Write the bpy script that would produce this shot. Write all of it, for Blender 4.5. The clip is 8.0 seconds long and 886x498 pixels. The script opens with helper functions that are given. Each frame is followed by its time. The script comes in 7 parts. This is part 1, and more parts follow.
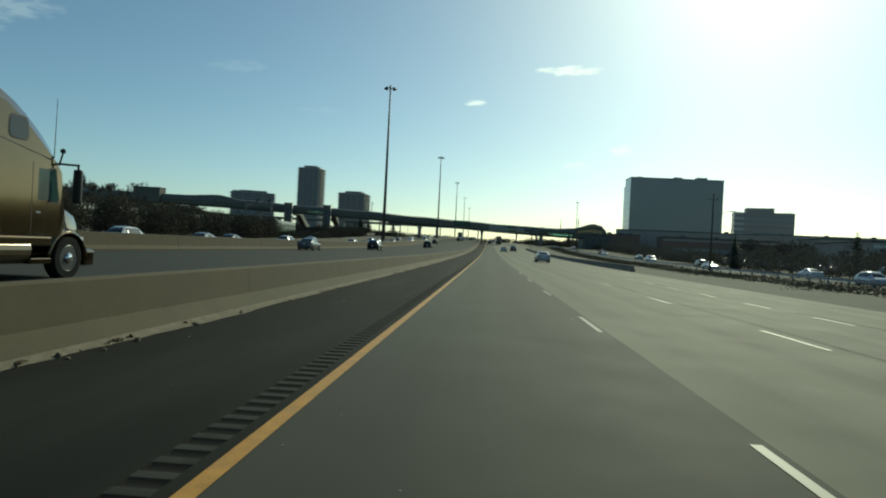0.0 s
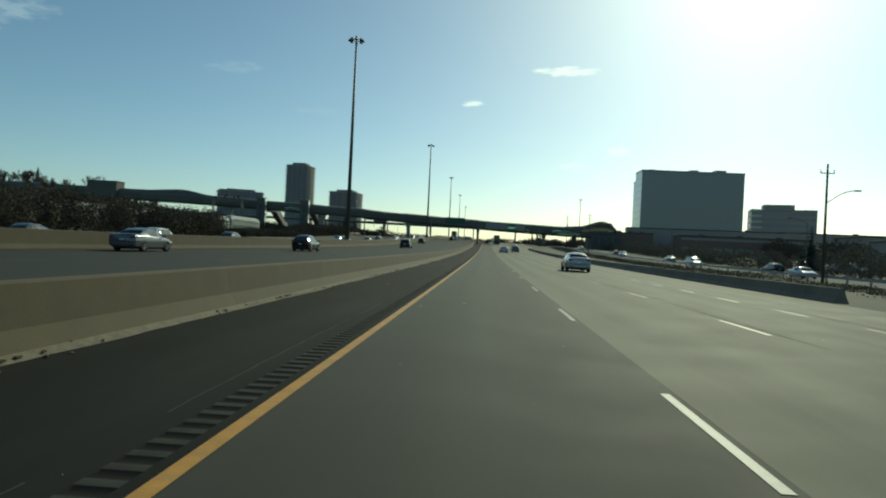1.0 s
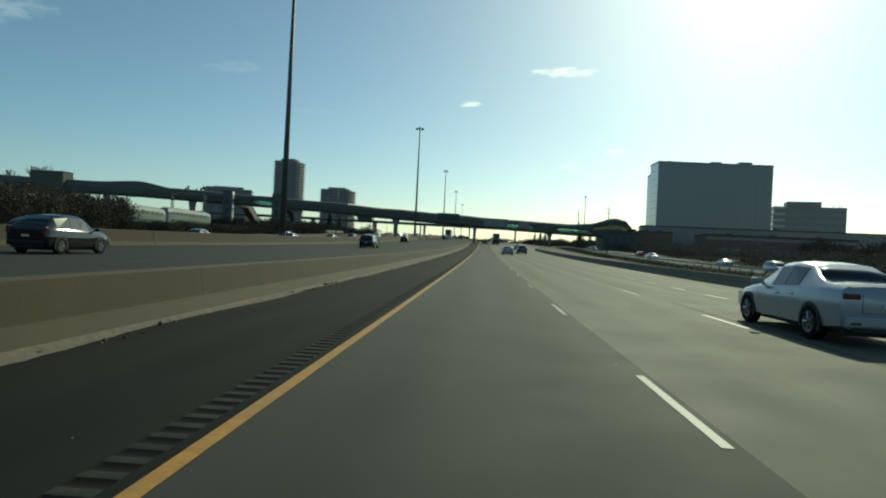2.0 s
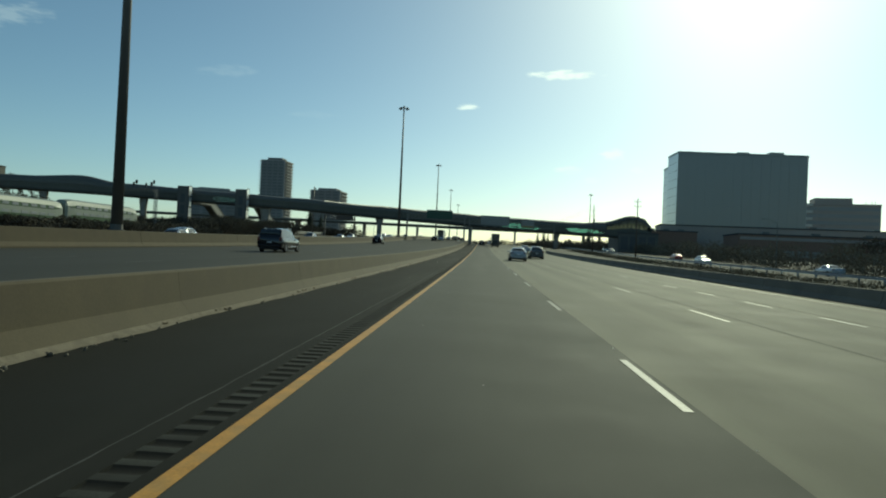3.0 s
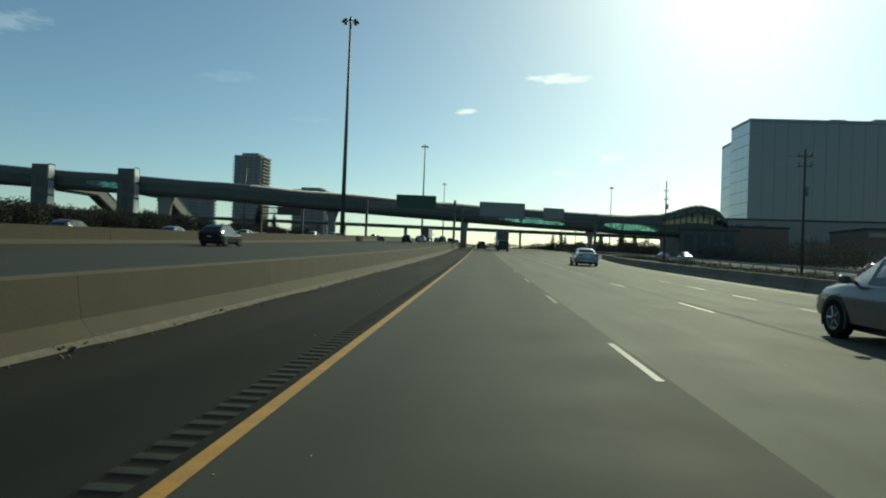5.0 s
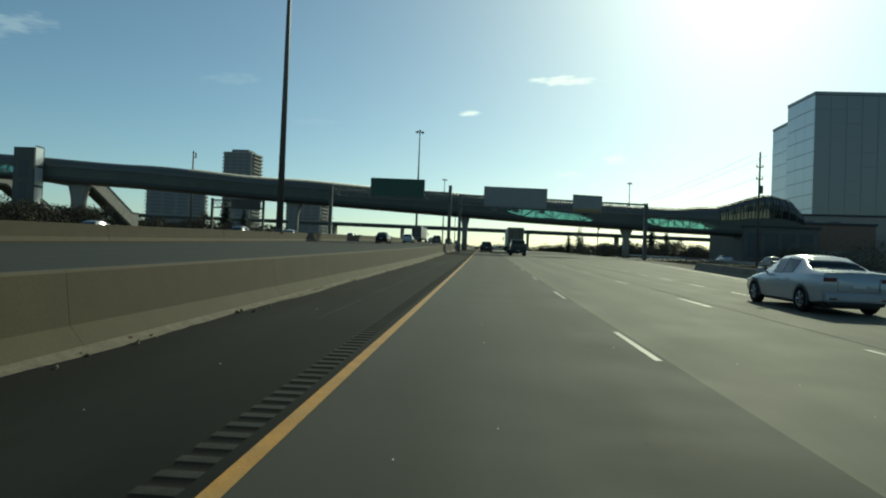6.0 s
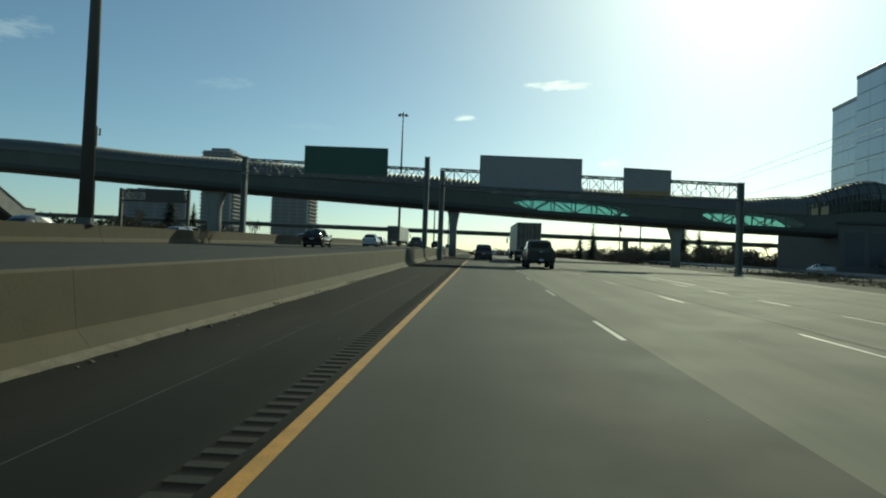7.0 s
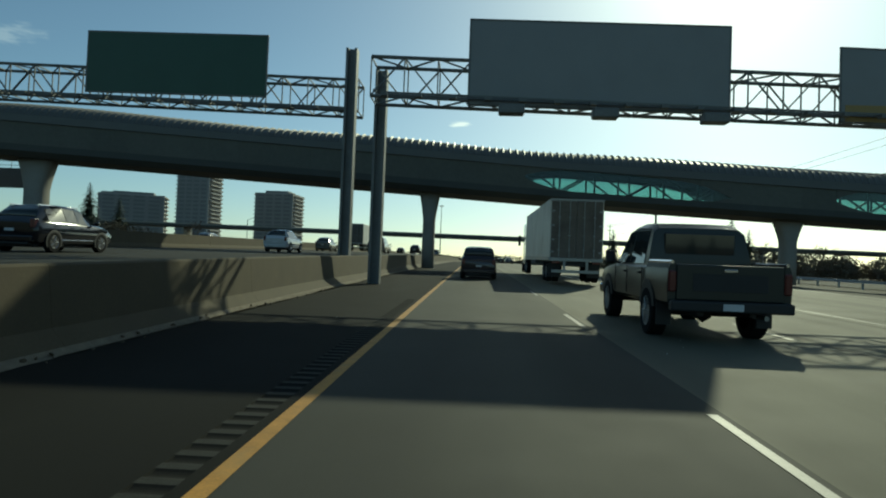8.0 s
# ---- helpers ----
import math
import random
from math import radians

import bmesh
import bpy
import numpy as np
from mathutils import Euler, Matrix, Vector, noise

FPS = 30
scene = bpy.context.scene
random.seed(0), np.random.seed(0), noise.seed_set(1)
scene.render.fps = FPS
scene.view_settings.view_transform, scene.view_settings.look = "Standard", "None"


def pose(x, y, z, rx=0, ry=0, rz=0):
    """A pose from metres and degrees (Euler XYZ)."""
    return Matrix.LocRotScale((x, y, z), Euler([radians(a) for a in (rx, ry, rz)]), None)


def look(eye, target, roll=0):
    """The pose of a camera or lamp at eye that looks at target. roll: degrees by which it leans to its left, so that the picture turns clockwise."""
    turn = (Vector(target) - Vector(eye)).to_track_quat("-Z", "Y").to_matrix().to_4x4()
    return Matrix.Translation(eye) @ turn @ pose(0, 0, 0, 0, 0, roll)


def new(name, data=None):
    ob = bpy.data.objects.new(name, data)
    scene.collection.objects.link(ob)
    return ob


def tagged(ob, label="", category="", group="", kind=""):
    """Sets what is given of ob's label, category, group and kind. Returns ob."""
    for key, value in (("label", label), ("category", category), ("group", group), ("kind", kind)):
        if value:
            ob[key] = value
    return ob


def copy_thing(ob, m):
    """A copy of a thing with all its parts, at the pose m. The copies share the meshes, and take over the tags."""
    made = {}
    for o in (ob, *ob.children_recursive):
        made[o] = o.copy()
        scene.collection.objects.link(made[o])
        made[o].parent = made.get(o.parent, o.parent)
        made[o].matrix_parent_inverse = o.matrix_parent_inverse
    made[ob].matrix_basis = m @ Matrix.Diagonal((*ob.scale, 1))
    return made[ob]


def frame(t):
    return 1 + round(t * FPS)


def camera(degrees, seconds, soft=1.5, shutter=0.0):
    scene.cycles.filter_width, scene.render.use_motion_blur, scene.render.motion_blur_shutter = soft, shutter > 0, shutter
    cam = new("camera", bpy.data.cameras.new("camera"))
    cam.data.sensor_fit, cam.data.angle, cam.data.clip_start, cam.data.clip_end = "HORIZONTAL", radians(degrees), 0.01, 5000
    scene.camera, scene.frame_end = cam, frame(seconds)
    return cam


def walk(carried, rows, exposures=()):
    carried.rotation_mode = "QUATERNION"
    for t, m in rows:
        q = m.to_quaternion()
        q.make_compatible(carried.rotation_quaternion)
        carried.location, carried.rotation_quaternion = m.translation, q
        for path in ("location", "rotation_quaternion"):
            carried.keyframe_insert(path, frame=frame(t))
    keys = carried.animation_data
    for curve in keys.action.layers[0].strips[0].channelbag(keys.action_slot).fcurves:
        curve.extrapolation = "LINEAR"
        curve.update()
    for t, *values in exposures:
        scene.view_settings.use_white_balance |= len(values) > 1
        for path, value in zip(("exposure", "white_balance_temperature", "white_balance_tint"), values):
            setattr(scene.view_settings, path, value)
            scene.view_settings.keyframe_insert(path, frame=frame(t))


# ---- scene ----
# ------------------------------------------------------------------ camera
cam = camera(70.0, 8.0, soft=2.0)
# seconds, x, y, z, yaw, pitch, roll
PATH = [
    (0, -0.02, 0.00, 1.42, 4.15, -0.05, 2.88),
    (0.5, 0.09, 18.36, 1.43, 4.06, 0.02, 2.72),
    (1, 0.20, 36.81, 1.45, 3.91, 0.03, 2.77),
    (1.5, 0.25, 55.63, 1.49, 3.75, 0.02, 2.90),
    (3, 0.16, 111.83, 1.82, 3.49, 0.35, 2.60),
    (3.5, 0.16, 130.65, 2.00, 3.30, 0.46, 2.43),
    (4, 0.16, 149.75, 2.23, 3.46, 0.59, 2.32),
    (4.5, 0.17, 168.81, 2.50, 3.40, 0.69, 2.20),
    (6, -0.17, 224.86, 3.56, 3.77, 0.89, 2.25),
    (6.5, -0.24, 243.27, 3.99, 3.84, 1.08, 2.03),
    (7, -0.25, 261.25, 4.45, 3.39, 1.32, 2.20),
    (7.5, -0.17, 279.38, 4.93, 3.15, 1.70, 2.11),
    (8, -0.09, 297.34, 5.44, 2.96, 1.87, 2.15),
]


def eye_pose(x, y, z, yaw, pitch, roll):
    return pose(x, y, z, 90 + pitch, 0, yaw) @ pose(0, 0, 0, 0, 0, roll)


walk(cam, [(r[0], eye_pose(*r[1:])) for r in PATH], [(0, 0.07, 6080, -20), (8, 0.07, 6080, -20)])

# ------------------------------------------------------------------ light
SUN_AZ, SUN_EL = 21.5, 29.6      # degrees to the right of the road, above the horizon
world = bpy.data.worlds.new("sky")
scene.world = world
world.use_nodes = True
wn, wl = world.node_tree.nodes, world.node_tree.links
wn.clear()
w_out = wn.new("ShaderNodeOutputWorld")
w_bg = wn.new("ShaderNodeBackground")
w_sky = wn.new("ShaderNodeTexSky")
w_sky.sky_type = "NISHITA"
w_sky.sun_disc = False
w_sky.sun_elevation = radians(SUN_EL)
w_sky.sun_rotation = radians(SUN_AZ)
w_sky.altitude = 100
w_sky.air_density = 0.85
w_sky.dust_density = 0.82
w_sky.ozone_density = 1.4
w_bg.inputs["Strength"].default_value = 0.08


def sky_math(op, a, b=None, c=None):
    n = wn.new("ShaderNodeMath")
    n.operation = op
    for k, v in enumerate((a, b, c)):
        if v is None:
            continue
        if isinstance(v, (int, float)):
            n.inputs[k].default_value = v
        else:
            wl.new(v, n.inputs[k])
    return n.outputs[0]


w_co = wn.new("ShaderNodeTexCoord")
w_xyz = wn.new("ShaderNodeSeparateXYZ")
wl.new(w_co.outputs["Generated"], w_xyz.inputs[0])
ahead = sky_math("MAXIMUM", w_xyz.outputs[1], 0.05)
sky_u, sky_v = sky_math("DIVIDE", w_xyz.outputs[0], ahead), sky_math("DIVIDE", w_xyz.outputs[2], ahead)
w_no = wn.new("ShaderNodeTexNoise")
w_no.inputs["Scale"].default_value, w_no.inputs["Detail"].default_value = 42, 8
w_map = wn.new("ShaderNodeMapping")
w_map.inputs["Scale"].default_value = (1, 1, 3.5)
wl.new(w_co.outputs["Generated"], w_map.inputs[0]), wl.new(w_map.outputs[0], w_no.inputs["Vector"])
ragged = sky_math("SUBTRACT", w_no.outputs[0], 0.5)
cover = None
# small fair-weather clouds: across, up, half width, half height, density
for cu, cv, ca, cb, cd in ((0.120, 0.2875, 0.045, 0.0072, 1.0), (-0.034, 0.2320, 0.0155, 0.0055, 0.8), (0.203, 0.1650, 0.02, 0.0085, 0.9), (0.130, 0.139, 0.018, 0.006, 0.5), (0.236, 0.141, 0.013, 0.005, 0.7), (0.168, 0.123, 0.014, 0.005, 0.3), (-0.42, 0.279, 0.045, 0.009, 0.06), (-0.82, 0.366, 0.085, 0.020, 0.15), (-0.90, 0.330, 0.06, 0.014, 0.12), (-0.28, 0.212, 0.035, 0.006, 0.04)):
    du = sky_math("DIVIDE", sky_math("SUBTRACT", sky_u, cu), ca)
    dv = sky_math("DIVIDE", sky_math("SUBTRACT", sky_v, cv), cb)
    rr = sky_math("ADD", sky_math("ADD", sky_math("MULTIPLY", du, du), sky_math("MULTIPLY", dv, dv)), sky_math("MULTIPLY", ragged, 5.0))
    mk = sky_math("MULTIPLY", sky_math("POWER", sky_math("MULTIPLY", sky_math("SMOOTH_MIN", sky_math("MAXIMUM", sky_math("SUBTRACT", 1.7, rr), 0.0), 1.7, 0.3), 0.6), 1.7), cd)
    cover = mk if cover is None else sky_math("MAXIMUM", cover, mk)
cover = sky_math("MULTIPLY", cover, sky_math("GREATER_THAN", w_xyz.outputs[1], 0.1))
w_mix = wn.new("ShaderNodeMix")
w_mix.data_type = "RGBA"
wl.new(cover, w_mix.inputs[0]), wl.new(w_sky.outputs[0], w_mix.inputs[6])
w_mix.inputs[7].default_value = (13.0, 12.6, 12.2, 1)
wl.new(w_mix.outputs[2], w_bg.inputs[0])
wl.new(w_bg.outputs[0], w_out.inputs[0])

sun = new("sun", bpy.data.lights.new("sun", "SUN"))
sun.data.energy, sun.data.angle, sun.data.color = 2.95, radians(0.53), (1.0, 0.86, 0.66)
s_dir = Vector((math.sin(radians(SUN_AZ)) * math.cos(radians(SUN_EL)), math.cos(radians(SUN_AZ)) * math.cos(radians(SUN_EL)), math.sin(radians(SUN_EL))))
sun.matrix_world = look(s_dir * 300 + Vector((0, 150, 0)), (0, 150, 0))


# ------------------------------------------------------------------ materials
def mat(name, color, rough=0.6, metal=0.0, vary=0.12, scale=3.0, fine=40.0, bump=0.0, stretch=(1, 1, 1), rand=0.0, spec=0.5, stain=None, stain_amount=0.0, stain_scale=0.6):
    m = bpy.data.materials.new(name)
    m.use_nodes = True
    n, l = m.node_tree.nodes, m.node_tree.links
    b = n["Principled BSDF"]
    b.inputs["Roughness"].default_value = rough
    b.inputs["Metallic"].default_value = metal
    b.inputs["Specular IOR Level"].default_value = spec
    geo = n.new("ShaderNodeTexCoord")
    mp = n.new("ShaderNodeMapping")
    mp.inputs["Scale"].default_value = stretch
    l.new(geo.outputs["Object"], mp.inputs[0])
    t1, t2 = n.new("ShaderNodeTexNoise"), n.new("ShaderNodeTexNoise")
    t1.inputs["Scale"].default_value, t2.inputs["Scale"].default_value = scale, fine
    t1.inputs["Detail"].default_value, t2.inputs["Detail"].default_value = 5, 3
    l.new(mp.outputs[0], t1.inputs["Vector"]), l.new(geo.outputs["Object"], t2.inputs["Vector"])
    add = n.new("ShaderNodeMath")
    add.operation = "ADD"
    l.new(t1.outputs["Fac"], add.inputs[0]), l.new(t2.outputs["Fac"], add.inputs[1])
    rg = n.new("ShaderNodeMapRange")
    rg.inputs["From Min"].default_value, rg.inputs["From Max"].default_value = 0.6, 1.4
    rg.inputs["To Min"].default_value, rg.inputs["To Max"].default_value = 1 - vary, 1 + vary
    l.new(add.outputs[0], rg.inputs["Value"])
    last = rg.outputs[0]
    if rand:
        oi = n.new("ShaderNodeObjectInfo")
        r2 = n.new("ShaderNodeMapRange")
        r2.inputs["To Min"].default_value, r2.inputs["To Max"].default_value = 1 - rand, 1 + rand
        l.new(oi.outputs["Random"], r2.inputs["Value"])
        mu = n.new("ShaderNodeMath")
        mu.operation = "MULTIPLY"
        l.new(last, mu.inputs[0]), l.new(r2.outputs[0], mu.inputs[1])
        last = mu.outputs[0]
    mix = n.new("ShaderNodeVectorMath")
    mix.operation = "SCALE"
    mix.inputs[0].default_value = color[:3]
    l.new(last, mix.inputs["Scale"])
    out = mix.outputs[0]
    if stain:
        t3 = n.new("ShaderNodeTexNoise")
        t3.inputs["Scale"].default_value, t3.inputs["Detail"].default_value = stain_scale, 6
        l.new(mp.outputs[0], t3.inputs["Vector"])
        r3 = n.new("ShaderNodeMapRange")
        r3.inputs["From Min"].default_value, r3.inputs["From Max"].default_value = 0.5, 0.68
        r3.inputs["To Max"].default_value = stain_amount
        l.new(t3.outputs["Fac"], r3.inputs["Value"])
        mx = n.new("ShaderNodeMix")
        mx.data_type = "RGBA"
        mx.inputs[7].default_value = (*stain[:3], 1)
        l.new(r3.outputs[0], mx.inputs[0]), l.new(out, mx.inputs[6])
        out = mx.outputs[2]
    l.new(out, b.inputs["Base Color"])
    if bump:
        bp = n.new("ShaderNodeBump")
        bp.inputs["Strength"].default_value = bump
        bp.inputs["Distance"].default_value = 0.02
        l.new(t2.outputs["Fac"], bp.inputs["Height"]), l.new(bp.outputs[0], b.inputs["Normal"])
    return m


def wheel_tracks(m, x0, lane, amount):
    """Slightly polished and slightly oily bands along each lane, broken up by slow noise."""
    n, l = m.node_tree.nodes, m.node_tree.links
    b = n["Principled BSDF"]
    src = b.inputs["Base Color"].links[0].from_socket
    co, sep = n.new("ShaderNodeTexCoord"), n.new("ShaderNodeSeparateXYZ")
    l.new(co.outputs["Object"], sep.inputs[0])

    def m2(op, a, c):
        k = n.new("ShaderNodeMath")
        k.operation = op
        for i, v in enumerate((a, c)):
            if isinstance(v, (int, float)):
                k.inputs[i].default_value = v
            elif v is not None:
                l.new(v, k.inputs[i])
        return k.outputs[0]
    mp, no = n.new("ShaderNodeMapping"), n.new("ShaderNodeTexNoise")
    mp.inputs["Scale"].default_value = (0.5, 0.03, 1)
    no.inputs["Scale"].default_value, no.inputs["Detail"].default_value = 2.0, 4
    l.new(co.outputs["Object"], mp.inputs[0]), l.new(mp.outputs[0], no.inputs["Vector"])
    wob = m2("MULTIPLY", m2("SUBTRACT", no.outputs["Fac"], 0.5), 0.9)
    ph = m2("MULTIPLY", m2("SUBTRACT", m2("ADD", sep.outputs[0], wob), x0), math.tau * 2 / lane)
    band = m2("MULTIPLY", m2("COSINE", ph, None), amount)
    patch = n.new("ShaderNodeTexNoise")
    patch.inputs["Scale"].default_value, patch.inputs["Detail"].default_value = 0.55, 10
    patch.inputs["Roughness"].default_value = 0.65
    l.new(co.outputs["Object"], patch.inputs["Vector"])
    tot = m2("ADD", m2("ADD", band, 1.0), m2("MULTIPLY", m2("SUBTRACT", patch.outputs["Fac"], 0.5), amount * 2.2))
    sc = n.new("ShaderNodeVectorMath")
    sc.operation = "SCALE"
    l.new(src, sc.inputs[0]), l.new(tot, sc.inputs["Scale"])
    l.new(sc.outputs[0], b.inputs["Base Color"])
    rr = m2("ADD", m2("MULTIPLY", m2("SUBTRACT", patch.outputs["Fac"], 0.5), 0.2), b.inputs["Roughness"].default_value)
    l.new(rr, b.inputs["Roughness"])


def worn_paint(m, bare, wear):
    """Paint rubbed through to the bare road in ragged patches, some pieces more than others."""
    n, l = m.node_tree.nodes, m.node_tree.links
    b = n["Principled BSDF"]
    src = b.inputs["Base Color"].links[0].from_socket
    co, no, oi = n.new("ShaderNodeTexCoord"), n.new("ShaderNodeTexNoise"), n.new("ShaderNodeObjectInfo")
    no.inputs["Scale"].default_value, no.inputs["Detail"].default_value, no.inputs["Roughness"].default_value = 9.0, 8, 0.7
    off = n.new("ShaderNodeVectorMath")
    off.operation = "ADD"
    l.new(co.outputs["Object"], off.inputs[0]), l.new(oi.outputs["Location"], off.inputs[1])
    l.new(off.outputs[0], no.inputs["Vector"])
    sh = n.new("ShaderNodeMath")
    sh.operation = "MULTIPLY_ADD"
    l.new(oi.outputs["Random"], sh.inputs[0])
    sh.inputs[1].default_value, sh.inputs[2].default_value = wear, -wear * 0.3
    ad = n.new("ShaderNodeMath")
    ad.operation = "ADD"
    l.new(no.outputs["Fac"], ad.inputs[0]), l.new(sh.outputs[0], ad.inputs[1])
    rg = n.new("ShaderNodeMapRange")
    rg.inputs["From Min"].default_value, rg.inputs["From Max"].default_value = 0.48, 0.60
    l.new(ad.outputs[0], rg.inputs["Value"])
    mx = n.new("ShaderNodeMix")
    mx.data_type = "RGBA"
    mx.inputs[7].default_value = (*bare, 1)
    l.new(rg.outputs[0], mx.inputs[0]), l.new(src, mx.inputs[6])
    l.new(mx.outputs[2], b.inputs["Base Color"])


def glass(name, color, rough=0.03, spec=0.7):
    """Reflecting glass, seen from outside as dark."""
    m = bpy.data.materials.new(name)
    m.use_nodes = True
    b = m.node_tree.nodes["Principled BSDF"]
    b.inputs["Base Color"].default_value = (*color, 1)
    b.inputs["Roughness"].default_value = rough
    b.inputs["Specular IOR Level"].default_value = spec
    return m


def pane_glass(name, color, rough=0.05):
    m = bpy.data.materials.new(name)
    m.use_nodes = True
    n, l = m.node_tree.nodes, m.node_tree.links
    n.clear()
    o, mx, tr, gl = n.new("ShaderNodeOutputMaterial"), n.new("ShaderNodeMixShader"), n.new("ShaderNodeBsdfTransparent"), n.new("ShaderNodeBsdfGlossy")
    fr = n.new("ShaderNodeFresnel")
    tr.inputs[0].default_value = (*color, 1)
    gl.inputs["Roughness"].default_value = rough
    l.new(fr.outputs[0], mx.inputs[0]), l.new(tr.outputs[0], mx.inputs[1]), l.new(gl.outputs[0], mx.inputs[2]), l.new(mx.outputs[0], o.inputs[0])
    return m


M = {}
M["asphalt"] = mat("asphalt", (0.0398, 0.0392, 0.0308), 0.82, spec=0.24, vary=0.28, scale=0.5, fine=160, bump=0.08, stretch=(1.6, 0.06, 1), stain=(0.034, 0.034, 0.029), stain_amount=0.5, stain_scale=0.9)
M["pavement"] = mat("pavement", (0.126, 0.119, 0.084), 0.82, spec=0.25, vary=0.22, scale=0.5, fine=160, bump=0.08, stretch=(1.6, 0.06, 1), stain=(0.085, 0.079, 0.056), stain_amount=0.6, stain_scale=0.7)
M["asphalt_new"] = mat("asphalt_new", (0.0135, 0.014, 0.012), 0.95, spec=0.12, vary=0.22, scale=0.6, fine=160, bump=0.1, stretch=(1, 0.12, 1), stain=(0.04, 0.038, 0.032), stain_amount=0.35)
wheel_tracks(M["asphalt"], 0.27, 3.74, 0.09)
wheel_tracks(M["pavement"], 4.0, 3.74, 0.10)
wheel_tracks(M["asphalt_new"], 0.0, 6.0, 0.10)
M["asphalt_far"] = mat("asphalt_far", (0.032, 0.0325, 0.0285), 0.9, spec=0.2, vary=0.15, scale=0.4, fine=30, stretch=(1.5, 0.08, 1))
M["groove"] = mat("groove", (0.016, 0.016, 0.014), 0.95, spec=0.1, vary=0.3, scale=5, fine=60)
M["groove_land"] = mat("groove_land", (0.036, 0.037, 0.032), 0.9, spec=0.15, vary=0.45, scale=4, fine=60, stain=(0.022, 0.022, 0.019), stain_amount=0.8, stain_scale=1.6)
M["seam"] = mat("seam", (0.034, 0.0335, 0.030), 0.85, vary=0.4, scale=1.5)
M["tar_worn"] = mat("tar_worn", (0.080, 0.075, 0.057), 0.85, spec=0.2, vary=0.45, scale=2.5, fine=30, stain=(0.10, 0.094, 0.07), stain_amount=0.7, stain_scale=1.5)
M["white_line"] = mat("white_line", (0.215, 0.208, 0.188), 0.6, vary=0.3, scale=6, fine=50, rand=0.18, stain=(0.16, 0.155, 0.14), stain_amount=0.6, stain_scale=5)
M["white_line_dim"] = mat("white_line_dim", (0.09, 0.088, 0.08), 0.8, spec=0.1, vary=0.3, scale=4)
M["yellow_line"] = mat("yellow_line", (0.43, 0.215, 0.032), 0.7, vary=0.3, scale=5, fine=50, stain=(0.30, 0.19, 0.06), stain_amount=0.6, stain_scale=3)
worn_paint(M["white_line"], (0.085, 0.083, 0.067), 0.5)
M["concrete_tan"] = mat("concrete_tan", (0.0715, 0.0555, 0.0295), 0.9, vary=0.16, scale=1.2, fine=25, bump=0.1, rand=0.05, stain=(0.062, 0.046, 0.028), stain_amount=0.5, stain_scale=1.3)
# paler copy of the tan concrete, with sunlight on foot and top painted in
M["concrete_foot_sunlit"] = mat("concrete_foot_sunlit", (0.228, 0.178, 0.109), 0.9, vary=0.2, scale=1.6, fine=25, bump=0.15, rand=0.06, stain=(0.096, 0.075, 0.048), stain_amount=0.6, stain_scale=2.2)
M["concrete"] = mat("concrete", (0.27, 0.26, 0.235), 0.85, vary=0.15, scale=0.7, fine=20, bump=0.2, stain=(0.2, 0.19, 0.17), stain_amount=0.5, stain_scale=0.5)
M["concrete_dim"] = mat("concrete_dim", (0.19, 0.165, 0.125), 0.9, vary=0.2, scale=0.7, fine=20, bump=0.2, rand=0.1, stain=(0.11, 0.10, 0.08), stain_amount=0.6, stain_scale=0.6)
M["grit"] = mat("grit", (0.16, 0.135, 0.095), 0.95, vary=0.4, scale=6, fine=60, bump=0.6)
M["litter"] = mat("litter", (0.085, 0.066, 0.042), 1.0, spec=0.05, vary=0.45, scale=9, fine=60)
M["grass"] = mat("grass", (0.06, 0.052, 0.032), 0.95, vary=0.35, scale=0.25, fine=8, bump=0.5, stain=(0.085, 0.07, 0.043), stain_amount=0.7, stain_scale=0.12)
M["steel"] = mat("steel", (0.30, 0.31, 0.31), 0.45, 0.9, vary=0.15, scale=2)
M["galv"] = mat("galv", (0.17, 0.172, 0.165), 0.6, 0.35, vary=0.2, scale=1.5, fine=12)
M["mast"] = mat("mast", (0.12, 0.112, 0.10), 0.6, 0.3, vary=0.15, scale=0.8)
M["bridge_clad"] = mat("bridge_clad", (0.118, 0.118, 0.10), 0.7, 0.0, spec=0.25, vary=0.14, scale=0.25, fine=3, rand=0.05)
M["bridge_roof"] = mat("bridge_roof", (0.115, 0.113, 0.10), 0.55, 0.15, vary=0.1, scale=0.5)
M["bridge_dark"] = mat("bridge_dark", (0.06, 0.062, 0.055), 0.7, 0.0, vary=0.15, scale=0.5)
M["teal_glass"] = pane_glass("teal_glass", (0.58, 0.73, 0.71))
M["vault_glass"] = pane_glass("vault_glass", (0.2, 0.21, 0.195), 0.5)
M["vault_glass"].node_tree.nodes["Glossy BSDF"].inputs[0].default_value = (0.22, 0.21, 0.19, 1)
M["sign_back"] = mat("sign_back", (0.04, 0.085, 0.058), 0.5, 0.1, vary=0.1, scale=0.8)
M["sign_blue"] = mat("sign_blue", (0.25, 0.25, 0.245), 0.5, 0.1, vary=0.1, scale=0.8)
M["facade_dark"] = mat("facade_dark", (0.235, 0.232, 0.227), 0.33, 0.53, vary=0.06, scale=0.15, fine=2)
M["facade_brown"] = mat("facade_brown", (0.33, 0.29, 0.26), 0.7, vary=0.12, scale=0.15, fine=2)
M["facade_white"] = mat("facade_white", (0.55, 0.54, 0.5), 0.6, vary=0.08, scale=0.3)
M["balcony"] = mat("balcony", (0.34, 0.33, 0.31), 0.8, vary=0.12, scale=0.5)
M["apartment_wall"] = mat("apartment_wall", (0.235, 0.233, 0.228), 0.75, vary=0.15, scale=0.1, fine=1)
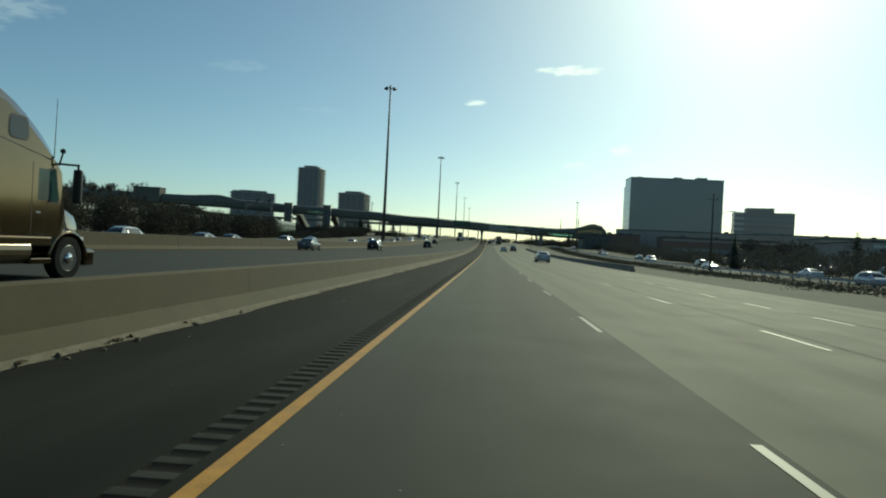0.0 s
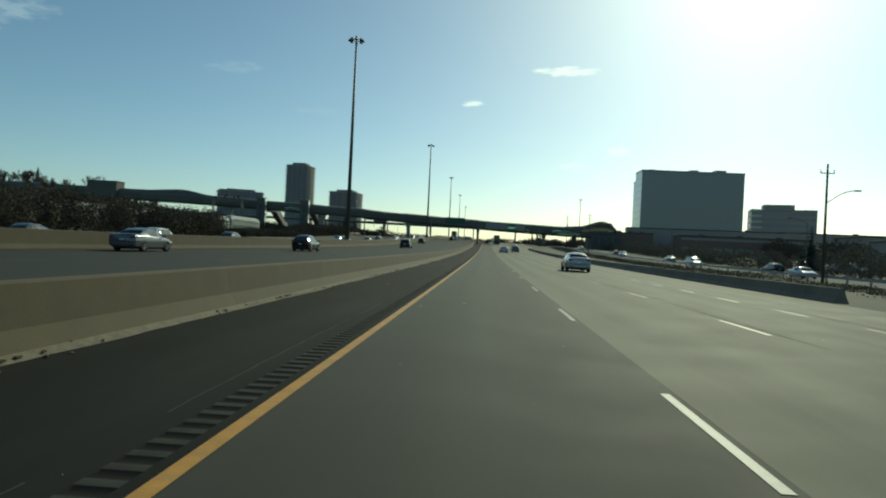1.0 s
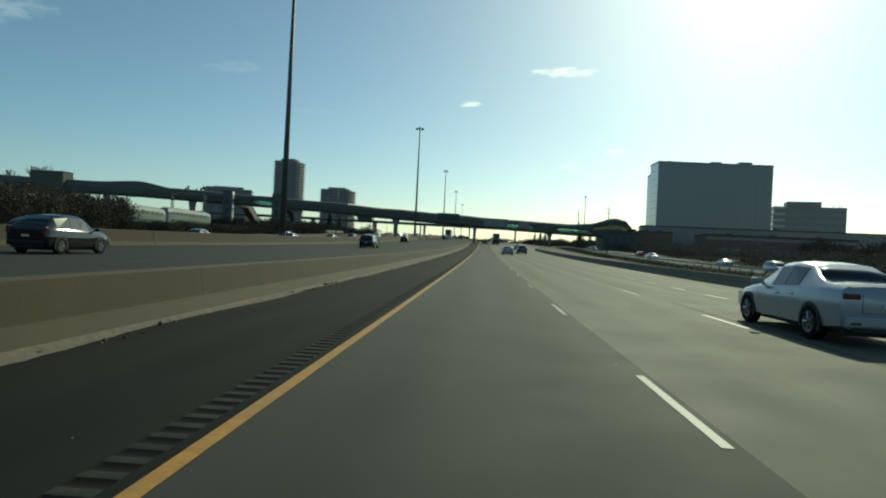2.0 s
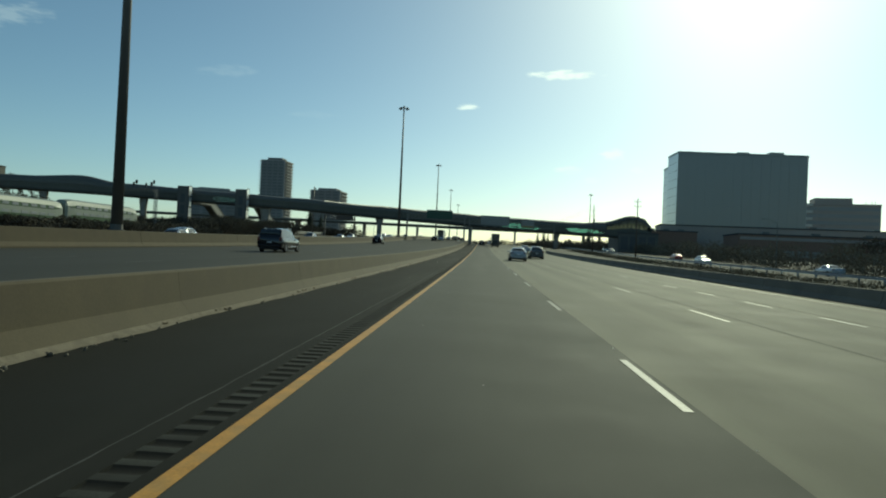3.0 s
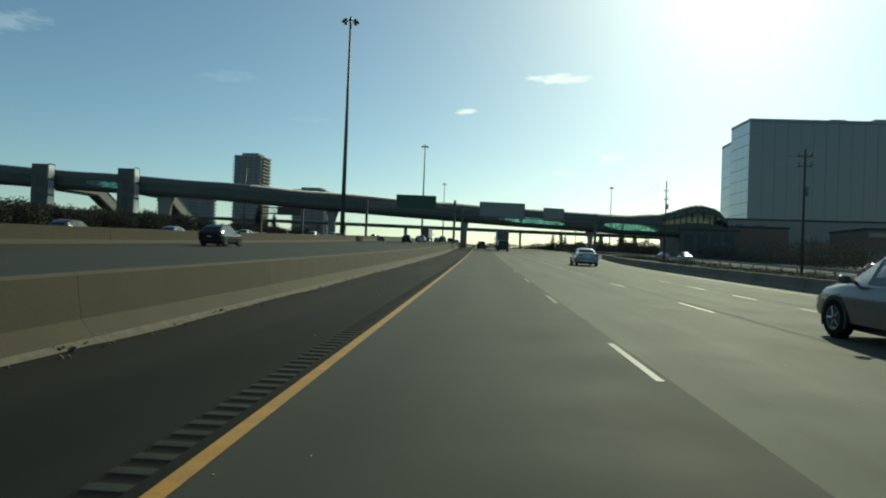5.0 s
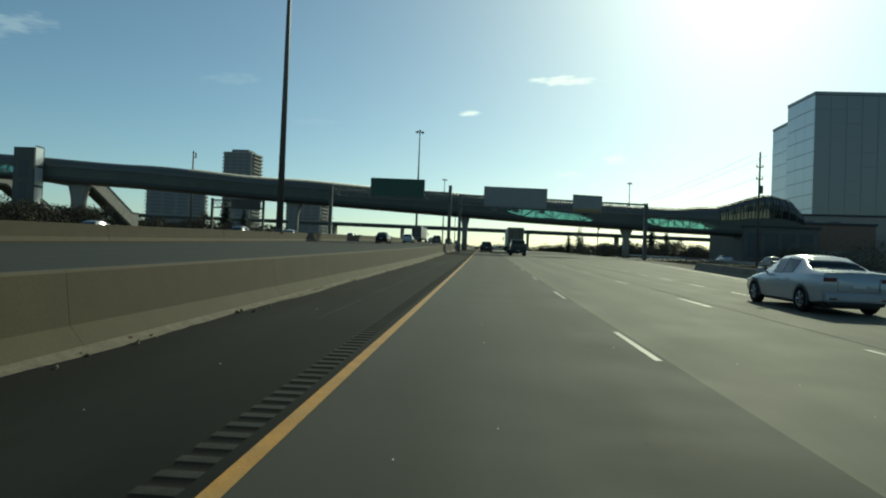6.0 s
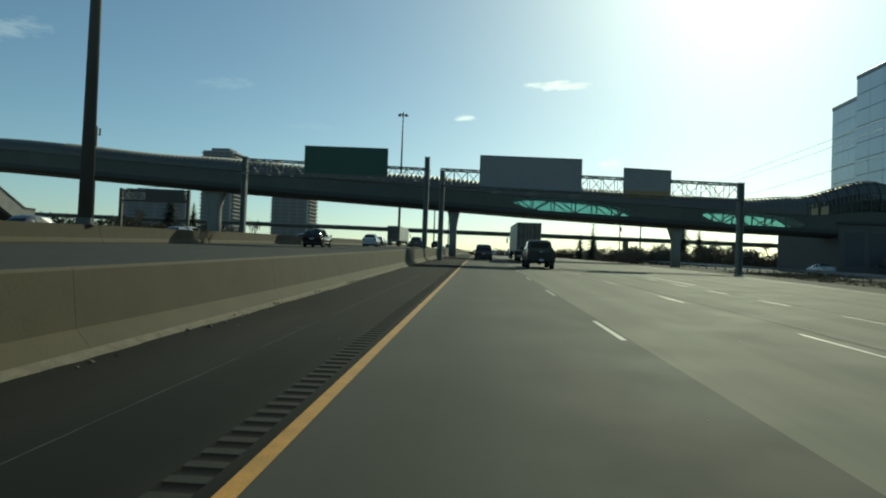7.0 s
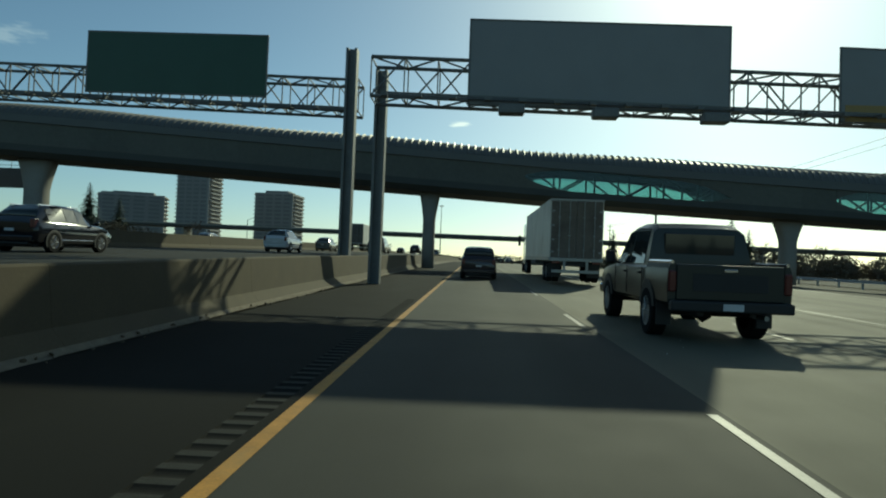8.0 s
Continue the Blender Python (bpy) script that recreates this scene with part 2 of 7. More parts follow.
M["facade_grey"] = mat("facade_grey", (0.115, 0.11, 0.10), 0.7, vary=0.15, scale=0.1, fine=1)
M["window_dark"] = glass("window_dark", (0.23, 0.24, 0.245), 0.35)
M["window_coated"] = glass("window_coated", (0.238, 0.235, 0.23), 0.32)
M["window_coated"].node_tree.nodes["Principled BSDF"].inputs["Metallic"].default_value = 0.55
M["window_flat"] = glass("window_flat", (0.17, 0.173, 0.176), 0.45, 0.4)
M["window_far"] = glass("window_far", (0.07, 0.072, 0.075), 0.45, 0.4)
# bright sky reflection put into the base colour of these panes
M["window_painted_sky"] = glass("window_painted_sky", (0.72, 0.735, 0.735), 0.28)
M["window_painted_sky"].node_tree.nodes["Principled BSDF"].inputs["Metallic"].default_value = 0.4
M["roof_dark"] = mat("roof_dark", (0.07, 0.07, 0.07), 0.8)
M["black"] = mat("black", (0.015, 0.015, 0.016), 0.5, vary=0.2)
M["bark"] = mat("bark", (0.09, 0.07, 0.055), 0.9, vary=0.3, scale=3)
M["needles"] = mat("needles", (0.042, 0.055, 0.032), 0.9, vary=0.3, scale=1)
M["twigs"] = mat("twigs", (0.10, 0.082, 0.065), 0.9, vary=0.3, scale=1)
M["bush"] = mat("bush", (0.115, 0.10, 0.074), 1.0, spec=0.0, vary=0.4, scale=0.6)


# ------------------------------------------------------------------ mesh helpers
def link(name, bm, material, parent=None, smooth=False):
    me = bpy.data.meshes.new(name)
    bm.normal_update()
    bm.to_mesh(me)
    bm.free()
    me.materials.append(material)
    if smooth:
        me.shade_smooth()
    ob = new(name, me)
    if parent is not None:
        ob.parent = parent
    return ob


def part(name, bm, material, parent, label="", smooth=False):
    ob = link(name, bm, material, parent, smooth)
    if label:
        tagged(ob, label)
    return ob


def empty(name, x, y, z, rz=0.0):
    ob = new(name)
    ob.matrix_basis = pose(x, y, z, 0, 0, rz)
    return ob


def box(bm, x0, x1, y0, y1, z0, z1, m=None):
    v = [bm.verts.new(p) for p in ((x0, y0, z0), (x1, y0, z0), (x1, y1, z0), (x0, y1, z0), (x0, y0, z1), (x1, y0, z1), (x1, y1, z1), (x0, y1, z1))]
    for f in ((0, 3, 2, 1), (4, 5, 6, 7), (0, 1, 5, 4), (1, 2, 6, 5), (2, 3, 7, 6), (3, 0, 4, 7)):
        bm.faces.new([v[i] for i in f])
    if m is not None:
        bmesh.ops.transform(bm, matrix=m, verts=v)
    return v


def boxed(x0, x1, y0, y1, z0, z1, bevel=0.0, seg=1):
    bm = bmesh.new()
    box(bm, x0, x1, y0, y1, z0, z1)
    if bevel:
        bmesh.ops.bevel(bm, geom=bm.edges[:], offset=bevel, segments=seg, affect="EDGES", profile=0.5)
    return bm


def tube(bm, a, b, r0, r1=None, n=8, caps=True):
    r1 = r0 if r1 is None else r1
    a, b = Vector(a), Vector(b)
    d = (b - a).normalized()
    u = d.orthogonal().normalized()
    w = d.cross(u)
    rings = []
    for p, r in ((a, r0), (b, r1)):
        rings.append([bm.verts.new(p + (u * math.cos(k * math.tau / n) + w * math.sin(k * math.tau / n)) * r) for k in range(n)])
    for k in range(n):
        bm.faces.new((rings[0][k], rings[0][(k + 1) % n], rings[1][(k + 1) % n], rings[1][k]))
    if caps:
        bm.faces.new(rings[0][::-1]), bm.faces.new(rings[1])


def loft(bm, rings, closed=True, cap=True):
    rows = [[bm.verts.new(p) for p in r] for r in rings]
    n = len(rows[0])
    for a, b in zip(rows, rows[1:]):
        for k in range(n if closed else n - 1):
            bm.faces.new((a[k], a[(k + 1) % n], b[(k + 1) % n], b[k]))
    if cap and closed:
        bm.faces.new(rows[0][::-1]), bm.faces.new(rows[-1])
    return rows


# ------------------------------------------------------------------ lie of the land
def zg(y):
    """Height of the road: level at first, then climbing."""
    u = min(max(y, 0.0), 300.0) / 100
    z = 0.1278 * u * u + 0.2015 * u ** 3 - 0.0308 * u ** 4
    v = min(max(y - 300.0, 0.0), 340.0)
    return z + 0.0288 * v - 0.0288 * v * v / 680


def grade(y):
    return math.degrees(math.atan((zg(y + 0.5) - zg(y - 0.5))))


def zl(y):
    """The other carriageways lie a little higher."""
    return zg(y) + 0.2 + 0.8 * (min(max(y, 0.0), 400.0) / 340.0) ** 2


def ys(a, b, step=6.0):
    n = max(1, int(round((b - a) / step)))
    return [a + (b - a) * k / n for k in range(n + 1)]


def strip(x0, x1, y0, y1, dz=0.0, base=zg, step=6.0, x0f=None, x1f=None, across=1):
    bm = bmesh.new()
    prev = None
    for y in ys(y0, y1, step):
        a, b = (x0f(y) if x0f else x0), (x1f(y) if x1f else x1)
        row = [bm.verts.new((a + (b - a) * k / across, y, base(y) + dz)) for k in range(across + 1)]
        if prev:
            for k in range(across):
                bm.faces.new((prev[k], prev[k + 1], row[k + 1], row[k]))
        prev = row
    return bm


def extrude_profile(profile, y0, y1, x=0.0, base=zg, step=6.0):
    bm = bmesh.new()
    loft(bm, [[(x + px, y, base(y) + pz) for px, pz in profile] for y in ys(y0, y1, step)])
    return bm


def right_edge(y):
    s = min(max((y - 235.0) / 75.0, 0.0), 1.0)
    return 13.4 + 5.6 * s * s * (3 - 2 * s)


# ground: one sheet to the horizon
def ground_z(x, y):
    """Under the roads it lies below the asphalt; to the sides it rolls gently."""
    z = zg(y) - 0.12
    if x > 22:
        z += -0.5 * min((x - 22) / 10, 1)
    if x < -52:
        z += 0.9 * min((-52 - x) / 10, 1)
    return z


bm = bmesh.new()
gx = [-4200, -1500, -700, -350, -200, -130, -90, -62, -52, -30, -6, 0, 6, 14, 22, 32, 50, 80, 130, 200, 350, 700, 1500, 4200]
gy = [-900, -400, -200] + [-100 + 20 * k for k in range(38)] + [700, 800, 1000, 1300, 1800, 2600, 3600, 4700]
rows = [[bm.verts.new((x, y, ground_z(x, y))) for x in gx] for y in gy]
for a, b in zip(rows, rows[1:]):
    for k in range(len(gx) - 1):
        bm.faces.new((a[k], a[k + 1], b[k + 1], b[k]))
ground = tagged(link("ground", bm, M["grass"]), "dull brown-green winter grass ground", "ground", kind="structure")

road = tagged(link("road", strip(2.27, 13.4, -80, 900, x1f=right_edge), M["pavement"]), "worn pale tan motorway lanes with faded markings", "road", kind="structure")
tagged(link("road_inner_lane", strip(-1.62, 2.27, -80, 900), M["asphalt"]), "dark grey asphalt inner motorway lane", "road", kind="structure")
shoulder = tagged(link("road_shoulder", strip(-5.0, -2.05, -80, 900), M["asphalt_new"]), "dark asphalt inner shoulder beside the barrier", "road", kind="structure")
part("shoulder_edge", strip(-1.78, -1.62, -80, 900), M["asphalt_new"], shoulder)
tagged(link("road_express", strip(-25.2, -5.55, -80, 900, base=zl), M["asphalt_far"]), "grey asphalt express lanes behind the barrier", "road", kind="structure")
tagged(link("road_opposite", strip(-48, -26.2, -80, 900, base=zl), M["asphalt_far"]), "grey asphalt lanes of the opposite direction", "road", kind="structure")


def dashes(x, phase, base=zg, y0=-30.0, y1=330.0, period=9.62, length=2.75, width=0.10, parent=None, paint_m=None):
    me = None
    k = math.ceil((y0 - phase) / period)
    while phase + k * period < y1:
        y = phase + k * period
        if me is None:
            ob = link("lane_dash", boxed(-width / 2, width / 2, -length / 2, length / 2, 0.0, 0.002), paint_m or M["white_line"], parent)
            me = ob.data
        else:
            ob = new("lane_dash", me)
            ob.parent = parent
        ob.matrix_basis = pose(x, y - length / 2, base(y - length / 2) + 0.004, grade(y), 0, 0)
        k += 1


for lx, phase in ((2.14, 14.75), (5.88, 14.0)):
    dashes(lx, phase, parent=road)
# closer dashes along the leaving lane
dashes(9.15, 4.1, parent=road, period=4.81, length=2.1, width=0.10, y1=300.0)
for lx in (-9.2, -12.9, -16.6, -20.3):
    dashes(lx, 12.0, base=zl, y1=420, parent=bpy.data.objects["road_express"], paint_m=M["white_line_dim"])
part("yellow_edge_line", strip(-1.668, -1.535, -60, 700, 0.006, step=4), M["yellow_line"], road, "faded yellow edge line")
part("edge_line", strip(0, 0, 120, 700, 0.006, x0f=lambda y: right_edge(y) - 0.75, x1f=lambda y: right_edge(y) - 0.62), M["white_line"], road, "faded white edge line")
part("edge_line", strip(9.95, 10.07, 292, 430, 0.006), M["white_line"], road, "solid white lane line")


def crack(x, y0, y1, width, seed, broken):
    """A thin pale crack wandering along the shoulder, with breaks."""
    bm = bmesh.new()
    prev = None
    for y in ys(y0, y1, 0.12):
        n = noise.noise((y * 1.9, seed, 0.0))
        w = width * (0.5 + 0.9 * abs(noise.noise((y * 3.1, seed + 7.0, 0.0))))
        if noise.noise((y * 0.5, seed + 3.0, 0.0)) < broken:
            prev = None
            continue
        c = x + 0.022 * n + 0.03 * noise.noise((y * 0.25, seed, 2.0))
        row = [bm.verts.new((c - w, y, zg(y) + 0.004)), bm.verts.new((c + w, y, zg(y) + 0.004))]
        if prev:
            bm.faces.new((prev[0], prev[1], row[1], row[0]))
        prev = row
    part("shoulder_crack", bm, M["seam"], shoulder, "thin pale crack in the asphalt")


crack(-2.25, 100, 166, 0.012, 1.0, -0.35)
crack(-2.31, 14, 66, 0.009, 5.0, -0.2)
crack(-3.10, 236, 300, 0.011, 9.0, -0.25)


# ------------------------------------------------------------------ barriers
def barrier_height(y):
    return 0.82 + 0.30 * min(max((y - 140.0) / 175.0, 0.0), 1.0) ** 1.4


def barrier_x(y):
    return -4.80 - 0.45 * min(max((y - 275.0) / 40.0, 0.0), 1.0)


def barrier_segment(y0, y1, parent):
    bm = bmesh.new()
    rings = []
    for y in ys(y0 + 0.003, y1 - 0.003, 3.0):
        h, x, z = barrier_height(y), barrier_x(y), zg(y)
        prof = ((0.02, 0), (0.02, 0.04), (-0.19, 0.29), (-0.27, h - 0.03), (-0.30, h), (-0.44, h), (-0.47, h - 0.03), (-0.57, 0.40), (-0.74, 0.2), (-0.74, 0))
        rings.append([(x + a, y, z + b) for a, b in prof])
    loft(bm, rings)
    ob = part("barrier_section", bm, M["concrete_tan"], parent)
    ob.data.materials.append(M["concrete_foot_sunlit"])
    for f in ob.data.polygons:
        # sunlight on the sloping foot and flat top is put into a paler colour
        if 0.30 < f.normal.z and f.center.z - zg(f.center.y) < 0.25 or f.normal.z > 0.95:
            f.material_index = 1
    return ob


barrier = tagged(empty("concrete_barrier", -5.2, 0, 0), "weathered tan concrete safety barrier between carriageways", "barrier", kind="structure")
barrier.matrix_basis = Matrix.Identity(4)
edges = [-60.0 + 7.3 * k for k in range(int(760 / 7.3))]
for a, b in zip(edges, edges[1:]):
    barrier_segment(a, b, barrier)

# sand and grit swept against the foot of the barrier
bm = bmesh.new()
rng = random.Random(4)
prev = None
for y in ys(-40, 420, 0.35):
    w = 0.03 + 0.20 * max(0.0, noise.noise((y * 0.23, 1.0, 0.0)) + 0.2) + 0.05 * rng.random()
    row = [bm.verts.new((barrier_x(y) + o, y, zg(y) + z)) for o, z in ((0.0, 0.070), (0.03 + w * 0.35, 0.028), (0.04 + w, 0.004))]
    if prev:
        for k in range(2):
            bm.faces.new((prev[k], prev[k + 1], row[k + 1], row[k]))
    prev = row
tagged(link("roadside_grit", bm, M["grit"]), "brown sand and grit along the barrier foot", "grit", kind="stuff")
bm = bmesh.new()
for k in range(900):
    y = rng.uniform(-10, 320)
    x = barrier_x(y) + rng.uniform(0.05, 0.5) ** 1.5
    s = rng.uniform(0.007, 0.03) if k % 9 else rng.uniform(0.03, 0.045)
    mtx = pose(x, y, zg(y) + s * 0.4, rng.uniform(0, 60), rng.uniform(0, 60), rng.uniform(0, 360)) @ Matrix.Diagonal((s * 1.6, s, s * 0.7, 1))
    bmesh.ops.create_icosphere(bm, subdivisions=1, radius=1, matrix=mtx)
tagged(link("loose_stones", bm, M["grit"]), "small loose stones on the shoulder", "stones", kind="stuff")

# dark clumps of dead leaves and mud caught on the foot
bm = bmesh.new()
for k in range(150):
    y0 = rng.uniform(-6, 322)
    if noise.noise((y0 * 0.09, 21.0, 0.0)) < -0.12:
        continue
    for j in range(rng.randint(3, 9)):
        y = y0 + rng.uniform(-0.35, 0.35)
        x = barrier_x(y) + rng.uniform(-0.02, 0.10)
        s = rng.uniform(0.010, 0.034)
        mtx = pose(x, y, zg(y) + 0.035 + max(0.0, barrier_x(y) - x) * 1.1 + s * 0.2, rng.uniform(-25, 25), rng.uniform(10, 50), rng.uniform(-25, 25)) @ Matrix.Diagonal((s, s * rng.uniform(1.0, 2.6), s * 0.5, 1))
        bmesh.ops.create_icosphere(bm, subdivisions=1, radius=1, matrix=mtx)
for v in bm.verts:
    v.co += Vector(noise.noise_vector(v.co * 23.0)) * 0.012
tagged(link("leaf_litter", bm, M["litter"]), "dark clumps of dead leaves and mud at the barrier foot", "litter", kind="stuff")

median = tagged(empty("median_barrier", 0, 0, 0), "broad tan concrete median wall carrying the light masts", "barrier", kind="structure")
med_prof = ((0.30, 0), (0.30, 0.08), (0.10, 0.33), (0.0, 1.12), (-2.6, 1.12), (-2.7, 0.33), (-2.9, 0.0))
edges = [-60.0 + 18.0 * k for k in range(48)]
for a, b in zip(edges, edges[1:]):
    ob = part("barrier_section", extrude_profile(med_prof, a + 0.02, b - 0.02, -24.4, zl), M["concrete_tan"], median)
    # median foot takes the same painted-in sunlight
    ob.data.materials.append(M["concrete_foot_sunlit"])
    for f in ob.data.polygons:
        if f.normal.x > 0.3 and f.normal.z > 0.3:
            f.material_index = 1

right_wall = tagged(empty("roadside_barrier", 0, 0, 0), "low grey concrete barrier along the outer shoulder", "barrier", kind="structure")
rw = ((0, 0), (0, 0.06), (0.12, 0.22), (0.20, 0.60), (0.38, 0.60), (0.5, 0.2), (0.6, 0))
edges = [62.0 + 9.0 * k for k in range(25)]
for a, b in zip(edges, edges[1:]):
    bm = bmesh.new()
    loft(bm, [[(right_edge(y) + 0.15 + px, y, zg(y) + pz) for px, pz in rw] for y in ys(a + 0.02, b - 0.02, 4.5)])
    part("barrier_section", bm, M["concrete_dim"], right_wall)

# rumble strip: scooped grooves milled beside the yellow line, 0.26 m apart, with paler lands between
PITCH = 0.26


def groove_rows(y, z):
    rows = []
    for k in range(11):
        s = k / 10
        d = max(0.0, 1 - ((s - 0.5) * PITCH / 0.082) ** 2)
        yy, zz = y + (s - 0.5) * PITCH, z(s)
        rows.append([(-2.05, yy, zz), (-2.04, yy, zz - 0.019 * d), (-1.79, yy, zz - 0.019 * d), (-1.78, yy, zz)])
    return rows


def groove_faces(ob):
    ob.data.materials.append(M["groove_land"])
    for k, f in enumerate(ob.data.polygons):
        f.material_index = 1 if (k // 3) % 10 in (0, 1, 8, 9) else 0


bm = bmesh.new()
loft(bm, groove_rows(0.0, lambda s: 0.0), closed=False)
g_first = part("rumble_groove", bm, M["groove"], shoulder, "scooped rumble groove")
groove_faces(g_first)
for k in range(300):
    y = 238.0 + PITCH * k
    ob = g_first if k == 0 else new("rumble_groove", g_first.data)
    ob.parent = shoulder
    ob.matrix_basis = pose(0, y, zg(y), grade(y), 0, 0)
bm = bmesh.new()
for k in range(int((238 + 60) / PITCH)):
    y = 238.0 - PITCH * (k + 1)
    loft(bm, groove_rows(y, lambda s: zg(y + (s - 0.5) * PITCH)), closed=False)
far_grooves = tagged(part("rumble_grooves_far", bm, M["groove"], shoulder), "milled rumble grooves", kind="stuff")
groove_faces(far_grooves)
part("shoulder_strip_far", strip(-2.05, -1.78, 238 + PITCH * 299.5, 900), M["asphalt_new"], shoulder)

# wandering tar seams in the lanes
def tar_seam(x, phase, y0, y1, thick, gap, material, label):
    """A ragged dark joint along a lane, swelling, thinning and breaking off."""
    bm = bmesh.new()
    prev = None
    for y in ys(y0, y1, 0.3):
        c = x + 0.10 * math.sin(y * 0.045 + phase) + 0.04 * noise.noise((y * 0.5, phase, 0))
        w = thick * (0.55 + 0.9 * noise.noise((y * 0.16, phase + 5, 0)))
        if w < thick * gap:
            prev = None
            continue
        row = [bm.verts.new((c - w * (0.8 + 0.5 * noise.noise((y * 1.7, phase, 9))), y, zg(y) + 0.003)), bm.verts.new((c + w * (0.8 + 0.5 * noise.noise((y * 1.9, phase, 4))), y, zg(y) + 0.003))]
        if prev:
            bm.faces.new((prev[0], prev[1], row[1], row[0]))
        prev = row
    part("tar_seam", bm, material, road, label)


tar_seam(6.22, 1.9, -30, 420, 0.12, 0.22, M["tar_worn"], "dark worn joint along the lane")
tar_seam(9.55, 4.1, -30, 420, 0.09, 0.32, M["tar_worn"], "dark worn joint along the lane")


# ------------------------------------------------------------------ high-mast lights
def high_mast(x, y, base, height, heads=8):
    ob = tagged(empty("high_mast_light", x, y, base), "tall grey steel high-mast light with a ring of lamps", "light mast", "high masts along the motorway")
    bm = bmesh.new()
    tube(bm, (0, 0, 0), (0, 0, height), 0.42, 0.17, 12)
    part("pole", bm, M["mast"], ob, smooth=True)
    bm = bmesh.new()
    tube(bm, (0, 0, 0), (0, 0, 0.08), 0.58, 0.58, 12)
    tube(bm, (0, 0, 0.08), (0, 0, 0.45), 0.46, 0.44, 12)
    part("base_collar", bm, M["mast"], ob)
    bm = bmesh.new()
    n = 16
    for k in range(n):
        a, b = k * math.tau / n, (k + 1) * math.tau / n
        tube(bm, (0.75 * math.cos(a), 0.75 * math.sin(a), height - 0.3), (0.75 * math.cos(b), 0.75 * math.sin(b), height - 0.3), 0.06, n=5)
    tube(bm, (0, 0, height - 0.1), (0, 0, height + 0.5), 0.3, 0.18, 10)
    for k in range(4):
        a = k * math.tau / 4
        tube(bm, (0, 0, height - 0.1), (0.75 * math.cos(a), 0.75 * math.sin(a), height - 0.3), 0.05, n=5)
    part("head_ring", bm, M["mast"], ob)
    me = None
    for k in range(heads):
        a = k * math.tau / heads + 0.2
        if me is None:
            bm = bmesh.new()
            loft(bm, [[(r * math.cos(j * math.tau / 10) + o, 0.75 * r * math.sin(j * math.tau / 10), z) for j in range(10)] for r, o, z in ((0.15, 0, 0.25), (0.24, 0.05, 0.1), (0.36, 0.1, -0.15), (0.33, 0.1, -0.28))])
            lamp = part("lamp_head", bm, M["mast"], ob)
            me = lamp.data
        else:
            lamp = new("lamp_head", me)
            lamp.parent = ob
        lamp.matrix_basis = pose(1.15 * math.cos(a), 1.15 * math.sin(a), height - 0.3, 0, 0, math.degrees(a))
    return ob


first_mast = high_mast(-26.5, 156.5, zl(156) + 1.1, 38.6)
for mx, my in ((-24.75, 299.0), (-24.6, 447.3), (-24.9, 592), (-24.9, 737)):
    copy_thing(first_mast, pose(mx, my, zl(my) + 1.1))
copy_thing(first_mast, pose(76.9, 573.0, ground_z(76.9, 573.0) - 0.1) @ Matrix.Diagonal((1, 1, 1.05, 1)))


# ------------------------------------------------------------------ sign gantries
def lattice(bm, a, b, bays, r=0.055, depth=1.3, height=1.5):
    """Square lattice truss from a to b, given at its lower front chord."""
    a, b = Vector(a), Vector(b)
    ex = (b - a) / bays
    offs = [Vector((0, 0, 0)), Vector((0, depth, 0)), Vector((0, depth, height)), Vector((0, 0, height))]
    for o in offs:
        tube(bm, a + o, b + o, r * 1.3, n=6)
    for k in range(bays + 1):
        p = a + ex * k
        for i in range(4):
            tube(bm, p + offs[i], p + offs[(i + 1) % 4], r * 0.6, n=4, caps=False)
    for k in range(bays):
        p, q = a + ex * k, a + ex * (k + 1)
        for i in range(4):
            u, w = (offs[i], offs[(i + 1) % 4]) if k % 2 else (offs[(i + 1) % 4], offs[i])
            tube(bm, p + u, q + w, r * 0.7, n=4, caps=False)


def post(bm, x, y, z0, z1, s=0.26):
    """An H-section upright: two flanges joined by a web, in one piece, on a base plate."""
    f, d = s + 0.05, 0.27
    prof = [(-f, -d), (-f + 0.11, -d), (-f + 0.11, -0.06), (f - 0.11, -0.06), (f - 0.11, -d), (f, -d), (f, d), (f - 0.11, d), (f - 0.11, 0.06), (-f + 0.11, 0.06), (-f + 0.11, d), (-f, d)]
    loft(bm, [[(x + a, y + b, z) for a, b in prof] for z in (z0, z1)])


def sign_panel(name, x0, x1, y, z0a, z1a, slope, material, parent, label):
    """A thin panel with rim and stiffeners; slope follows the truss."""
    def sh(x, z):
        return z + (x - x0) * slope
    bm = bmesh.new()
    v = [bm.verts.new(p) for p in ((x0, y, z0a), (x1, y, sh(x1, z0a)), (x1, y, sh(x1, z1a)), (x0, y, z1a))]
    w = [bm.verts.new((p.co.x, y + 0.06, p.co.z)) for p in v]
    bm.faces.new(v[::-1]), bm.faces.new(w)
    for k in range(4):
        bm.faces.new((v[k], v[(k + 1) % 4], w[(k + 1) % 4], w[k]))
    bmesh.ops.recalc_face_normals(bm, faces=bm.faces[:])
    p = part(name, bm, material, parent, label)
    bm = bmesh.new()
    for za, zb in ((z0a, z0a), (z1a, z1a)):
        tube(bm, (x0 - 0.04, y + 0.03, za), (x1 + 0.04, y + 0.03, sh(x1, zb)), 0.05, n=6)
    for x in (x0, x1):
        tube(bm, (x, y + 0.03, sh(x, z0a)), (x, y + 0.03, sh(x, z1a)), 0.05, n=6)
    part("rim", bm, M["galv"], p)
    return p


